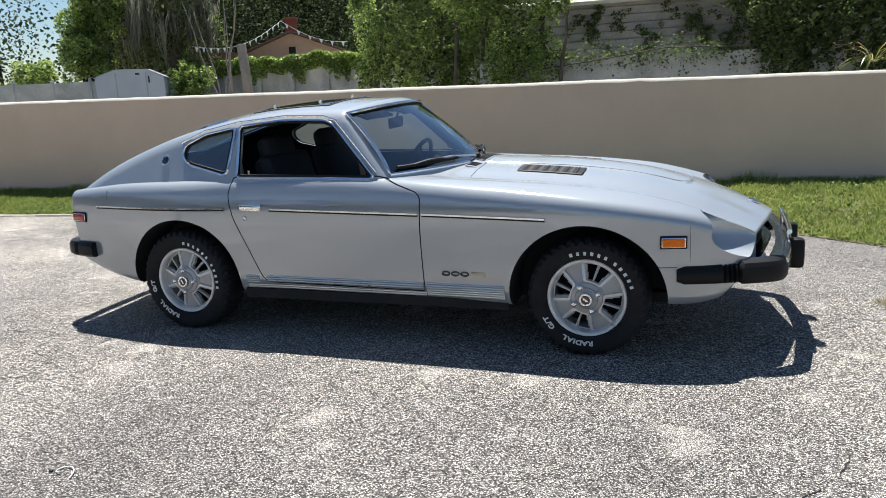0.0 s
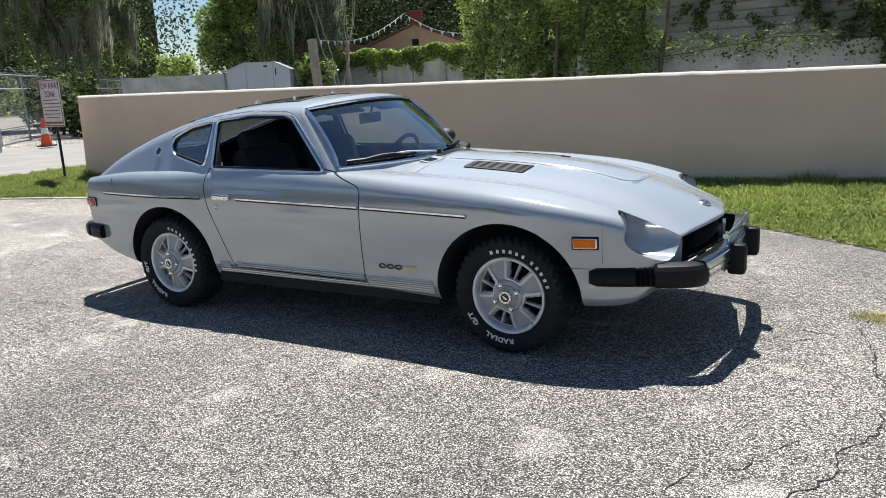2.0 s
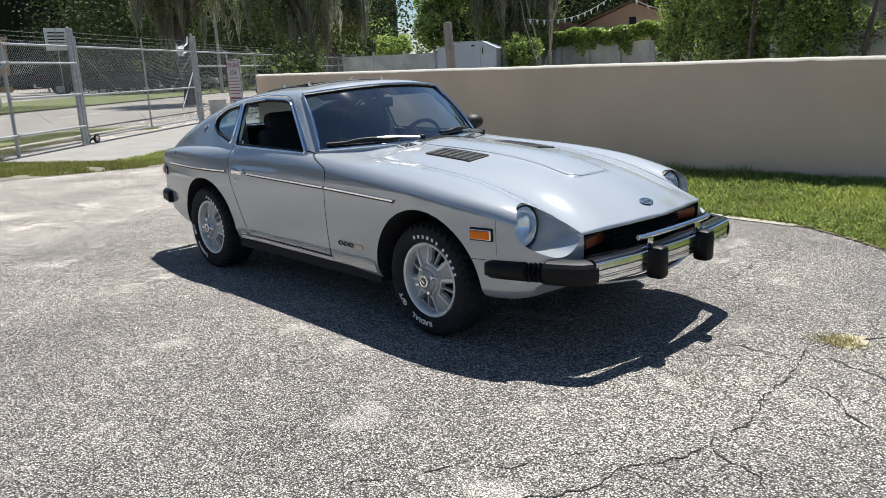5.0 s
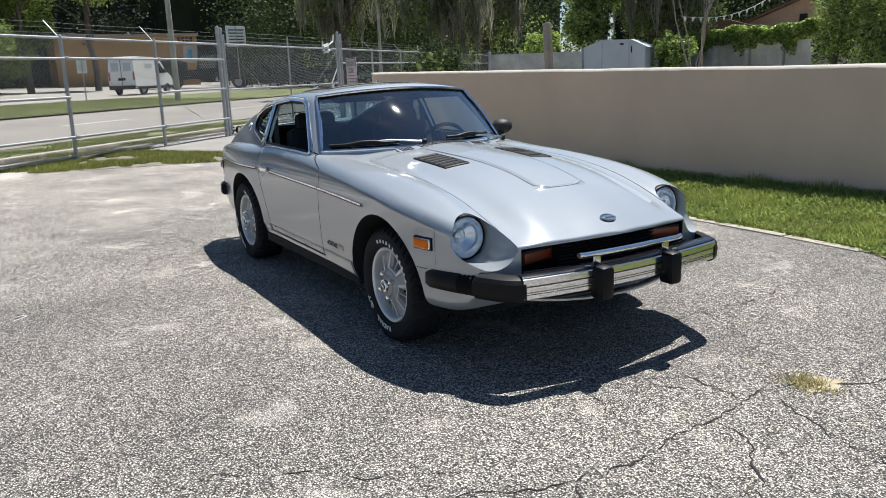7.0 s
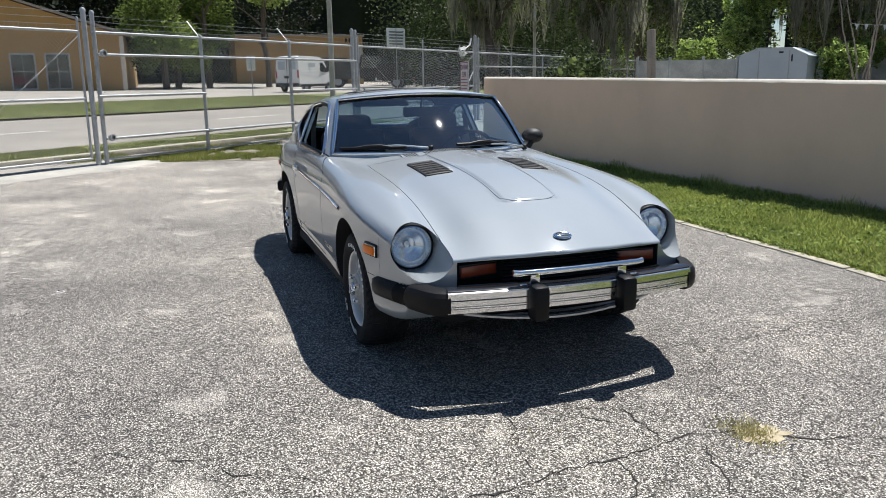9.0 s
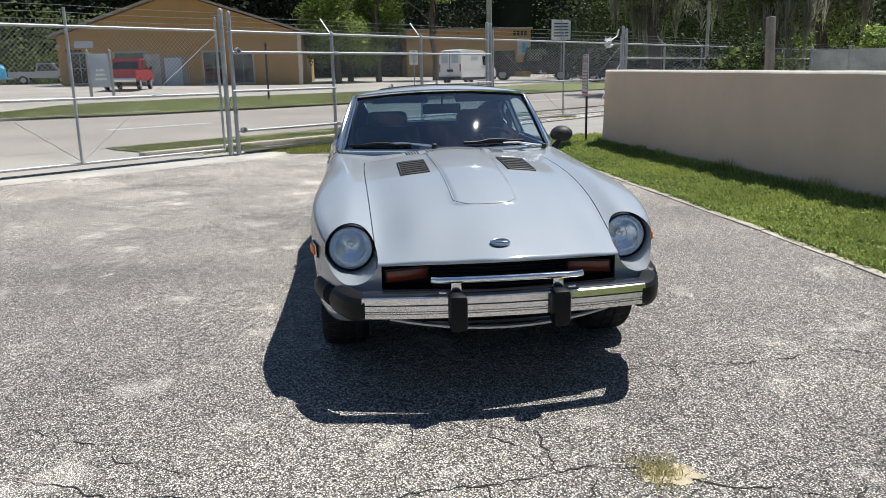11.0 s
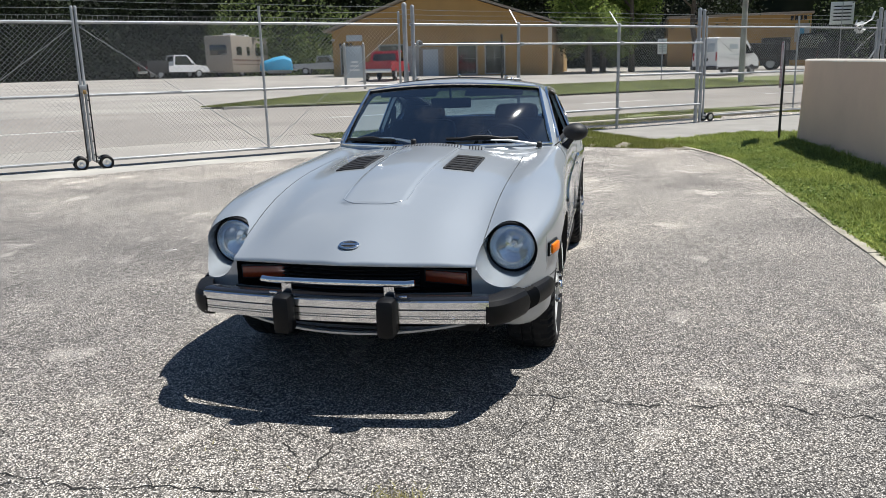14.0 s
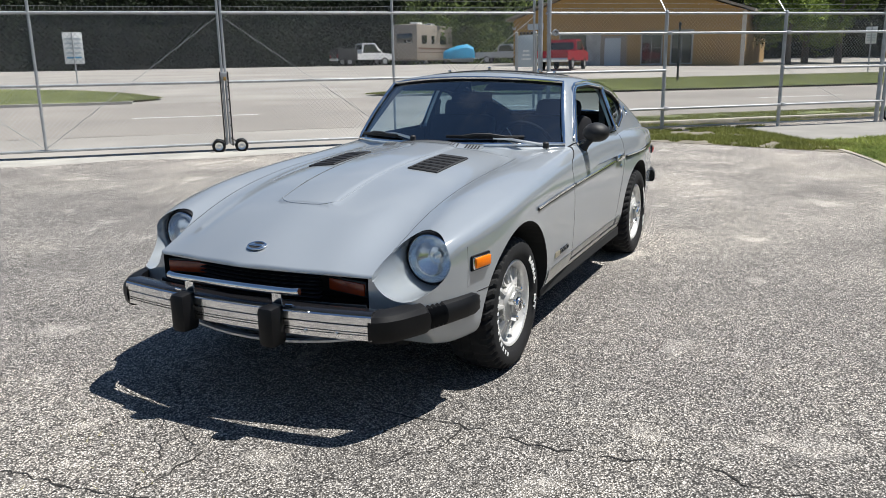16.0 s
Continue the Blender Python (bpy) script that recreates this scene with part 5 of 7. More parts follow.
part("dashboard", Geo().slab([[(x, y, 0.845 - 0.5 * max(0, 0.12 - x) ** 1.0 - 0.05 * y * y) for y in [-0.62 + 1.24 * j / 12 for j in range(13)]] for x in (0.0, 0.06, 0.12, 0.22, 0.34)], (0, 0, -0.22)), M_CABIN, car, "black padded dashboard")
for y in (0.24, 0.42):
    part("gauge", Geo().lathe([(0.055, 0.0), (0.055, 0.05), (0.048, 0.055), (0.046, 0.03), (0, 0.03)], Matrix.Translation((0.03, y, 0.80)) @ Matrix.Rotation(radians(-70), 4, "Y"), 20), M_CABIN, car)
wm = Matrix.Translation((-0.10, 0.33, 0.80)) @ Matrix.Rotation(radians(-66), 4, "Y")
steer = part("steering_wheel", Geo().tube([wm @ Vector((0.185 * math.cos(2 * math.pi * i / 36), 0.185 * math.sin(2 * math.pi * i / 36), 0)) for i in range(36)], 0.013, 8, True), M_CABIN, car, "black three-spoke steering wheel")
for a in (90, 210, 330):
    part("spoke", Geo().tube([wm @ Vector((0, 0, -0.03)), wm @ Vector((0.18 * math.cos(radians(a)), 0.18 * math.sin(radians(a)), 0))], 0.012, 6, flat=0.3), M_BRIGHT, steer)
part("steering_hub", Geo().lathe([(0.05, -0.05), (0.05, -0.02), (0.03, -0.01), (0, -0.008)], wm, 20), M_CABIN, steer)
part("column", Geo().tube([wm @ Vector((0, 0, -0.03)), (0.25, 0.33, 0.68)], 0.04, 10), M_CABIN, steer)
part("console", Geo().box((-0.30, 0, 0.44), (0.9, 0.18, 0.26), None, 0.03), M_CABIN, car, "black centre console")
part("mirror_stem", Geo().tube([(-0.075, 0.0, 1.215), (-0.07, 0, 1.165), (-0.085, 0, 1.13)], 0.007, 6), M_CABIN, car)
part("inner_mirror", Geo().box((-0.09, 0.0, 1.105), (0.022, 0.25, 0.062), Matrix.Rotation(radians(6), 4, "Z"), 0.010), M_CABIN, car, "black rear-view mirror")
part("cargo_floor", Geo().box((-1.35, 0, 0.70), (1.0, 1.2, 0.03)), M_CABIN, car)
part("axle", Geo().tube([(1.153, -0.62, 0.27), (1.153, 0.62, 0.27)], 0.035, 8), M_DARK, car)
part("rear_axle", Geo().tube([(-1.14, -0.62, 0.27), (-1.14, 0.62, 0.27)], 0.045, 8), M_DARK, car)
part("under_tray", Geo().box((0, 0, 0.225), (3.2, 0.92, 0.06), None, 0.02), M_DARK, car, "dark floor pan")

# ---- leaves and blades ----
RNG = np.random.default_rng(7)


def leaf_geo(cen, size, droop=0.0, slim=0.45):
    """One pointed four-cornered leaf at each centre."""
    n = len(cen)
    d = RNG.normal(size=(n, 3))
    d[:, 2] = d[:, 2] * 0.6 - droop
    d /= np.linalg.norm(d, axis=1, keepdims=True)
    e = RNG.normal(size=(n, 3))
    e -= (e * d).sum(1, keepdims=True) * d
    e /= np.linalg.norm(e, axis=1, keepdims=True)
    s = (np.broadcast_to(size, (n,)) * RNG.uniform(0.6, 1.3, n))[:, None]
    v = np.stack([cen - d * s * 0.5, cen + e * s * slim * 0.5, cen + d * s * 0.5, cen - e * s * slim * 0.5], 1).reshape(-1, 3)
    me = bpy.data.meshes.new("leaves")
    me.from_pydata(v.tolist(), [], [(4 * i, 4 * i + 1, 4 * i + 2, 4 * i + 3) for i in range(n)])
    return me


def crown_points(blobs, n, hollow=0.55):
    """Points in the outer part of several ellipsoids (centre, radii)."""
    vol = np.array([r[0] * r[1] * r[2] for c, r in blobs]) ** 0.75
    out = []
    for (c, r), k in zip(blobs, RNG.multinomial(n, vol / vol.sum())):
        d = RNG.normal(size=(k, 3))
        d /= np.linalg.norm(d, axis=1, keepdims=True)
        q = RNG.uniform(hollow ** 3, 1, (k, 1)) ** (1 / 3) * RNG.uniform(0.82, 1.12, (k, 1))
        out.append(np.array(c) + d * q * np.array(r))
    return np.concatenate(out)


def lumps(c, r, n, spread=0.75, size=(0.28, 0.5)):
    """Uneven smaller clumps filling one big ellipsoid."""
    out = []
    for _ in range(n):
        d = RNG.normal(size=3)
        d /= np.linalg.norm(d)
        q = RNG.uniform(0.2, 1) ** 0.5 * spread
        s = RNG.uniform(*size)
        out.append((tuple(np.array(c) + d * q * np.array(r)), tuple(np.array(r) * s * RNG.uniform(0.8, 1.2, 3))))
    return out


def limb_geo(foot, top, r0, r1, n=7, sway=0.25, seed=0):
    pts, rs = [], []
    for i in range(n + 1):
        t = i / n
        p = Vector(foot).lerp(Vector(top), t) + Vector((noise.noise((seed, t * 3, 0)), noise.noise((seed, t * 3, 5)), 0)) * sway * math.sin(math.pi * t)
        pts.append(p)
        rs.append(r0 + (r1 - r0) * t)
    return Geo().tube(pts, rs, 9)


def make_tree(name, label, foot, height, r0, crown, leaves, size, material, limbs=4, moss=0, seed=1, group="trees"):
    tree = thing(name, label, "tree", group, at=Matrix.Translation(foot))
    top = (0.3 * math.sin(seed), 0.3 * math.cos(seed), height * 0.75)
    trunk = part("trunk", limb_geo((0, 0, -0.1), top, r0, r0 * 0.35, sway=0.5, seed=seed), M_BARK, tree)
    g = Geo()
    for i in range(limbs):
        a = 2 * math.pi * i / limbs + seed
        z = height * (0.35 + 0.35 * i / limbs)
        h = limb_geo((0, 0, z), (crown[1][0] * 0.7 * math.cos(a), crown[1][1] * 0.7 * math.sin(a), z + height * 0.2), r0 * 0.4, r0 * 0.1, sway=0.6, seed=seed + i)
        part("limb", h, M_BARK, tree)
    part("crown", leaf_geo(crown_points(lumps(crown[0], crown[1], 16), leaves), size), material, tree)
    if moss:
        n = moss
        base = crown_points(lumps(crown[0], (crown[1][0], crown[1][1], crown[1][2] * 0.8), 10), n // 40)
        base = np.repeat(base, 40, 0)[:n] + RNG.normal(size=(len(base) * 40, 3))[:n] * (0.16, 0.16, 0.30)
        n = len(base)
        ln = RNG.uniform(0.5, 1.2, n) * np.repeat(RNG.uniform(0.5, 2.0, n // 40), 40)
        w = RNG.uniform(0.008, 0.028, n)
        v, f = [], []
        mid = np.repeat(base.reshape(-1, 40, 3).mean(1), 40, 0)
        for p, c, l, b in zip(base, mid, ln, w):
            a = RNG.uniform(0, math.pi)
            dx, dy, k = b * math.cos(a), b * math.sin(a), len(v)
            ways = [(p[0] + (c[0] - p[0]) * q + 0.05 * math.sin(9 * q + p[2] * 7), p[1] + (c[1] - p[1]) * q, p[2] - l * q) for q in (0, 0.3, 0.6, 0.85)]
            for (x0, y0, z0), q in zip(ways, (1.0, 0.9, 0.6, 0.35)):
                v += [(x0 - dx * q, y0 - dy * q, z0), (x0 + dx * q, y0 + dy * q, z0)]
            v.append((c[0], c[1], p[2] - l))
            f += [(k, k + 1, k + 3, k + 2), (k + 2, k + 3, k + 5, k + 4), (k + 4, k + 5, k + 7, k + 6), (k + 6, k + 7, k + 8)]
        me = bpy.data.meshes.new("moss")
        me.from_pydata(v, [], f)
        tagged(part("moss", me, M_MOSS, tree, "grey hanging moss"), "grey hanging moss", kind="stuff")
    return tree


def blades(name, pts, h, material, label, width=0.004, lean=0.5):
    n = len(pts)
    a = RNG.uniform(0, 2 * math.pi, n)
    b = RNG.uniform(0, 2 * math.pi, n)
    hh = h * RNG.uniform(0.5, 1.25, n)
    tip = np.stack([np.cos(b) * hh * lean * RNG.uniform(0.2, 1, n), np.sin(b) * hh * lean * RNG.uniform(0.2, 1, n), hh], 1)
    side = np.stack([np.cos(a), np.sin(a), np.zeros(n)], 1) * width * RNG.uniform(0.7, 1.5, (n, 1))
    v = np.stack([pts - side, pts + side, pts + tip], 1).reshape(-1, 3)
    me = bpy.data.meshes.new(name)
    me.from_pydata(v.tolist(), [], [(3 * i, 3 * i + 1, 3 * i + 2) for i in range(n)])
    return tagged(part(name, me, material), label, "grass", "", "stuff")


# grass on the lawn and by the fence
n = 150000
x = RNG.uniform(-9.6, 5.4, n)
k = KERB(x)
y = k + 0.02 + (3.73 + (x + 8.08) * 0.058 + 0.0 - k) * RNG.uniform(0, 1, n)
y = np.where(x < -8.15, k + (4.6 - k) * RNG.uniform(0, 1, n), y)
t = np.clip((y - k) / 1.6, 0, 1)
z = 0.008 + 0.13 * t * t * (3 - 2 * t)
clump = np.sin(x * 7.1 + 2 * np.sin(y * 5.3)) * np.sin(y * 8.7 + 1.7 * np.sin(x * 4.1)) * 0.6 + 0.4 * np.sin(x * 17.3 + y * 3) * np.sin(y * 19.1 - x * 5)
blades("lawn_grass", np.stack([x, y, z], 1), 0.022 + 0.042 * np.clip(clump + 0.45, 0, 1), M_GRASS, "short sunlit green lawn grass", 0.006, 1.3)

n = 30000
x = RNG.uniform(-8.6, 5.2, n)
k = KERB(x)
y = k - 0.01 + (3.66 + (x + 8.08) * 0.058 - k) * RNG.uniform(0, 1, n) ** 1.25
t = np.clip((y - k) / 1.6, 0, 1)
ok = np.sin(x * 3.3 + 2.1 * np.sin(y * 2.9)) + np.sin(y * 5.1 + 1.3 * np.sin(x * 2.2)) + RNG.normal(0, 0.5, n) > -0.1
z = 0.012 + 0.13 * t * t * (3 - 2 * t) + RNG.uniform(0.004, 0.042, n)
tagged(part("lawn_weed", leaf_geo(np.stack([x, y, z], 1)[ok], 0.026, 0.0, 0.85), M_CLOVER), "low broad-leaved weeds among the lawn grass", "weeds", "", "stuff")
# longer tufts against the wall and over the kerb
n = 5000
x = RNG.uniform(-8.0, 5.2, n)
blades("wall_grass", np.stack([x, 3.64 + (x + 8.08) * 0.058 - np.abs(RNG.normal(0, 0.05, n)), np.full(n, 0.13)], 1), 0.07 + 0.07 * np.clip(np.sin(x * 5.3) * np.sin(x * 2.1), 0, 1), M_GRASS, "longer grass at the foot of the wall", 0.005, 0.6)
x = RNG.uniform(-8.2, 1.5, n)
blades("kerb_grass", np.stack([x, KERB(x) + 0.055 + np.abs(RNG.normal(0, 0.02, n)), np.full(n, 0.02)], 1), 0.035 + 0.04 * np.clip(np.sin(x * 4.3) * np.sin(x * 1.7), 0, 1), M_GRASS, "grass leaning over the kerb", 0.005, 1.5)

# ---- fence, gates ----
TURN_F = Matrix.Rotation(math.atan2(ALONG.y, ALONG.x), 4, "Z")


def mesh_wires(s0, s1, z0, z1, pitch=0.062):
    """Chain link: two crossing families of straight thin wires in the fence's plane."""
    g = Geo()
    h, w = z1 - z0, s1 - s0
    for fam in (1, -1):
        c = -h if fam > 0 else 0.0
        while c < (w if fam > 0 else w + h):
            if fam > 0:
                a, b = max(0, c), min(w, c + h)
                p, q = (a, a - c), (b, b - c)
            else:
                a, b = max(0, c - h), min(w, c)
                p, q = (a, c - a), (b, c - b)
            if b - a > 0.01:
                P, Q = fence_at(s0 + p[0], 0.002 * fam, z0 + p[1]), fence_at(s0 + q[0], 0.002 * fam, z0 + q[1])
                g.tube([P, Q], 0.0026, 3, caps=False)
            c += pitch * 1.15
    for k in range(int(w / (pitch * 1.15))):
        p = fence_at(s0 + k * pitch * 1.15, 0.0, z1)
        g.tube([p, p + Vector((0.006 * (-1) ** k, 0.01, 0.045))], 0.0030, 3, caps=False)
    return g


def pipe(s0, z0, s1, z1, r, d=0.0):
    return Geo().tube([fence_at(s0, d, z0), fence_at(s1, d, z1)], r, 10)


def post(parent, s, top, r=0.03, d=0.0, foot=-0.05):
    ob = part("post", pipe(s, foot, s, top, r, d), M_GALV, parent)
    part("post_cap", Geo().lathe([(r * 1.1, -0.03), (r * 1.1, 0.0), (r * 0.7, r * 0.7), (0, r * 0.9)], Matrix.Translation(fence_at(s, d, top)), 12), M_GALV, ob)
    return ob


def arm(parent, s, z):
    part("wire_arm", Geo().tube([fence_at(s, 0.0, z), fence_at(s, 0.30, z + 0.32)], 0.016, 6, flat=0.5), M_GALV, parent, "slanted barbed-wire arm")


def barbed(parent, s0, s1, z, out=True):
    for i in range(3):
        d, zz = (0.08 + 0.09 * i, z + 0.09 + 0.095 * i) if out else (0, z + 0.10 + 0.10 * i)
        n = int((s1 - s0) / 0.4)
        g = Geo().tube([fence_at(s0 + (s1 - s0) * k / n, d, zz - 0.012 * math.sin(math.pi * (k % 6) / 6)) for k in range(n + 1)], 0.0035, 4)
        for k in range(int((s1 - s0) / 0.14)):
            p = fence_at(s0 + 0.14 * k, d, zz - 0.006)
            g.tube([p + Vector((0, 0.012, 0.016)), p - Vector((0, 0.012, 0.016))], 0.0025, 3, caps=False)
        part("barbed_wire", g, M_WIRE, parent)


def gate(s0, s1, mid, label, wheels_at, zb=0.13):
    gt = thing("gate", label, "gate", "chain-link gates")
    for s in (s0, s1):
        post(gt, s, 2.34, 0.021, foot=zb)
    part("stile", pipe(mid, zb, mid, 2.40, 0.022), M_GALV, gt)
    for z in (zb, 1.09, 2.13):
        part("rail", pipe(s0, z, s1, z, 0.022), M_GALV, gt)
    part("chain_mesh", mesh_wires(s0, s1, zb, 2.17), M_WIRE, gt, "diamond chain-link wire mesh")
    for a, b in ((s0, mid), (s1, mid)):
        part("brace_wire", Geo().tube([fence_at(a, -0.02, 2.08), fence_at(b, -0.02, zb + 0.03)], 0.005, 5), M_WIRE, gt)
    barbed(gt, s0, s1, 2.13, False)
    for w in wheels_at:
        hz = 0.10 if w < 5 else 0.13
        for d in (-0.10, 0.10):
            m = Matrix.Translation(fence_at(w, d, hz)) @ TURN_F @ Matrix.Rotation(radians(90), 4, "X")
            wh = part("wheel", Geo().lathe([(0.062, -0.02), (0.09, -0.026), (0.102, -0.016), (0.104, 0.0), (0.102, 0.016), (0.09, 0.026), (0.062, 0.02)], m, 28), M_RUBBER, gt, "small black gate wheel")
            part("disc", Geo().lathe([(0.064, 0.018), (0.05, 0.010), (0.02, 0.014), (0.016, 0.028), (0, 0.03)], m, 24), M_BRIGHT, wh)
            part("disc", Geo().lathe([(0.064, -0.018), (0.05, -0.010), (0.02, -0.014), (0, -0.03)], m, 24), M_BRIGHT, wh)
        part("axle", Geo().tube([fence_at(w, -0.11, hz), fence_at(w, 0.11, hz)], 0.012, 8), M_BLACKPOST, gt)
        near = s0 if abs(w - s0) < abs(w - s1) else s1
        part("axle_bracket", Geo().tube([fence_at(w, 0, hz), fence_at(near, 0, zb + 0.10)], 0.018, 6, flat=0.5), M_BLACKPOST, gt)
    return gt


g1 = gate(-5.315, -0.12, -2.62, "tall chain-link gate leaf on small wheels", (-5.15,))
part("drop_rod", pipe(-5.28, 0.1, -5.28, 1.25, 0.011, -0.05), M_BLACKPOST, g1)
part("latch", Geo().box(fence_at(-5.34, -0.03, 1.19), (0.14, 0.05, 0.10), TURN_F, 0.01), M_GALV, g1)
for z in (0.22, 0.42, 0.62, 0.82, 1.02):
    part("rod_clip", Geo().box(fence_at(-5.29, -0.04, z), (0.035, 0.03, 0.02), TURN_F, 0.006), M_BLACKPOST, g1)
part("padlock", Geo().box(fence_at(-5.33, -0.08, 1.14), (0.045, 0.025, 0.055), TURN_F, 0.008), M_OCHRE, g1, "small brass padlock")
g2 = gate(-10.56, -5.365, -8.0, "tall chain-link gate leaf on small wheels", (-5.50,))
part("drop_rod", pipe(-5.40, 0.1, -5.40, 1.25, 0.011, -0.05), M_BLACKPOST, g2)
g3 = gate(7.62, 14.0, 10.8, "low-hung chain-link gate across the drive", (7.75,), 0.16)
fence = thing("fence", "galvanised chain-link fence with barbed wire on top", "fence")
post(fence, 0.0, 2.47, 0.042)
post(fence, 0.16, 2.44, 0.036)
for s in (2.46, 5.02):
    p = post(fence, s, 2.16, 0.034)
    arm(fence, s, 2.12)
post(fence, 7.38, 2.50, 0.042)
post(fence, 7.52, 2.48, 0.036)
for z, a, b in ((2.13, 0.1, 7.45), (1.78, 0.16, 7.45), (1.12, 0.1, 2.46), (1.12, 5.02, 7.45), (0.43, 0.16, 7.45)):
    part("rail", pipe(a, z, b, z, 0.023, -0.05 if z < 2 else 0), M_GALV, fence)
for z in (1.78, 0.43):
    m = Matrix.Translation(fence_at(0.24, -0.09, z + 0.02)) @ TURN_F @ Matrix.Rotation(radians(90), 4, "X")
    part("roller", Geo().lathe([(0.03, -0.03), (0.055, -0.03), (0.06, 0), (0.055, 0.03), (0.03, 0.03)], m, 20), M_GALV, fence)
    for s in (2.46, 5.02):
        part("clamp", Geo().box(fence_at(s + 0.03, -0.05, z), (0.09, 0.07, 0.07), TURN_F, 0.01), M_GALV, fence)
part("chain_mesh", mesh_wires(0.1, 7.45, 0.06, 2.17), M_WIRE, fence, "diamond chain-link wire mesh")
part("bottom_rail", pipe(0.1, 0.09, 7.4, 0.09, 0.016), M_GALV, fence)
part("brace_wire", Geo().tube([fence_at(5.1, -0.02, 1.1), fence_at(7.3, -0.02, 0.1)], 0.005, 5), M_WIRE, fence)
barbed(fence, 0.0, 7.5, 2.13)
fence2 = thing("fence", "galvanised chain-link fence running on past the drive", "fence")
post(fence2, 14.12, 2.62, 0.045)
post(fence2, 14.34, 2.55, 0.045)
for s in range(17, 45, 3):
    post(fence2, s, 2.16, 0.03)
    arm(fence2, s, 2.12)
for z in (2.13, 1.70, 0.5):
    part("rail", pipe(14.1, z, 44, z, 0.024), M_GALV, fence2)
part("chain_mesh", mesh_wires(14.3, 44, 0.06, 2.17, 0.09), M_WIRE, fence2, "diamond chain-link wire mesh")
part("brace", pipe(14.2, 1.75, 12.9, 0.5, 0.02), M_GALV, fence2)
barbed(fence2, 14.2, 44, 2.13)
fence3 = thing("fence", "galvanised chain-link fence beyond the gates", "fence")
for s in range(-11, -40, -3):
    post(fence3, s, 2.16, 0.03)
for z in (2.13, 1.09, 0.12):
    part("rail", pipe(-38, z, -10.7, z, 0.023), M_GALV, fence3)
part("chain_mesh", mesh_wires(-38, -10.6, 0.06, 2.17, 0.08), M_WIRE, fence3, "diamond chain-link wire mesh")
barbed(fence3, -38, -10.6, 2.13, False)
rag = thing("rag", "torn white plastic rag caught on the barbed wire", "rag")
part("cloth", leaf_geo(np.array([fence_at(13.2, -0.03, 2.15) + Vector((0.10 * math.sin(i * 2.1), 0.08 * math.cos(i * 1.3), 0.12 * math.sin(i))) for i in range(14)]), 0.17, 0.4, 0.5), M_WHITE, rag)
part("strip", Geo().tube([fence_at(13.3, -0.03, 2.2), fence_at(13.7, -0.03, 2.35), fence_at(13.8, -0.03, 2.55)], 0.03, 5, flat=0.3), M_WHITE, rag)

# grass by the fence and the drive
def patch(name, poly, z, material, label, category="ground"):
    return structure(name, Geo().prism(poly, z - 0.05, z, "z"), material, label, category, 0)


patch("drive", [(-8.7, 2.35), (-9.1, 1.75), (-12.0, 0.35), (-13.2, 1.6), (-20.0, 8.6), (-15.5, 12.0), (-9.0, 5.2), (-8.6, 4.2)], 0.010, M_DRIVE, "worn concrete driveway to the gate")
EDGE = [(-9.35, -2.35), (-8.95, -1.0), (-8.6, 0.3), (-8.05, 2.1), (-8.6, 2.7), (-9.35, 1.75), (-11.9, 0.30), (-12.75, 0.9), (-9.55, -2.6)]
patch("grass_patch", EDGE, 0.006, M_DIRT, "patchy grass strip by the fence")


def inside(poly, x, y):
    c = np.zeros(len(x), bool)
    for (x0, y0), (x1, y1) in zip(poly, poly[1:] + poly[:1]):
        c ^= ((y0 > y) != (y1 > y)) & (x < (x1 - x0) * (y - y0) / ((y1 - y0) or 1e-9) + x0)
    return c


n = 80000
x, y = RNG.uniform(-13, -8.0, n), RNG.uniform(-3, 2.7, n)
ok = inside(EDGE, x, y) & (np.array([noise.noise(Vector((a * 1.2, b * 1.2, 0))) + 0.5 * noise.noise(Vector((a * 4, b * 4, 2))) for a, b in zip(x, y)]) > -0.14)
blades("verge_grass", np.stack([x[ok], y[ok], np.full(ok.sum(), 0.006)], 1), 0.06, M_ROUGHGRASS, "patchy green grass by the fence", 0.008, 1.2)
n = 26000
s, d = RNG.uniform(-0.7, 12, n), RNG.uniform(0.25, 3.2, n)
ok = np.array([noise.noise(Vector((a * 0.8, b * 1.2, 4))) for a, b in zip(s, d)]) + np.where(d < 1.3, -0.1, 0.25) > -0.05
P = np.array(A)[None] + s[:, None] * np.array(ALONG)[None] + d[:, None] * np.array(OUT)[None]
P[:, 2] = 0.05
blades("roadside_grass", P[ok], 0.045, M_ROUGHGRASS, "rough green grass along the road", 0.010)
n = 52000
s, u = np.r_[RNG.uniform(-0.5, 30, n), RNG.uniform(-40, -7.3, n // 2)], RNG.uniform(0, 1, n + n // 2)
d = np.where(s > -3, VERGE[0](s) + (VERGE[1](s) - VERGE[0](s)) * u, FARVERGE[0](s) + (FARVERGE[1](s) - FARVERGE[0](s)) * u)
P = np.array(A)[None] + s[:, None] * np.array(ALONG)[None] + d[:, None] * np.array(OUT)[None]
P[:, 2] = 0.0225 * (d - 3) + 0.10
blades("far_grass", P, 0.035, M_ROUGHGRASS, "mown grass across the road", 0.014)
g = Geo()
for s in range(-1, 13, 1):
    g.box(fence_at(s + 0.5, 1.25, 0.05), (1.0, 0.22, 0.10), TURN_F, 0.01)
structure("kerb_road", g, M_KERB, "pale worn concrete kerb", "kerb")

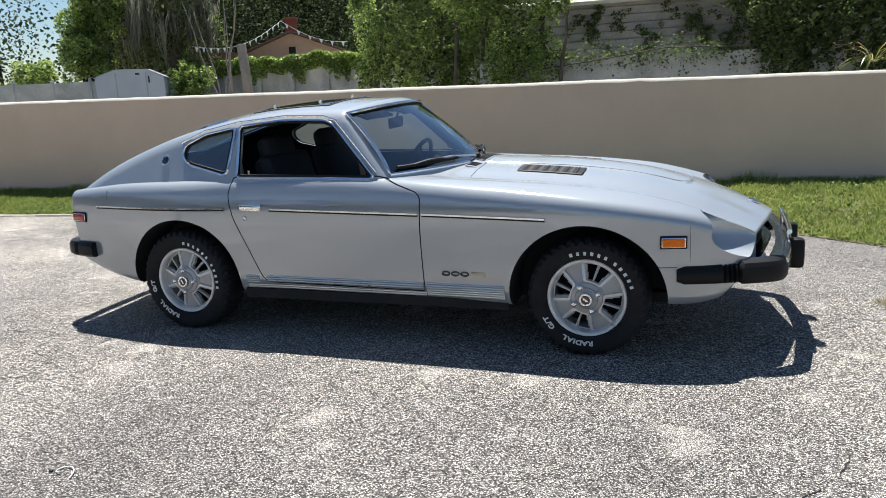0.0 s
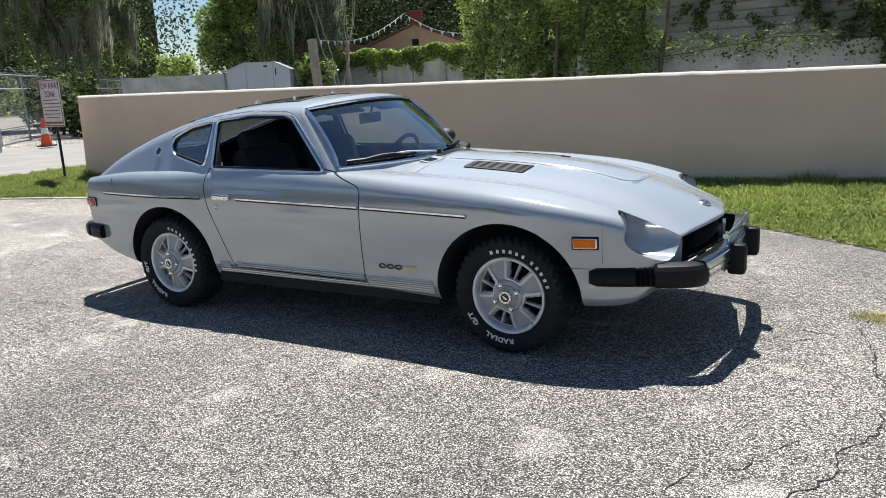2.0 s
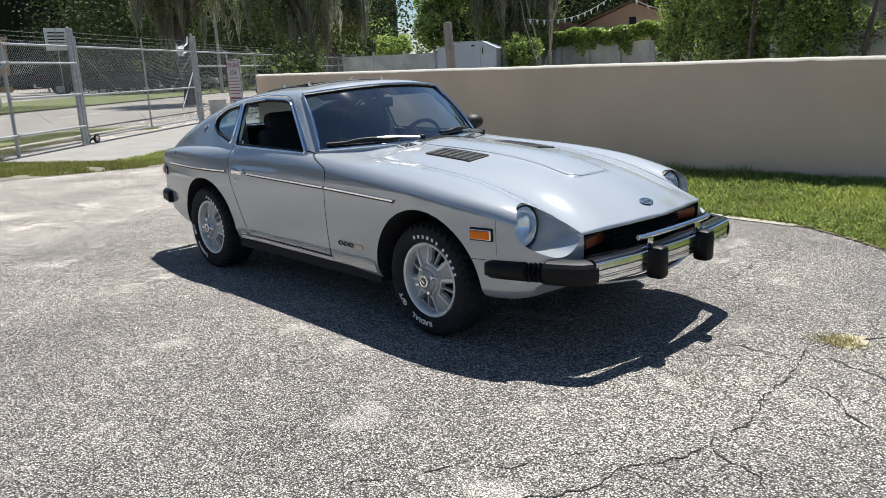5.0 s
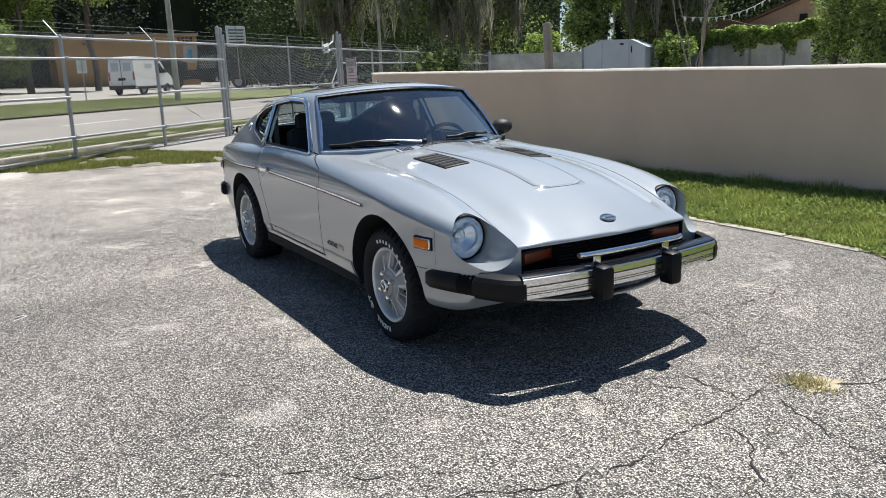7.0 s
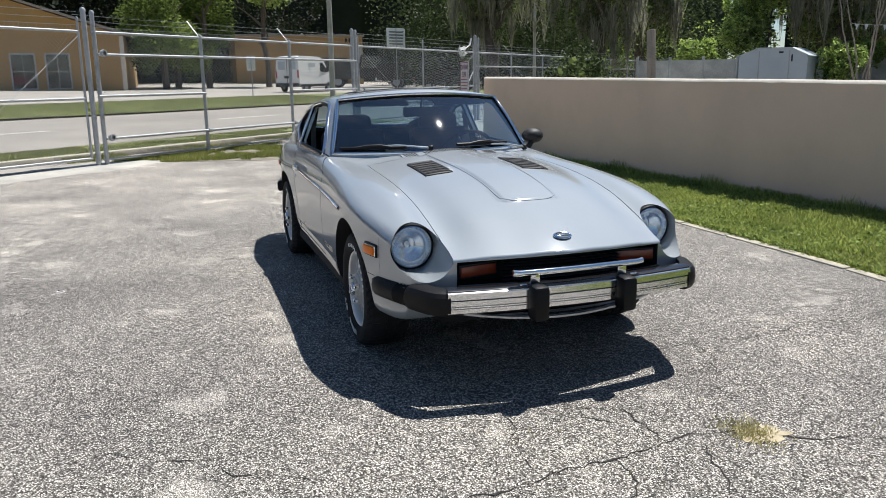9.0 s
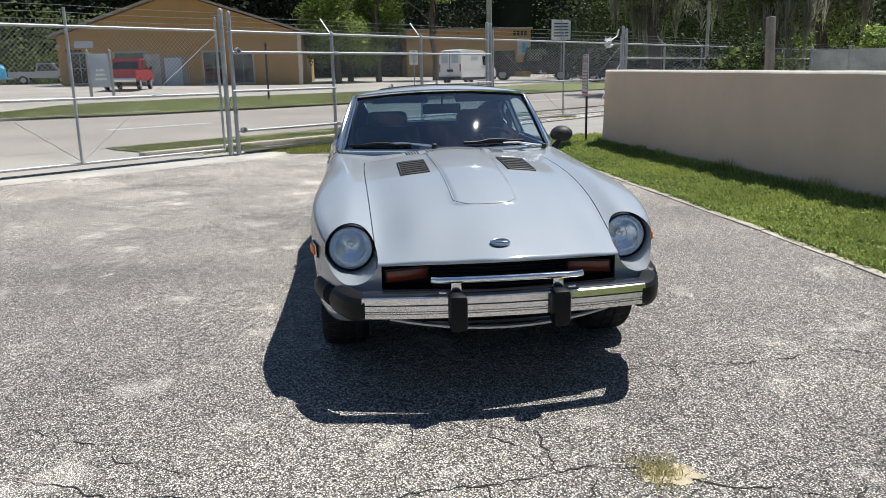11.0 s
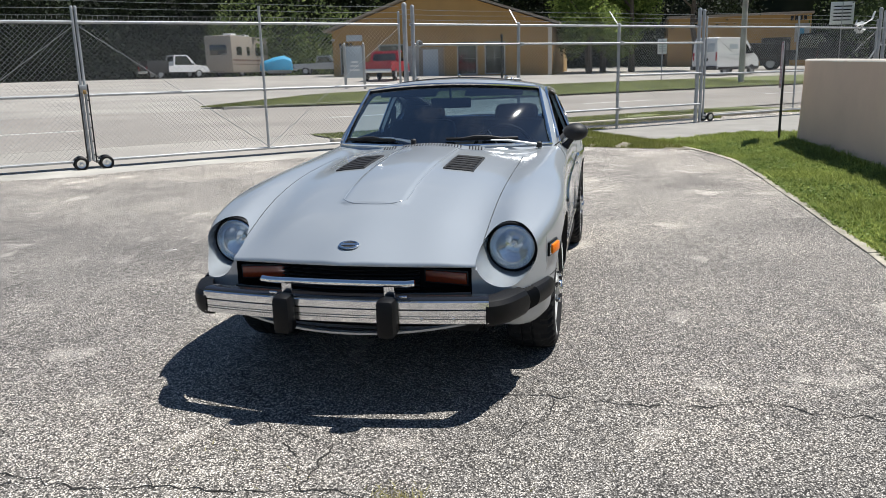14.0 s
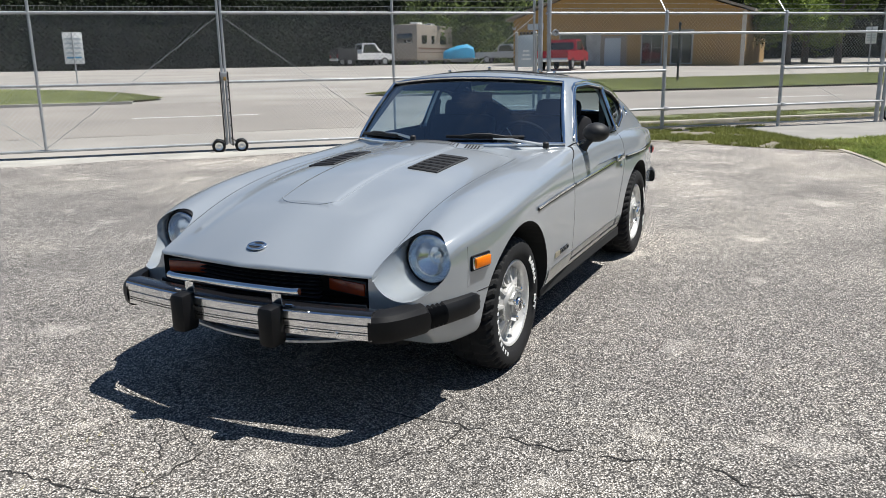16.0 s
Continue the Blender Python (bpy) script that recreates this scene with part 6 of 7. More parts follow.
# kerb of the lawn, in pieces
kerb = structure("kerb_lawn", Geo().box((-1.0, 3.2, -0.05), (0.1, 0.1, 0.05)), M_KERB, "low worn concrete kerb edging the lawn", "kerb")
xs = np.arange(-8.4, 5.0, 0.62)
for a, b in zip(xs[:-1], xs[1:]):
    p, q = Vector((a, float(KERB(a)), 0)), Vector((b, float(KERB(b)), 0))
    ang = math.atan2(q.y - p.y, q.x - p.x)
    if b < 1.6:
        part("kerb_stone", Geo().box((p + q) / 2 + Vector((0, 0.0, RNG.uniform(-0.026, -0.018))), ((q - p).length - 0.012, 0.09, 0.075), Matrix.Rotation(ang + RNG.uniform(-0.02, 0.02), 4, "Z"), 0.016), M_KERB, kerb)

# tow-away sign
sg = thing("warning_sign", "white and red tow-away sign on a thin black post", "sign")
M = Matrix.Translation((-8.32, 3.46, 0)) @ Matrix.Rotation(radians(-8), 4, "Z")
part("post", Geo().tube([M @ Vector((0, 0.02, 0)), M @ Vector((0, 0.02, 1.4))], 0.02, 6), M_BLACKPOST, sg)
plate = part("plate", Geo().box((0, 0, 0), (0.62, 0.012, 0.70), None, 0.004), M_SIGN, sg)
plate.matrix_basis = M @ pose(0, -0.01, 1.26)
for z in (0.335, -0.335):
    part("border", Geo().box((0, -0.008, z), (0.60, 0.003, 0.012)), M_SIGNRED, plate)
for xx in (0.295, -0.295):
    part("border", Geo().box((xx, -0.008, 0), (0.012, 0.003, 0.66)), M_SIGNRED, plate)


def words(text, size, x, z, y=-0.009, stretch=1.0):
    cu = bpy.data.curves.new("text", "FONT")
    cu.body, cu.size, cu.align_x, cu.extrude, cu.offset = text, size, "CENTER", 0.001, 0.0015
    ob = bpy.data.objects.new("t", cu)
    scene.collection.objects.link(ob)
    bpy.context.view_layer.update()
    me = bpy.data.meshes.new_from_object(ob.evaluated_get(bpy.context.evaluated_depsgraph_get()))
    bpy.data.objects.remove(ob)
    g = Geo().add([(x + v.co.x * stretch, y, z + v.co.y) for v in me.vertices], [tuple(p.vertices) for p in me.polygons])
    bpy.data.meshes.remove(me)
    return g


part("lettering", words("TOW AWAY", 0.13, 0, 0.21, stretch=0.84), M_SIGNRED, plate, "", 0, False)
part("lettering", words("ZONE", 0.12, 0, 0.095), M_SIGNRED, plate, "", 0, False)
for i, w in enumerate((0.46, 0.52, 0.50, 0.44, 0.52, 0.40)):
    part("text_bar", Geo().box((0, -0.008, 0.045 - 0.052 * i), (w, 0.002, 0.013)), M_SIGNRED, plate)
part("text_bar", Geo().box((0, -0.008, -0.292), (0.54, 0.002, 0.03)), M_SIGNRED, plate)

# litter bin and traffic cone by the drive
bin_ = thing("litter_bin", "ribbed grey metal litter bin by the gate", "bin", at=Matrix.Translation((-17.8, 7.95, 0.03)) @ Matrix.Scale(0.85, 4))
part("drum", Geo().lathe([(0.26, 0), (0.265, 0.02), (0.28, 0.3), (0.29, 0.32), (0.285, 0.34), (0.30, 0.72), (0.315, 0.74), (0.315, 0.78), (0.295, 0.78), (0.28, 0.1), (0, 0.08)], None, 28), M_GALV, bin_)
cone = thing("traffic_cone", "orange traffic cone with a pale band", "cone", at=Matrix.Translation((-17.5, 9.3, 0.05)))
part("base", Geo().box((0, 0, 0.02), (0.38, 0.38, 0.04), None, 0.01), M_BLACKPOST, cone)
part("body", Geo().lathe([(0.15, 0.04), (0.11, 0.28), (0.075, 0.5), (0.035, 0.75), (0.0, 0.76)], None, 20), M_ORANGE, cone)
part("band", Geo().lathe([(0.104, 0.34), (0.079, 0.50)], None, 20), M_WHITE, cone)

# leaning post behind the wall
lp = thing("wooden_post", "grey weathered leaning wooden post behind the wall", "post")
part("timber", Geo().box((0, 0, 0.9), (0.10, 0.08, 2.0), None, 0.012), M_WOOD, lp).matrix_basis = pose(-3.92, 4.32, 0.0, 0, -4, 0) @ Matrix.Translation((0.06, 0.05, 0))

# ---- beyond the wall ----
def wall_run(name, pts, h, thick, material, label):
    """A free-standing wall through plan points."""
    g = Geo()
    rows = []
    for i, p in enumerate(pts):
        a, b = Vector(pts[max(i - 1, 0)]), Vector(pts[min(i + 1, len(pts) - 1)])
        d = (b - a).normalized()
        n = Vector((-d.y, d.x)) * thick / 2
        rows.append([(p[0] - n.x, p[1] - n.y, -0.1), (p[0] - n.x, p[1] - n.y, h), (p[0] + n.x, p[1] + n.y, h), (p[0] + n.x, p[1] + n.y, -0.1)])
    g.grid(rows)
    g.f += [(0, 1, 2, 3), tuple(len(g.v) - 4 + i for i in range(4))]
    return structure(name, g, material, label, "wall", 20)


wall_run("wall_old", [(-20.9, 25.9), (-16, 25.2), (-12, 24.6), (-6.5, 24.0), (2, 23)], 2.0, 0.2, M_PALEWALL, "stained pale block wall half covered with ivy")
for i in range(9):
    x = -20.5 + 1.75 * i
    part("pilaster", Geo().box((x, 25.72 - 0.125 * (x + 20.9) - 0.05, 1.0), (0.25, 0.26, 2.1), None, 0.01), M_PALEWALL, bpy.data.objects["wall_old"])
wall_run("wall_side", [(-24.1, 17.3), (-22.6, 19.0), (-20.6, 21.6), (-20.9, 25.9)], 1.95, 0.15, M_PALEWALL, "pale grey board fence with posts")
for i in range(5):
    p = Vector((-24.1, 17.3, 1.0)).lerp(Vector((-20.8, 21.4, 1.0)), i / 4)
    part("pilaster", Geo().box(p + Vector((0.1, -0.1, 0.03)), (0.09, 0.09, 2.12), None, 0.01), M_PALEWALL, bpy.data.objects["wall_side"])
# ivy along the wall's top
n = 26000
x = RNG.uniform(-21, -7, n)
y = 25.75 - 0.125 * (x + 20.9) + RNG.uniform(-0.45, 0.2, n)
hang = np.array([0.35 + 0.5 * noise.noise(Vector((a * 0.9, 0, 0))) + 0.5 * noise.noise(Vector((a * 3.1, 7, 0))) for a in x])
z = 2.62 + 0.07 * np.sin(x * 1.7) + 0.05 * np.sin(x * 4.9) - RNG.uniform(0, 1, n) ** 1.3 * (0.62 + np.maximum(hang - 0.35, 0) * 2.0)
ivy = thing("ivy", "dense green ivy hanging over the old wall", "ivy")
part("leaves", leaf_geo(np.stack([x, y, z], 1), 0.12, 0.3, 0.8), M_LEAF, ivy)

shed = thing("shed", "pale grey metal garden shed with a shallow gable roof", "shed", at=pose(-20.2, 21.15, 0, 0, 0, 33))
part("wall", Geo().prism([(-1.25, 0), (1.25, 0), (1.25, 1.98), (0.66, 2.28), (-0.52, 2.30), (-1.25, 2.03)], -0.9, 0.9), M_SHED, shed)
part("roof", Geo().prism([(-1.29, 2.025), (-0.52, 2.304), (0.66, 2.284), (1.33, 1.965), (1.33, 1.995), (0.68, 2.315), (-0.53, 2.335), (-1.29, 2.05)], -0.95, 0.95), M_SHED, shed)
for x in (-0.50, 0.60):
    part("seam", Geo().box((x, -0.905, 1.1), (0.035, 0.02, 2.2)), M_SIDING, shed)
part("vent", Geo().box((0.70, -0.91, 1.92), (0.05, 0.02, 0.26), None, 0.004), M_DARK, shed)
part("mark_bar", Geo().box((0.30, -0.91, 2.14), (0.16, 0.012, 0.07)), M_BLACKPOST, shed)

house = thing("house", "peach house with a low gable and red brick chimney", "house", at=pose(-18.8, 31.3, 0, 0, 0, 29))
part("wall", Geo().prism([(-4.2, -0.1), (4.2, -0.1), (4.2, 2.35), (0, 4.0), (-4.2, 2.35)], 0, 7), M_PEACH, house)
for s in (1, -1):
    part("roof", Geo().add([(0, -0.4, 4.12), (s * 4.7, -0.4, 2.28), (s * 4.7, 7.4, 2.28), (0, 7.4, 4.12), (0, -0.4, 4.02), (s * 4.7, -0.4, 2.18), (s * 4.7, 7.4, 2.18), (0, 7.4, 4.02)], [(0, 1, 2, 3), (4, 5, 6, 7), (0, 1, 5, 4), (1, 2, 6, 5), (2, 3, 7, 6), (0, 3, 7, 4)]), M_ROOF, house)
part("porch_roof", Geo().add([(-3.2, -2.2, 3.25), (-6.4, -2.2, 2.2), (-6.4, 0, 2.2), (-3.2, 0, 3.25), (0.2, -2.2, 2.2), (0.2, 0, 2.2)], [(0, 1, 2, 3), (0, 4, 5, 3), (0, 1, 4)]), M_ROOF, house)
part("vent", Geo().box((0, -0.02, 3.15), (0.34, 0.06, 0.34), None, 0.01), M_DARK, house)
ch = part("chimney", Geo().box((0.0, 2.5, 4.1), (0.62, 0.62, 1.5), None, 0.01), M_BRICK, house, "red brick chimney")
part("chimney_cap", Geo().box((0.0, 2.5, 4.86), (0.74, 0.74, 0.12), None, 0.01), M_BRICK, ch)

# string of white pennants
P0, P1, P2 = Vector((-18.6, 23.0, 3.15)), Vector((-17.6, 28.4, 4.35)), Vector((-15.0, 30.0, 3.3))
bunting = thing("bunting", "string of small white pennants between the trees", "bunting")
pts = [P0.lerp(P1, i / 14) - Vector((0, 0, 0.5 * math.sin(math.pi * i / 14))) for i in range(15)]
pts += [P1.lerp(P2, i / 6) - Vector((0, 0, 0.3 * math.sin(math.pi * i / 6))) for i in range(1, 7)]
part("cord", Geo().tube(pts, 0.012, 4), M_WHITE, bunting)
for a, b in zip(pts[:-1], pts[1:]):
    m = (a + b) / 2
    d = (b - a).normalized() * 0.085
    part("pennant", Geo().add([m - d, m + d, m - Vector((0, 0, 0.22))], [(0, 1, 2)]), M_WHITE, bunting)

# weathered shed of horizontal boards, and the low wall before it
barn = thing("board_building", "weathered white building of horizontal siding overgrown with vines", "building", at=pose(-3.2, 15.2, 0, 0, 0, 3))
part("wall", Geo().box((5.0, 1.5, 1.45), (10, 3, 2.95)), M_SIDING, barn)
for i in range(15):
    part("board", Geo().box((5.0, -0.02, 0.45 + 0.19 * i), (10.05, 0.05, 0.165), Matrix.Rotation(radians(9), 4, "X")), M_SIDING, barn)
part("roof", Geo().add([(-0.3, -0.5, 2.95), (10.4, -0.5, 2.95), (10.4, 3.2, 3.9), (-0.3, 3.2, 3.9), (-0.3, -0.5, 2.87), (10.4, -0.5, 2.87), (10.4, 3.2, 3.8), (-0.3, 3.2, 3.8)], [(0, 1, 2, 3), (4, 5, 6, 7), (0, 1, 5, 4), (1, 2, 6, 5), (2, 3, 7, 6), (3, 0, 4, 7)]), M_CAP, barn)
wall_run("wall_low", [(-3.5, 13.2), (0, 13.5), (3.0, 13.7), (8, 14)], 1.62, 0.2, M_PALEWALL, "low pale wall with creeping vines")
n = 5200
t = RNG.uniform(0, 1, n)
x = -3 + 9 * t
z = 1.62 + 0.25 * np.sin(x * 2.0) * RNG.uniform(-1, 1, n) + RNG.normal(0, 0.13, n)
y = 13.25 + 0.065 * (x + 3) - 0.1 + RNG.normal(0, 0.10, n)
vines = thing("vines", "tangled green vines on the low wall and boards", "vines")
part("leaves", leaf_geo(np.stack([x, y, z], 1)[: n // 2 + 800], 0.07, 0.2, 0.7), M_DARKLEAF, vines)
c = []
for i in range(34):
    cx, cz = 6 - 9 * RNG.uniform(0, 1) ** 0.7, RNG.uniform(1.7, 3.1)
    for k in range(5):
        # trailing runs of leaves that thin out downwards
        cx, cz = cx + RNG.normal(0, 0.16), cz - RNG.uniform(0.03, 0.16)
        c.append(((cx, 15.1 + 0.05 * cx, cz), (RNG.uniform(0.05, 0.2), 0.08, RNG.uniform(0.04, 0.14))))
part("leaves", leaf_geo(crown_points(c, 5200, 0.1), 0.07, 0.2, 0.7), M_DARKLEAF, vines)
part("stem", Geo().tube([(-3, 13.0, 1.35), (-1, 13.1, 1.55), (0.6, 13.2, 1.75), (2.4, 13.4, 1.70)], 0.014, 5), M_BARK, vines)

# bushes and trees behind the wall
def make_bush(label, blobs, leaves, size, material, seed):
    b = thing("bush", label, "bush", "bushes behind the wall")
    lo = [(c, r) for big in blobs for c, r in lumps(big[0], big[1], 24, 0.85, (0.16, 0.36))]
    part("foliage", leaf_geo(crown_points(lo, leaves, 0.72), size, 0.2, 0.55), material, b)
    # inner leaves in the dark leaf colour, standing in for the bush's inner shade
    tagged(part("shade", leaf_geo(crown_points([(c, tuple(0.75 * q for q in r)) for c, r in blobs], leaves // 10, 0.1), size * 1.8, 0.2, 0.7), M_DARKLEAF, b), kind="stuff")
    for i, (c, r) in enumerate(blobs):
        part("stem", limb_geo((c[0], c[1], 0), (c[0] + 0.3, c[1], c[2]), 0.07, 0.02, sway=0.4, seed=seed + i), M_BARK, b)
    return b


make_bush("large sunlit green shrub spilling over the wall", [((-6.9, 16.4, 2.5), (1.3, 1.1, 2.3)), ((-5.0, 15.2, 2.4), (1.7, 1.1, 2.5)), ((-2.9, 13.2, 2.2), (1.4, 0.9, 2.0)), ((-5.6, 16.2, 4.5), (2.0, 1.3, 1.8)), ((-3.6, 13.6, 3.9), (1.6, 1.1, 1.5)), ((-8.1, 16.9, 3.7), (0.5, 0.5, 0.8)), ((-7.6, 16.5, 5.6), (0.6, 0.6, 0.7)), ((-1.7, 13.0, 2.9), (0.45, 0.4, 0.6)), ((-2.0, 13.3, 4.8), (0.5, 0.5, 0.7)), ((-4.5, 14.2, 5.3), (0.9, 0.7, 0.7)), ((-7.9, 16.5, 1.6), (0.5, 0.5, 0.6))], 88000, 0.072, M_LEAF, 3)
make_bush("bright green young tree by the shed", [((-23.0, 21.9, 3.2), (1.5, 1.4, 1.6)), ((-22.5, 22.5, 5.2), (1.6, 1.4, 1.9)), ((-24.6, 20.6, 2.3), (1.1, 1.1, 0.7))], 16000, 0.13, M_LEAF, 9)
make_bush("green shrub beside the shed", [((-18.6, 22.6, 1.6), (1.0, 0.8, 1.1))], 5000, 0.10, M_LEAF, 12)
make_bush("dark overgrown shrubs beside the board building", [((3.2, 13.6, 2.4), (1.3, 1.0, 2.0)), ((4.9, 13.4, 2.6), (1.5, 1.0, 2.3)), ((6.8, 13.0, 2.6), (1.6, 1.0, 2.4)), ((2.2, 14.2, 3.2), (1.2, 0.8, 1.2))], 42000, 0.09, M_DARKLEAF, 15)
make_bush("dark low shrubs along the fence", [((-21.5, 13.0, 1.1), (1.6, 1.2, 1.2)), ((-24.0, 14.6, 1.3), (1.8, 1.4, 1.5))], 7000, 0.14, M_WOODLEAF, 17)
palm = thing("palmetto", "yellow-green palmetto fronds behind the wall", "palm")
for i in range(22):
    a = radians(360 * i / 22 + 9 * math.sin(i * 2.7))
    pts = [Vector((4.1, 10.6, 1.25)) + Vector((math.cos(a) * 0.7 * t, math.sin(a) * 0.5 * t, (0.62 + 0.3 * math.sin(i * 1.9)) * t - 0.62 * t * t)) for t in (0, 0.3, 0.6, 0.8, 1.0)]
    part("frond", Geo().tube(pts, [0.006, 0.012, 0.017, 0.012, 0.002], 4, flat=0.15), M_DRY if i % 3 else M_LEAF, palm)

for i, (x, y, h, lab) in enumerate(((-21.6, 25.6, 9, "tall dark tree hung with grey moss"), (-30, 19.0, 10, "tall dark tree hung with grey moss"), (-26.0, 29, 10, "tall dark tree hung with grey moss"), (-35.0, 24.5, 11, "tall dark tree hung with grey moss"), (-34.5, 15.0, 11, "tall dark tree hung with grey moss"))):
    make_tree("tree", lab, (x, y, 0), h, 0.38, ((0, 0, h * 0.62), (3.0, 3.0, h * 0.40)), 15000, 0.19, M_DARKLEAF, 5, 3600, 3.1 * i + 1, "mossy trees")
bare = thing("bare_shrub", "thin bare pale-stemmed shrub behind the wall", "shrub")
for i in range(6):
    a = i * 1.1
    part("stem", limb_geo((-15.4 + 0.06 * i, 20.2, 0), (-15.4 + 1.3 * math.sin(a * 2.3), 20.2 + 0.6 * math.cos(a), 4.6 + 0.3 * math.sin(i)), 0.035, 0.012, sway=0.3, seed=i), M_WOOD, bare)

# ---- beyond the road ----
def at_z(x, y):
    return rise((Vector((x, y, 0)) - A).dot(OUT)) + 0.03


def window(parent, x, z, w, h, bars=2):
    win = part("window", Geo().box((x, -0.03, z), (w, 0.08, h)), M_SIDING, parent, "pale-framed barred window")
    part("pane", Geo().box((x, -0.075, z), (w - 0.22, 0.02, h - 0.22)), M_DARKGLASS, win)
    for i in range(1, bars + 1):
        part("bar", Geo().box((x - w / 2 + w * i / (bars + 1), -0.09, z), (0.04, 0.02, h - 0.2)), M_SIDING, win)
    part("bar", Geo().box((x, -0.092, z), (w - 0.2, 0.02, 0.04)), M_SIDING, win)


office = thing("office_building", "ochre gabled office building with white-framed windows", "building", at=pose(-59.7, -22.9, at_z(-59.6, -13) - 0.25, 0, 0, 88.8))
# local x runs along the front and y goes inwards
part("wall", Geo().prism([(0, -0.2), (18.6, -0.2), (18.6, 4.1), (9.2, 7.2), (0, 4.1)], 0, 14), M_OCHRE, office)
for a, b in (((9.2, 7.25), (-0.6, 4.0)), ((9.2, 7.25), (19.2, 4.0))):
    part("roof", Geo().add([(a[0], -0.5, a[1]), (b[0], -0.5, b[1]), (b[0], 14.5, b[1]), (a[0], 14.5, a[1]), (a[0], -0.5, a[1] + 0.18), (b[0], -0.5, b[1] + 0.18), (b[0], 14.5, b[1] + 0.18), (a[0], 14.5, a[1] + 0.18)], [(0, 1, 2, 3), (4, 5, 6, 7), (0, 1, 5, 4), (1, 2, 6, 5), (2, 3, 7, 6), (3, 0, 4, 7)]), M_WOOD, office)
for x, w, h, z in ((14.0, 1.7, 2.6, 1.55), (11.7, 1.7, 2.6, 1.55), (5.4, 2.6, 2.3, 1.75), (1.6, 1.9, 2.4, 1.7)):
    window(office, x, z, w, h, 1)
dr = part("door", Geo().box((8.6, -0.04, 1.2), (1.3, 0.1, 2.35)), M_SHED, office, "pale grey door")
part("frame", Geo().box((8.6, -0.02, 1.25), (2.3, 0.08, 2.6)), M_WOOD, office)
part("side_panel", Geo().box((7.0, -0.05, 1.35), (1.2, 0.1, 2.7)), M_SIDING, office)
part("nameplate", Geo().box((2.0, -0.05, 3.5), (1.4, 0.06, 0.5)), M_SHED, office)
for i in range(4):
    part("number_bar", Geo().box((0.7 + 0.32 * i, -0.04, 2.95), (0.2, 0.04, 0.32)), M_BLACKPOST, office)
part("lamp", Geo().box((0.1, -0.12, 3.4), (0.25, 0.25, 0.2), None, 0.03), M_SIDING, office)
part("corner_board", Geo().box((18.45, -0.03, 2.0), (0.3, 0.08, 4.1)), M_CAP, office)

depot = thing("depot_building", "long low ochre building behind the trees", "building", at=pose(-90, 6.3, at_z(-90, 10) - 0.6, 0, 0, 89))
part("wall", Geo().box((7.5, 6, 2.8), (15, 12, 6.4)), M_OCHRE, depot)
part("parapet", Geo().box((7.5, 6, 6.05), (15.4, 12.4, 0.25), None, 0.02), M_WOOD, depot)
part("shutter", Geo().box((11.5, -0.05, 1.9), (3.0, 0.1, 3.2)), M_BLACKPOST, depot)
part("poster", Geo().box((14.1, -0.06, 3.9), (1.5, 0.06, 2.0)), M_SIDING, depot)
part("poster_figure", Geo().box((14.1, -0.10, 3.8), (0.45, 0.03, 1.2)), M_BLUETARP, depot)
for i in range(4):
    part("number_bar", Geo().box((13.0 + 0.45 * i, -0.04, 5.5), (0.3, 0.04, 0.5)), M_BLACKPOST, depot)


def wheels_for(parent, xs, w, r):
    for x in xs:
        for s in (1, -1):
            m = Matrix.Translation((x, s * w / 2, r)) @ Matrix.Rotation(radians(-90 * s), 4, "X")
            wh = part("wheel", Geo().lathe([(r * 0.6, -0.05), (r, -0.12), (r, 0.02), (r * 0.92, 0.05), (r * 0.62, 0.05)], m, 24), M_TYRE, parent)
            part("hubcap", Geo().lathe([(r * 0.63, 0.045), (r * 0.3, 0.03), (0, 0.05)], m, 20), M_GALV, wh)


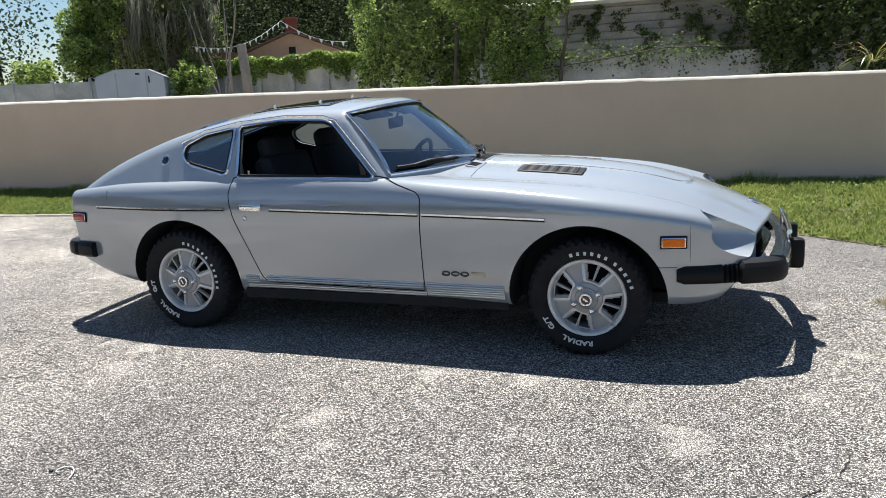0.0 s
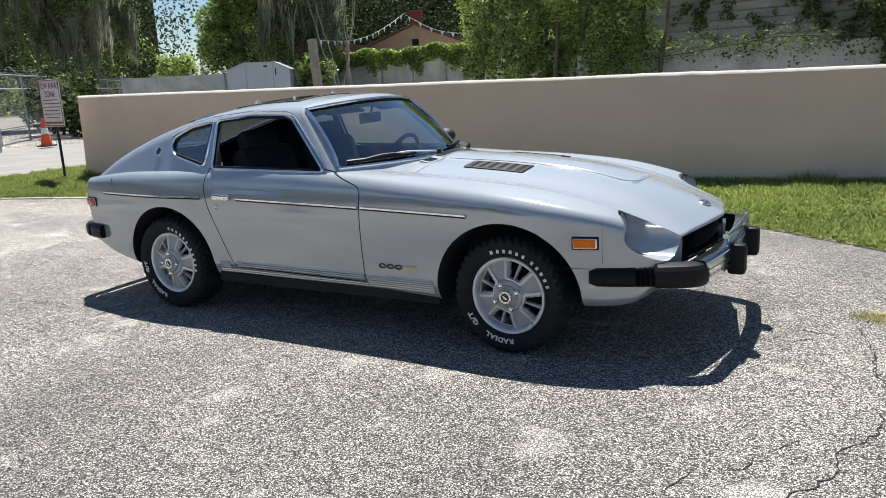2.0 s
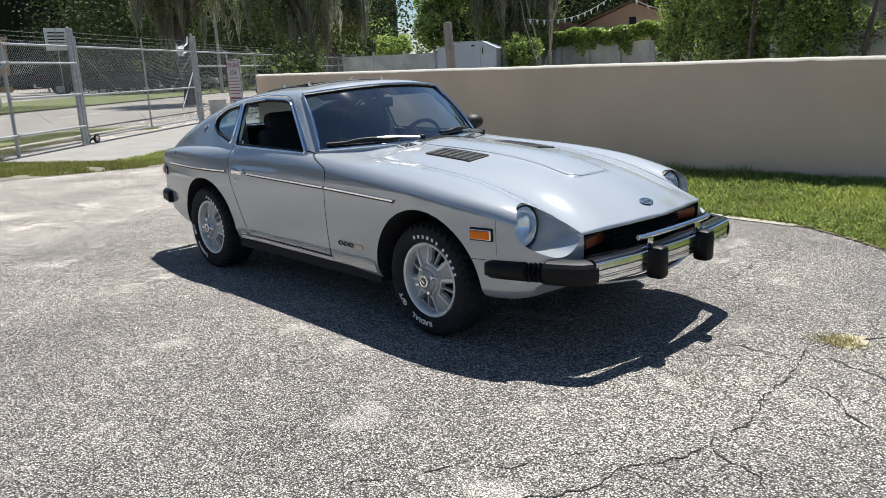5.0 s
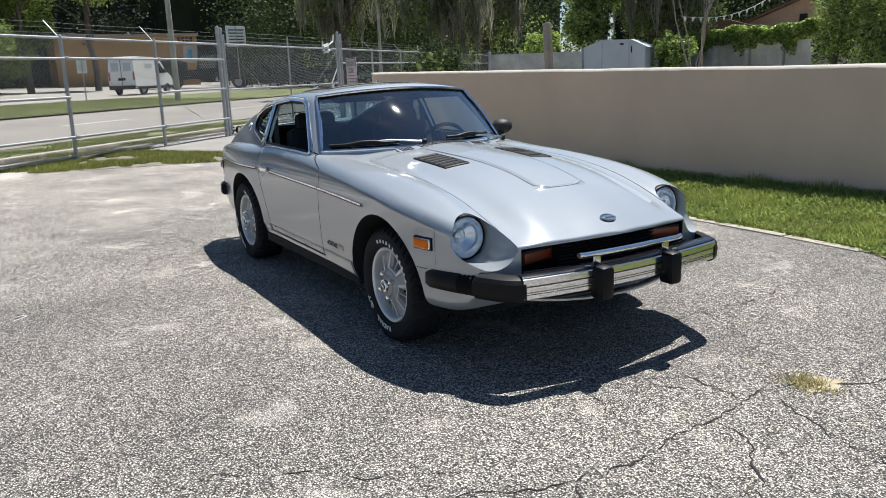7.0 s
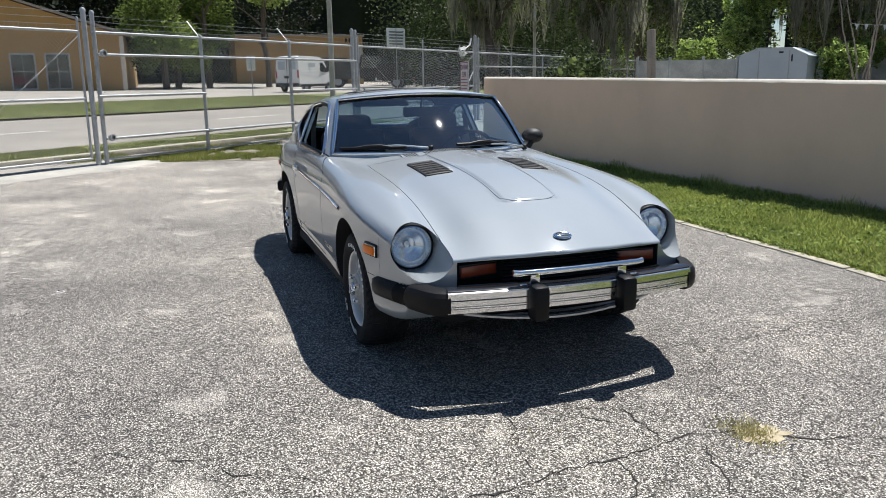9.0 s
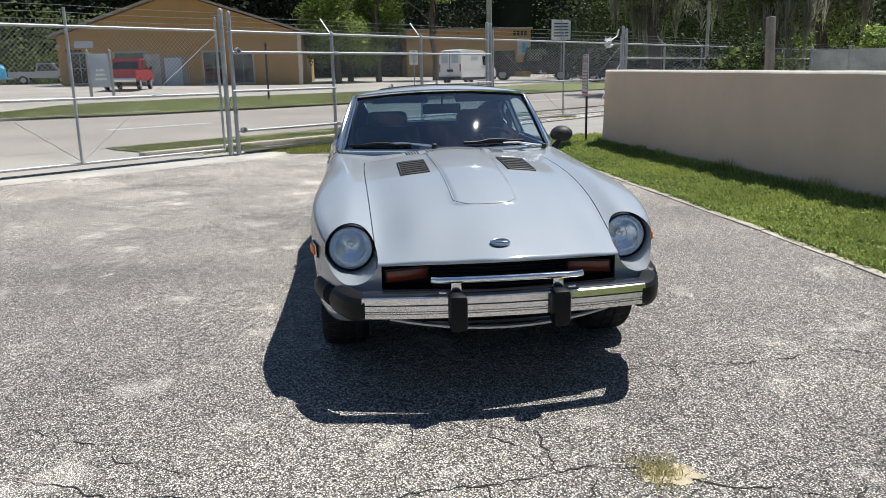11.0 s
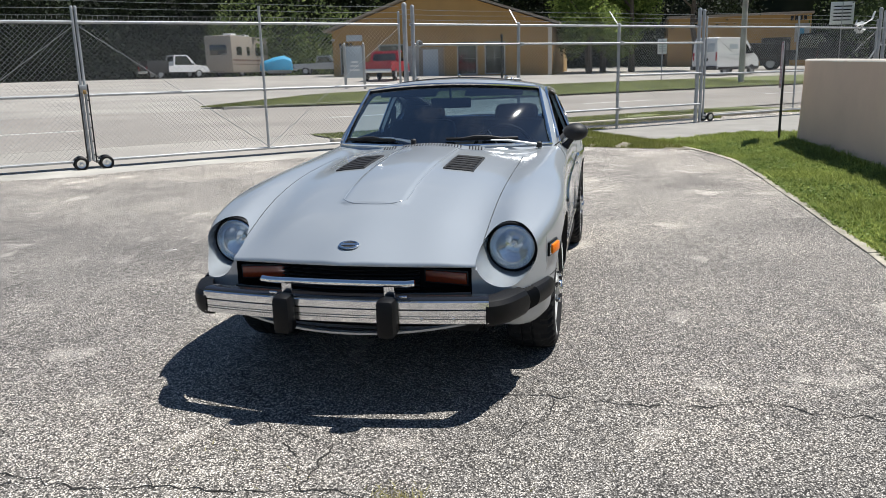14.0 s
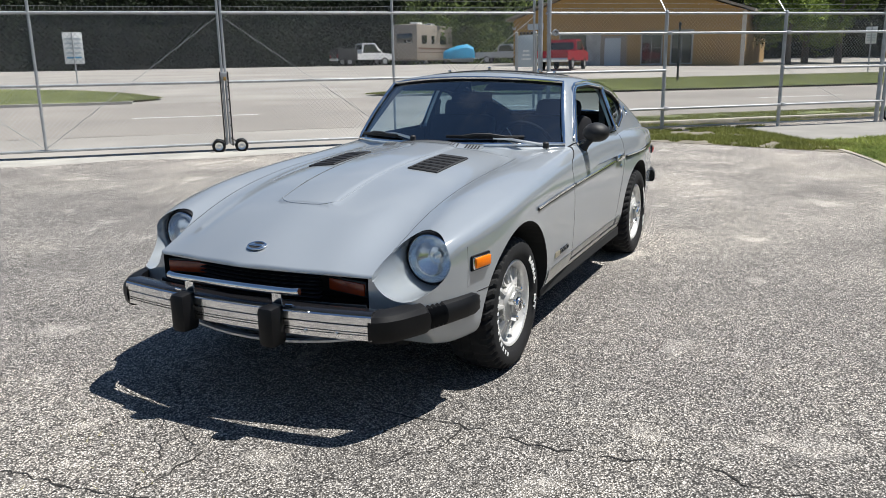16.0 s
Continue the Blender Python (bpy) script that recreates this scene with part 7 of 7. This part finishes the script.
def make_pickup(name, label, at, paint, l=5.3, h=1.75, cap=False):
    ob = thing(name, label, "pickup truck", "", at=at)
    body = [(-l / 2, 0.55), (-l / 2, 1.05), (-0.4, 1.08), (-0.25, h - 0.06), (-0.05, h), (0.95, h), (1.15, h - 0.05), (1.75, 1.12), (l / 2 - 0.15, 1.0), (l / 2, 0.85), (l / 2, 0.5)]
    cab = part("body", Geo().prism(body[:2] + [(-0.4, 1.06)] + [(1.75, 1.10)] + body[8:], -0.92, 0.92), paint, ob)
    part("cab", Geo().add([(x, s * (0.90 - 0.16 * max(0, z - 1.0)), z) for s in (1, -1) for x, z in ((-0.42, 1.05), (-0.25, h - 0.04), (0.95, h - 0.02), (1.7, 1.08))], [(0, 1, 2, 3), (4, 5, 6, 7), (1, 2, 6, 5), (0, 1, 5, 4), (2, 3, 7, 6)]), paint, ob)
    part("side_glass", Geo().prism([(-0.28, 1.12), (-0.15, h - 0.14), (0.85, h - 0.12), (1.35, 1.12)], -0.885, 0.885), M_DARKGLASS, ob)
    part("rear_glass", Geo().add([(-0.40, -0.70, 1.14), (-0.40, 0.70, 1.14), (-0.27, 0.66, h - 0.12), (-0.27, -0.66, h - 0.12)], [(0, 1, 2, 3)]), M_DARKGLASS, ob)
    part("windscreen", Geo().add([(1.66, -0.74, 1.14), (1.66, 0.74, 1.14), (1.02, 0.68, h - 0.08), (1.02, -0.68, h - 0.08)], [(0, 1, 2, 3)]), M_DARKGLASS, ob)
    part("bumper", Geo().box((-l / 2 - 0.06, 0, 0.55), (0.14, 1.8, 0.2), None, 0.03), M_BRIGHT, ob)
    part("bumper", Geo().box((l / 2 + 0.05, 0, 0.55), (0.14, 1.8, 0.22), None, 0.03), M_BRIGHT, ob)
    for s in (1, -1):
        part("tail_lamp", Geo().box((-l / 2 - 0.01, s * 0.84, 0.85), (0.05, 0.14, 0.34), None, 0.01), M_REDLENS, ob)
        part("mirror", Geo().box((1.35, s * 1.02, 1.2), (0.08, 0.2, 0.18), None, 0.03), M_TRIM, ob)
    if cap:
        part("bed", Geo().box((-l / 4 - 0.45, 0, 1.0), (l / 2 - 0.9, 2.0, 1.0), None, 0.03), M_BLACKPOST, ob, "black dump bed")
    wheels_for(ob, (-l / 2 + 1.15, l / 2 - 0.95), 1.75, 0.36)
    return ob


make_pickup("pickup_truck", "red pickup truck parked before the ochre office", pose(-48.2, -14.8, at_z(-48.2, -14.8), 0, 0, 184) @ Matrix.Scale(1.15, 4), M_REDPAINT)
make_pickup("pickup_truck", "white pickup truck parked far across the road", pose(-58.6, -37.4, at_z(-58.6, -37.4), 0, 0, 146), M_FARWHITE, 5.6, 2.0, True)
make_pickup("pickup_truck", "silver truck parked far across the road", pose(-69.0, -27.6, at_z(-69, -27.6), 0, 0, 100), M_GALV, 5.2, 1.8)

rv = thing("motorhome", "beige motorhome with brown stripes", "motorhome", at=pose(-68.6, -36.2, at_z(-68.6, -36.2), 0, 0, 182) @ Matrix.Scale(1.14, 4))
part("body", Geo().box((0, 0, 1.9), (7.6, 2.4, 2.9), None, 0.10), M_BEIGE, rv)
part("skirt", Geo().box((0, 0, 0.6), (7.2, 2.3, 0.5), None, 0.04), M_BEIGE, rv)
for s in (1, -1):
    for x, w in ((-2.4, 1.0), (-0.6, 0.6), (1.6, 1.4)):
        part("window", Geo().box((x, s * 1.2, 2.1), (w, 0.04, 0.7), None, 0.01), M_DARKGLASS, rv)
    part("stripe", Geo().box((0, s * 1.205, 1.35), (7.3, 0.02, 0.14)), M_ROOF, rv)
    part("stripe", Geo().box((-0.6, s * 1.207, 1.02), (6.0, 0.02, 0.06)), M_ROOF, rv)
part("rear_window", Geo().box((-3.8, 0, 2.2), (0.05, 1.5, 0.8), None, 0.01), M_DARKGLASS, rv)
part("rear_window", Geo().box((3.8, 0, 2.1), (0.05, 2.0, 1.0), None, 0.01), M_DARKGLASS, rv)
for x in (-1.5, 1.2):
    part("roof_unit", Geo().box((x, 0, 3.46), (0.9, 0.8, 0.26), None, 0.06), M_FARWHITE, rv)
wheels_for(rv, (-1.9, 2.4), 2.1, 0.42)
boat = thing("covered_boat", "boat under a bright blue tarpaulin", "boat", at=pose(-67.4, -31.6, at_z(-67.4, -31.6), 0, 0, 295) @ Matrix.Diagonal((0.60, 0.85, 0.9, 1)))
part("hull", Geo().add([(-2.4, -0.8, 0.6), (-2.4, 0.8, 0.6), (1.2, 0.8, 0.7), (2.8, 0, 1.1), (1.2, -0.8, 0.7), (-2.2, 0, 0.2), (1.4, 0, 0.25)], [(0, 1, 2, 3, 4), (0, 5, 6, 3, 4), (1, 5, 6, 3, 2), (0, 1, 5)]), M_SHED, boat)
g, rows = Geo(), []
for x, w, z in ((-2.5, 0.5, 1.1), (-2.3, 0.95, 1.75), (-1.2, 1.05, 2.1), (0.2, 1.05, 1.95), (1.4, 0.95, 1.7), (2.4, 0.5, 1.45), (2.7, 0.1, 1.2)):
    rows.append([(x, s * w, h) for s, h in ((-1.02, 0.55), (-1.0, 0.75 + 0.05 * math.sin(x * 5)), (-0.75, z * 0.82), (-0.3, z * 0.95), (0.0, z), (0.3, z * 0.95), (0.75, z * 0.82), (1.0, 0.75 + 0.05 * math.sin(x * 4)), (1.02, 0.55))])
part("tarpaulin", g.grid(rows), M_BLUETARP, boat, "draped bright blue tarpaulin")

van = thing("delivery_van", "white high-roof delivery van parked across the road", "van", at=pose(-54.2, 8.3, at_z(-54.2, 8.3), 0, 0, 139))
VAN = [(-2.45, 0.42), (-2.50, 1.2), (-2.46, 2.25), (-2.36, 2.46), (-2.1, 2.54), (0.6, 2.52), (1.0, 2.40), (1.75, 1.50), (2.3, 1.22), (2.5, 0.95), (2.5, 0.42)]
rows = []
for k in range(9):
    # the sides lean in above the waist
    u = -1 + k / 4
    rows.append([(x, u * (1.0 - 0.10 * max(0.0, z - 1.2) - 0.07 * (x > 1.9)), z + (0.0 if abs(u) < 0.9 else -0.04 * (z > 2.3))) for x, z in VAN])
body = Geo().grid(rows)
m = len(VAN)
body.f += [tuple(range(m)), tuple(range(8 * m, 9 * m))] + [(k * m, (k + 1) * m, (k + 2) * m - 1, (k + 1) * m - 1) for k in range(8)]
part("body", body, M_FARWHITE, van, "", 40)
for s in (1, -1):
    lean = lambda z: s * (1.004 - 0.10 * max(0.0, z - 1.2))
    part("side_glass", Geo().add([(x, lean(z), z) for x, z in ((0.50, 1.42), (0.52, 2.08), (0.98, 2.08), (1.56, 1.42))], [(0, 1, 2, 3)]), M_DARKGLASS, van)
    part("side_groove", Geo().box((-1.0, s * 1.0, 1.35), (2.6, 0.012, 0.03)), M_SHED, van)
    part("sill", Geo().box((0.0, s * 0.98, 0.46), (4.8, 0.08, 0.20), None, 0.02), M_TRIM, van)
    part("rear_window", Geo().box((-2.49, s * 0.45, 1.85), (0.03, 0.55, 0.55), None, 0.01), M_SHED, van)
    part("tail_lamp", Geo().box((-2.48, s * 0.90, 1.25), (0.06, 0.12, 0.55), None, 0.01), M_REDLENS, van)
    part("decal", Geo().box((-0.6, lean(1.9), 1.9), (0.9, 0.014, 0.3)), M_SHED, van)
    part("mirror", Geo().box((1.25, s * 1.14, 1.62), (0.10, 0.20, 0.36), None, 0.03), M_TRIM, van)
    part("headlamp", Geo().box((2.44, s * 0.75, 1.02), (0.12, 0.30, 0.24), None, 0.03), M_SHED, van)
part("windscreen", Geo().add([(1.73, -0.86, 1.56), (1.73, 0.86, 1.56), (1.08, 0.80, 2.34), (1.08, -0.80, 2.34)], [(0, 1, 2, 3)]), M_DARKGLASS, van)
part("rear_bumper", Geo().box((-2.52, 0, 0.50), (0.16, 1.92, 0.26), None, 0.03), M_TRIM, van)
part("front_bumper", Geo().box((2.52, 0, 0.58), (0.14, 1.86, 0.36), None, 0.04), M_TRIM, van)
part("plate_recess", Geo().box((-2.505, 0.0, 1.05), (0.03, 0.55, 0.18), None, 0.01), M_TRIM, van)
part("rear_door_gap", Geo().box((-2.50, 0, 1.45), (0.03, 0.025, 1.8)), M_TRIM, van)
wheels_for(van, (-1.55, 1.65), 1.86, 0.35)
for i, (x, y, a) in enumerate(((-60, 24, 60), (-64, 29, 55), (-57, 20.5, 62))):
    make_pickup("pickup_truck", "dark parked truck under the trees across the road", pose(x, y, at_z(x, y), 0, 0, a), M_BLACKPOST if i != 1 else M_GALV, 5.2, 1.8)
for x, y, a in ((-69, 16.5, 75), (-66, 21.5, 66)):
    make_pickup("box_truck", "dark high truck parked in the shade across the road", pose(x, y, at_z(x, y), 0, 0, a) @ Matrix.Scale(1.55, 4), M_BLACKPOST, 5.6, 1.95, True)

# roadside signs and poles
def board_sign(at, w, h, z, label, colour, head=None):
    ob = thing("sign_board", label, "sign", at=at)
    for s in (1, -1):
        part("post", Geo().box((s * (w / 2 + 0.06), 0, (z + h) / 2), (0.14, 0.14, z + h + 0.15), None, 0.02), M_SIDING, ob)
        part("finial", Geo().lathe([(0.06, 0), (0.075, 0.05), (0.04, 0.12), (0, 0.16)], Matrix.Translation((s * (w / 2 + 0.06), 0, z + h + 0.07)), 10), M_SIDING, ob)
    b = part("panel", Geo().box((0, 0, z + h / 2), (w, 0.08, h), None, 0.01), colour, ob)
    for i in range(3):
        part("text_bar", Geo().box((0, 0.045, z + h * (0.25 + 0.13 * i)), (w * (0.6 - 0.1 * i), 0.012, 0.10)), M_FARWHITE, b)
    return ob


board_sign(pose(-34.2, -12.3, at_z(-34.2, -12.3), 0, 0, -74), 0.85, 1.55, 0.55, "grey business sign between two white posts", M_SHED)
for (x, y, z0, z1, w, mat, lab) in ((-59.3, 16.8, 3.6, 5.2, 1.7, M_FARWHITE, "white notice board on a tall post"), (-45.6, 3.5, 1.7, 2.6, 0.55, M_FARWHITE, "small white traffic sign on a thin post"), (-22.0, -30.5, 1.2, 2.65, 0.85, M_FARWHITE, "white and blue banner sign by the road")):
    ob = thing("road_sign", lab, "sign", at=pose(x, y, at_z(x, y) - 0.2, 0, 0, -80 if y > -20 else -45))
    part("post", Geo().tube([(0, 0.05, 0), (0, 0.05, z1)], 0.035, 6), M_GALV, ob)
    p = part("panel", Geo().box((0, 0, (z0 + z1) / 2), (w, 0.04, z1 - z0), None, 0.01), mat, ob)
    for i in range(5):
        part("text_bar", Geo().box((0, 0.025, z0 + (z1 - z0) * (0.2 + 0.15 * i)), (w * 0.75, 0.012, (z1 - z0) * 0.055)), (M_BLACKPOST if y > 10 else M_BLUETARP if y < -20 and i == 0 else M_SHED), p)
for (x, y, h, r) in ((-38.6, 7.15, 10, 0.16), (-52, 26, 10, 0.14)):
    ob = thing("utility_pole", "tall pale concrete utility pole", "pole", at=pose(x, y, at_z(x, y) - 0.2))
    part("shaft", Geo().tube([(0, 0, 0), (0, 0, h)], [r, r * 0.7], 12), M_CONCRETE, ob)
pp = thing("marker_pole", "thin black marker pole on the verge", "pole", at=pose(-31.7, -4.3, at_z(-31.7, -4.3)))
part("shaft", Geo().tube([(0, 0, 0), (0, 0, 2.4)], 0.05, 8), M_BLACKPOST, pp)
part("tip", Geo().lathe([(0.07, 2.38), (0.07, 2.5), (0, 2.52)], None, 8), M_BLACKPOST, pp)
# trees across the road and the woods round the place
for i, (x, y, h, low) in enumerate(((-66, 2.0, 10.0, True), (-70, 7.5, 12.0, False), (-63, -1.5, 9.0, True), (-69, -0.5, 11.0, True))):
    crown = ((0, 0, h * 0.55), (3.2, 3.2, h * 0.46)) if low else ((0, 0, h * 0.82), (4.2, 4.2, h * 0.24))
    make_tree("tree", "leafy green tree beside the ochre office", (x, y, at_z(x, y)), h, 0.3, crown, 12000, 0.28, M_MIDLEAF if low else M_LEAF, 4, 0, 2.0 + i, "trees across the road")


def woods(az0, az1, r0, r1, h, n, leaves, size, material, skip=(), lo=0.1, hi=0.85):
    out = []
    for _ in range(n):
        a = radians(RNG.uniform(az0, az1))
        if any(p < math.degrees(a) < q for p, q in skip):
            continue
        r = RNG.uniform(r0, r1)
        c = (r * math.cos(a), r * math.sin(a), RNG.uniform(lo, hi) * h)
        w = RNG.uniform(0.22, 0.45) * h
        out.append((c, (w, w, w * RNG.uniform(0.7, 1.2))))
    return leaf_geo(crown_points(out, leaves, 0.7), size, 0.3, 0.7)


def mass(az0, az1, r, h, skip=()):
    """A lumpy dark sheet with a ragged top, standing in for the shaded depth behind the leaves."""
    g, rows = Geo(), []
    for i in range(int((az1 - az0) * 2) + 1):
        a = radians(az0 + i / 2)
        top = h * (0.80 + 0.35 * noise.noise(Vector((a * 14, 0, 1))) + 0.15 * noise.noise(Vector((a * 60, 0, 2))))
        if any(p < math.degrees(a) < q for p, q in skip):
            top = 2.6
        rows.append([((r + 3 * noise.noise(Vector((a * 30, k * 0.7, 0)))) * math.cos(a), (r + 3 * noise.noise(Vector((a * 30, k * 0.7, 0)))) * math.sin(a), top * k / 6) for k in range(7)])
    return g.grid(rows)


GAP = ((135.5, 139.8),)
for nm, ge, ma, lab in (
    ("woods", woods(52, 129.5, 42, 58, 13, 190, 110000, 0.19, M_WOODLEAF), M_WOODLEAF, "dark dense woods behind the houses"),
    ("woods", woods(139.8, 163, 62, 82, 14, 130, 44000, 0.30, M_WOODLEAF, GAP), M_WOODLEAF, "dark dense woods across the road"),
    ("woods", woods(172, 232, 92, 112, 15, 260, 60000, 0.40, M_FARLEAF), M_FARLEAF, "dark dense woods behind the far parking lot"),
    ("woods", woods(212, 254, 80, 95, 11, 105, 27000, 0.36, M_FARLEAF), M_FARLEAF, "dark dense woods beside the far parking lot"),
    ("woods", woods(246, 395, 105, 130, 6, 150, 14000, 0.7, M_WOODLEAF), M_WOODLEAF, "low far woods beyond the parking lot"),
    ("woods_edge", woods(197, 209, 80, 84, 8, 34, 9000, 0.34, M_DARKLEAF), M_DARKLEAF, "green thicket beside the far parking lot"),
    # high leaf layer added out of view to shade the woods below
    ("shade_canopy", woods(178, 246, 84, 116, 17, 150, 26000, 0.9, M_FARLEAF, (), 0.74, 0.9), M_FARLEAF, "canopy added above the view to shade the far woods"),
    ("woods_edge", woods(100, 230, 60, 80, 6, 60, 20000, 0.26, M_LEAF, GAP + ((160, 230),)), M_LEAF, "sunlit green edge of the woods"),
):
    tagged(part(nm, ge, ma), lab, "woods", "", "stuff")
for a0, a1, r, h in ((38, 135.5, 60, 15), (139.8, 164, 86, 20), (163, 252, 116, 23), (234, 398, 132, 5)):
    tagged(part("thicket", mass(a0, a1, r, h, GAP), M_FARLEAF), "dark backing sheet for the shaded depth of the woods", "woods", "", "stuff")

# ---- cracks and weeds in the asphalt ----
CRACKS = [
    [(2.45, -1.75), (2.55, -1.48), (2.6, -1.24), (2.76, -0.92), (2.72, -0.45), (2.65, 0.05), (2.63, 0.2), (2.68, 0.38)],
    [(2.24, 0.01), (2.42, 0.03), (2.65, 0.09)],
    [(2.68, 0.38), (2.82, 0.58), (2.95, 0.9), (3.05, 1.4)],
    [(2.63, 0.16), (2.87, 0.10), (3.2, 0.02), (3.6, -0.1)],
    [(2.76, -0.92), (2.95, -1.0), (3.2, -1.2)],
    [(2.68, -0.2), (2.9, -0.25), (3.15, -0.5)],
    [(-2.6, -2.0), (-1.56, -1.59), (-1.49, -1.01), (-1.3, -0.7)],
    [(1.80, 0.38), (1.78, 0.8), (1.81, 1.17), (1.72, 1.7), (1.9, 2.3)],
    [(-4.5, -1.2), (-3.6, -0.9), (-2.7, -1.1), (-1.9, -0.95)],
    [(-6.5, -3.2), (-5.6, -2.4), (-5.2, -1.4), (-5.6, -0.4)],
    [(-5.2, -1.4), (-4.3, -1.6), (-3.2, -2.4)],
    [(-6.8, 0.6), (-5.6, 0.9), (-4.6, 1.5), (-3.4, 1.9)],
]
# finer branches, wandering from chosen places
for x, y, a, steps in ((2.6, -1.24, 20, 9), (2.72, -0.45, 160, 7), (2.66, 0.05, 200, 10), (2.82, 0.58, 10, 9), (2.95, 0.9, 120, 8), (3.2, 0.02, 70, 7), (2.3, 0.02, 230, 8), (1.8, 0.8, 20, 9), (2.0, -1.9, 60, 8), (-1.5, -1.3, 200, 10), (-5.3, -1.9, 150, 9), (-4.6, -1.25, 260, 8), (-6.2, -2.9, 40, 9), (-5.5, 0.8, 300, 9), (-3.6, -0.9, 60, 8), (-7.4, 1.2, 250, 10), (-6.9, -1.0, 20, 9), (-4.0, 1.7, 340, 8)):
    way = [(x, y)]
    for i in range(steps):
        a += 55 * noise.noise(Vector((x * 3.1, y * 2.7, i * 0.9)))
        way.append((way[-1][0] + 0.11 * math.cos(radians(a)), way[-1][1] + 0.11 * math.sin(radians(a))))
    CRACKS.append(way)
ground = bpy.data.objects["ground"]
for k, way in enumerate(CRACKS):
    pts = []
    for a, b in zip(way[:-1], way[1:]):
        n = max(2, int(math.hypot(b[0] - a[0], b[1] - a[1]) / 0.025))
        pts += [(a[0] + (b[0] - a[0]) * i / n, a[1] + (b[1] - a[1]) * i / n) for i in range(n)]
    pts.append(way[-1])
    rows = []
    for i, (x, y) in enumerate(pts):
        q, d = Vector(pts[min(i + 1, len(pts) - 1)]), Vector(pts[max(i - 1, 0)])
        t = (q - d).normalized()
        nrm = Vector((-t.y, t.x))
        off = 0.06 * noise.noise(Vector((i * 0.10, k, 0))) + 0.03 * noise.noise(Vector((i * 0.45, k, 3))) + 0.016 * noise.noise(Vector((i * 1.37, k, 9)))
        w = max(0.0008, (0.0026 if k < 12 else 0.0014) + 0.0040 * noise.noise(Vector((i * 0.22, k, 7))))
        c = Vector((x, y)) + nrm * off
        rows.append([(c.x - nrm.x * w, c.y - nrm.y * w, 0.0025), (c.x + nrm.x * w, c.y + nrm.y * w, 0.0025)])
    part("crack", Geo().grid(rows), M_CRACK, ground, "jagged dark crack", 0, False)
n = 420
c = RNG.normal(size=(n, 2)) * (0.055, 0.045) + (2.69, 0.38)
blades("weed", np.stack([c[:, 0], c[:, 1], np.full(n, 0.002)], 1), 0.020, M_DRY, "dry yellow weed tuft in a crack", 0.003, 1.6)
g = Geo().lathe([(0.085, 0.0022), (0.06, 0.0034), (0.03, 0.0042), (0, 0.0046)], Matrix.Diagonal((0.75, 1.1, 1, 1)), 40)
g.v = [(2.72 + x * (1 + 0.7 * noise.noise(Vector((x * 28, y * 28, 5)))), 0.42 + y * (1 + 0.7 * noise.noise(Vector((x * 28, y * 28, 9)))), z) for x, y, z in g.v]
structure("sand_patch", g, M_SAND, "small ragged pale sand patch round the weed", "sand")
n = 160
c = np.stack([RNG.uniform(2.3, 3.2, n), RNG.uniform(-0.6, 1.2, n)], 1)
blades("crack_weed", np.stack([c[:, 0], c[:, 1], np.full(n, 0.001)], 1)[:60], 0.02, M_DRY, "tiny dry weeds in the cracks", 0.002, 1.5)
scrap = thing("wire_scrap", "small bent scrap of pale wire lying on the asphalt", "wire")
part("wire", Geo().tube([(-0.50 + 0.05 * math.cos(0.2 + 0.42 * i), -2.38 + 0.05 * math.sin(0.2 + 0.42 * i) + 0.008 * i, 0.006 + 0.004 * math.sin(i * 0.7)) for i in range(11)], 0.0028, 6), M_SIGN, scrap)
part("clip", Geo().box((-0.565, -2.34, 0.005), (0.016, 0.010, 0.008), None, 0.002), M_BLACKPOST, scrap)
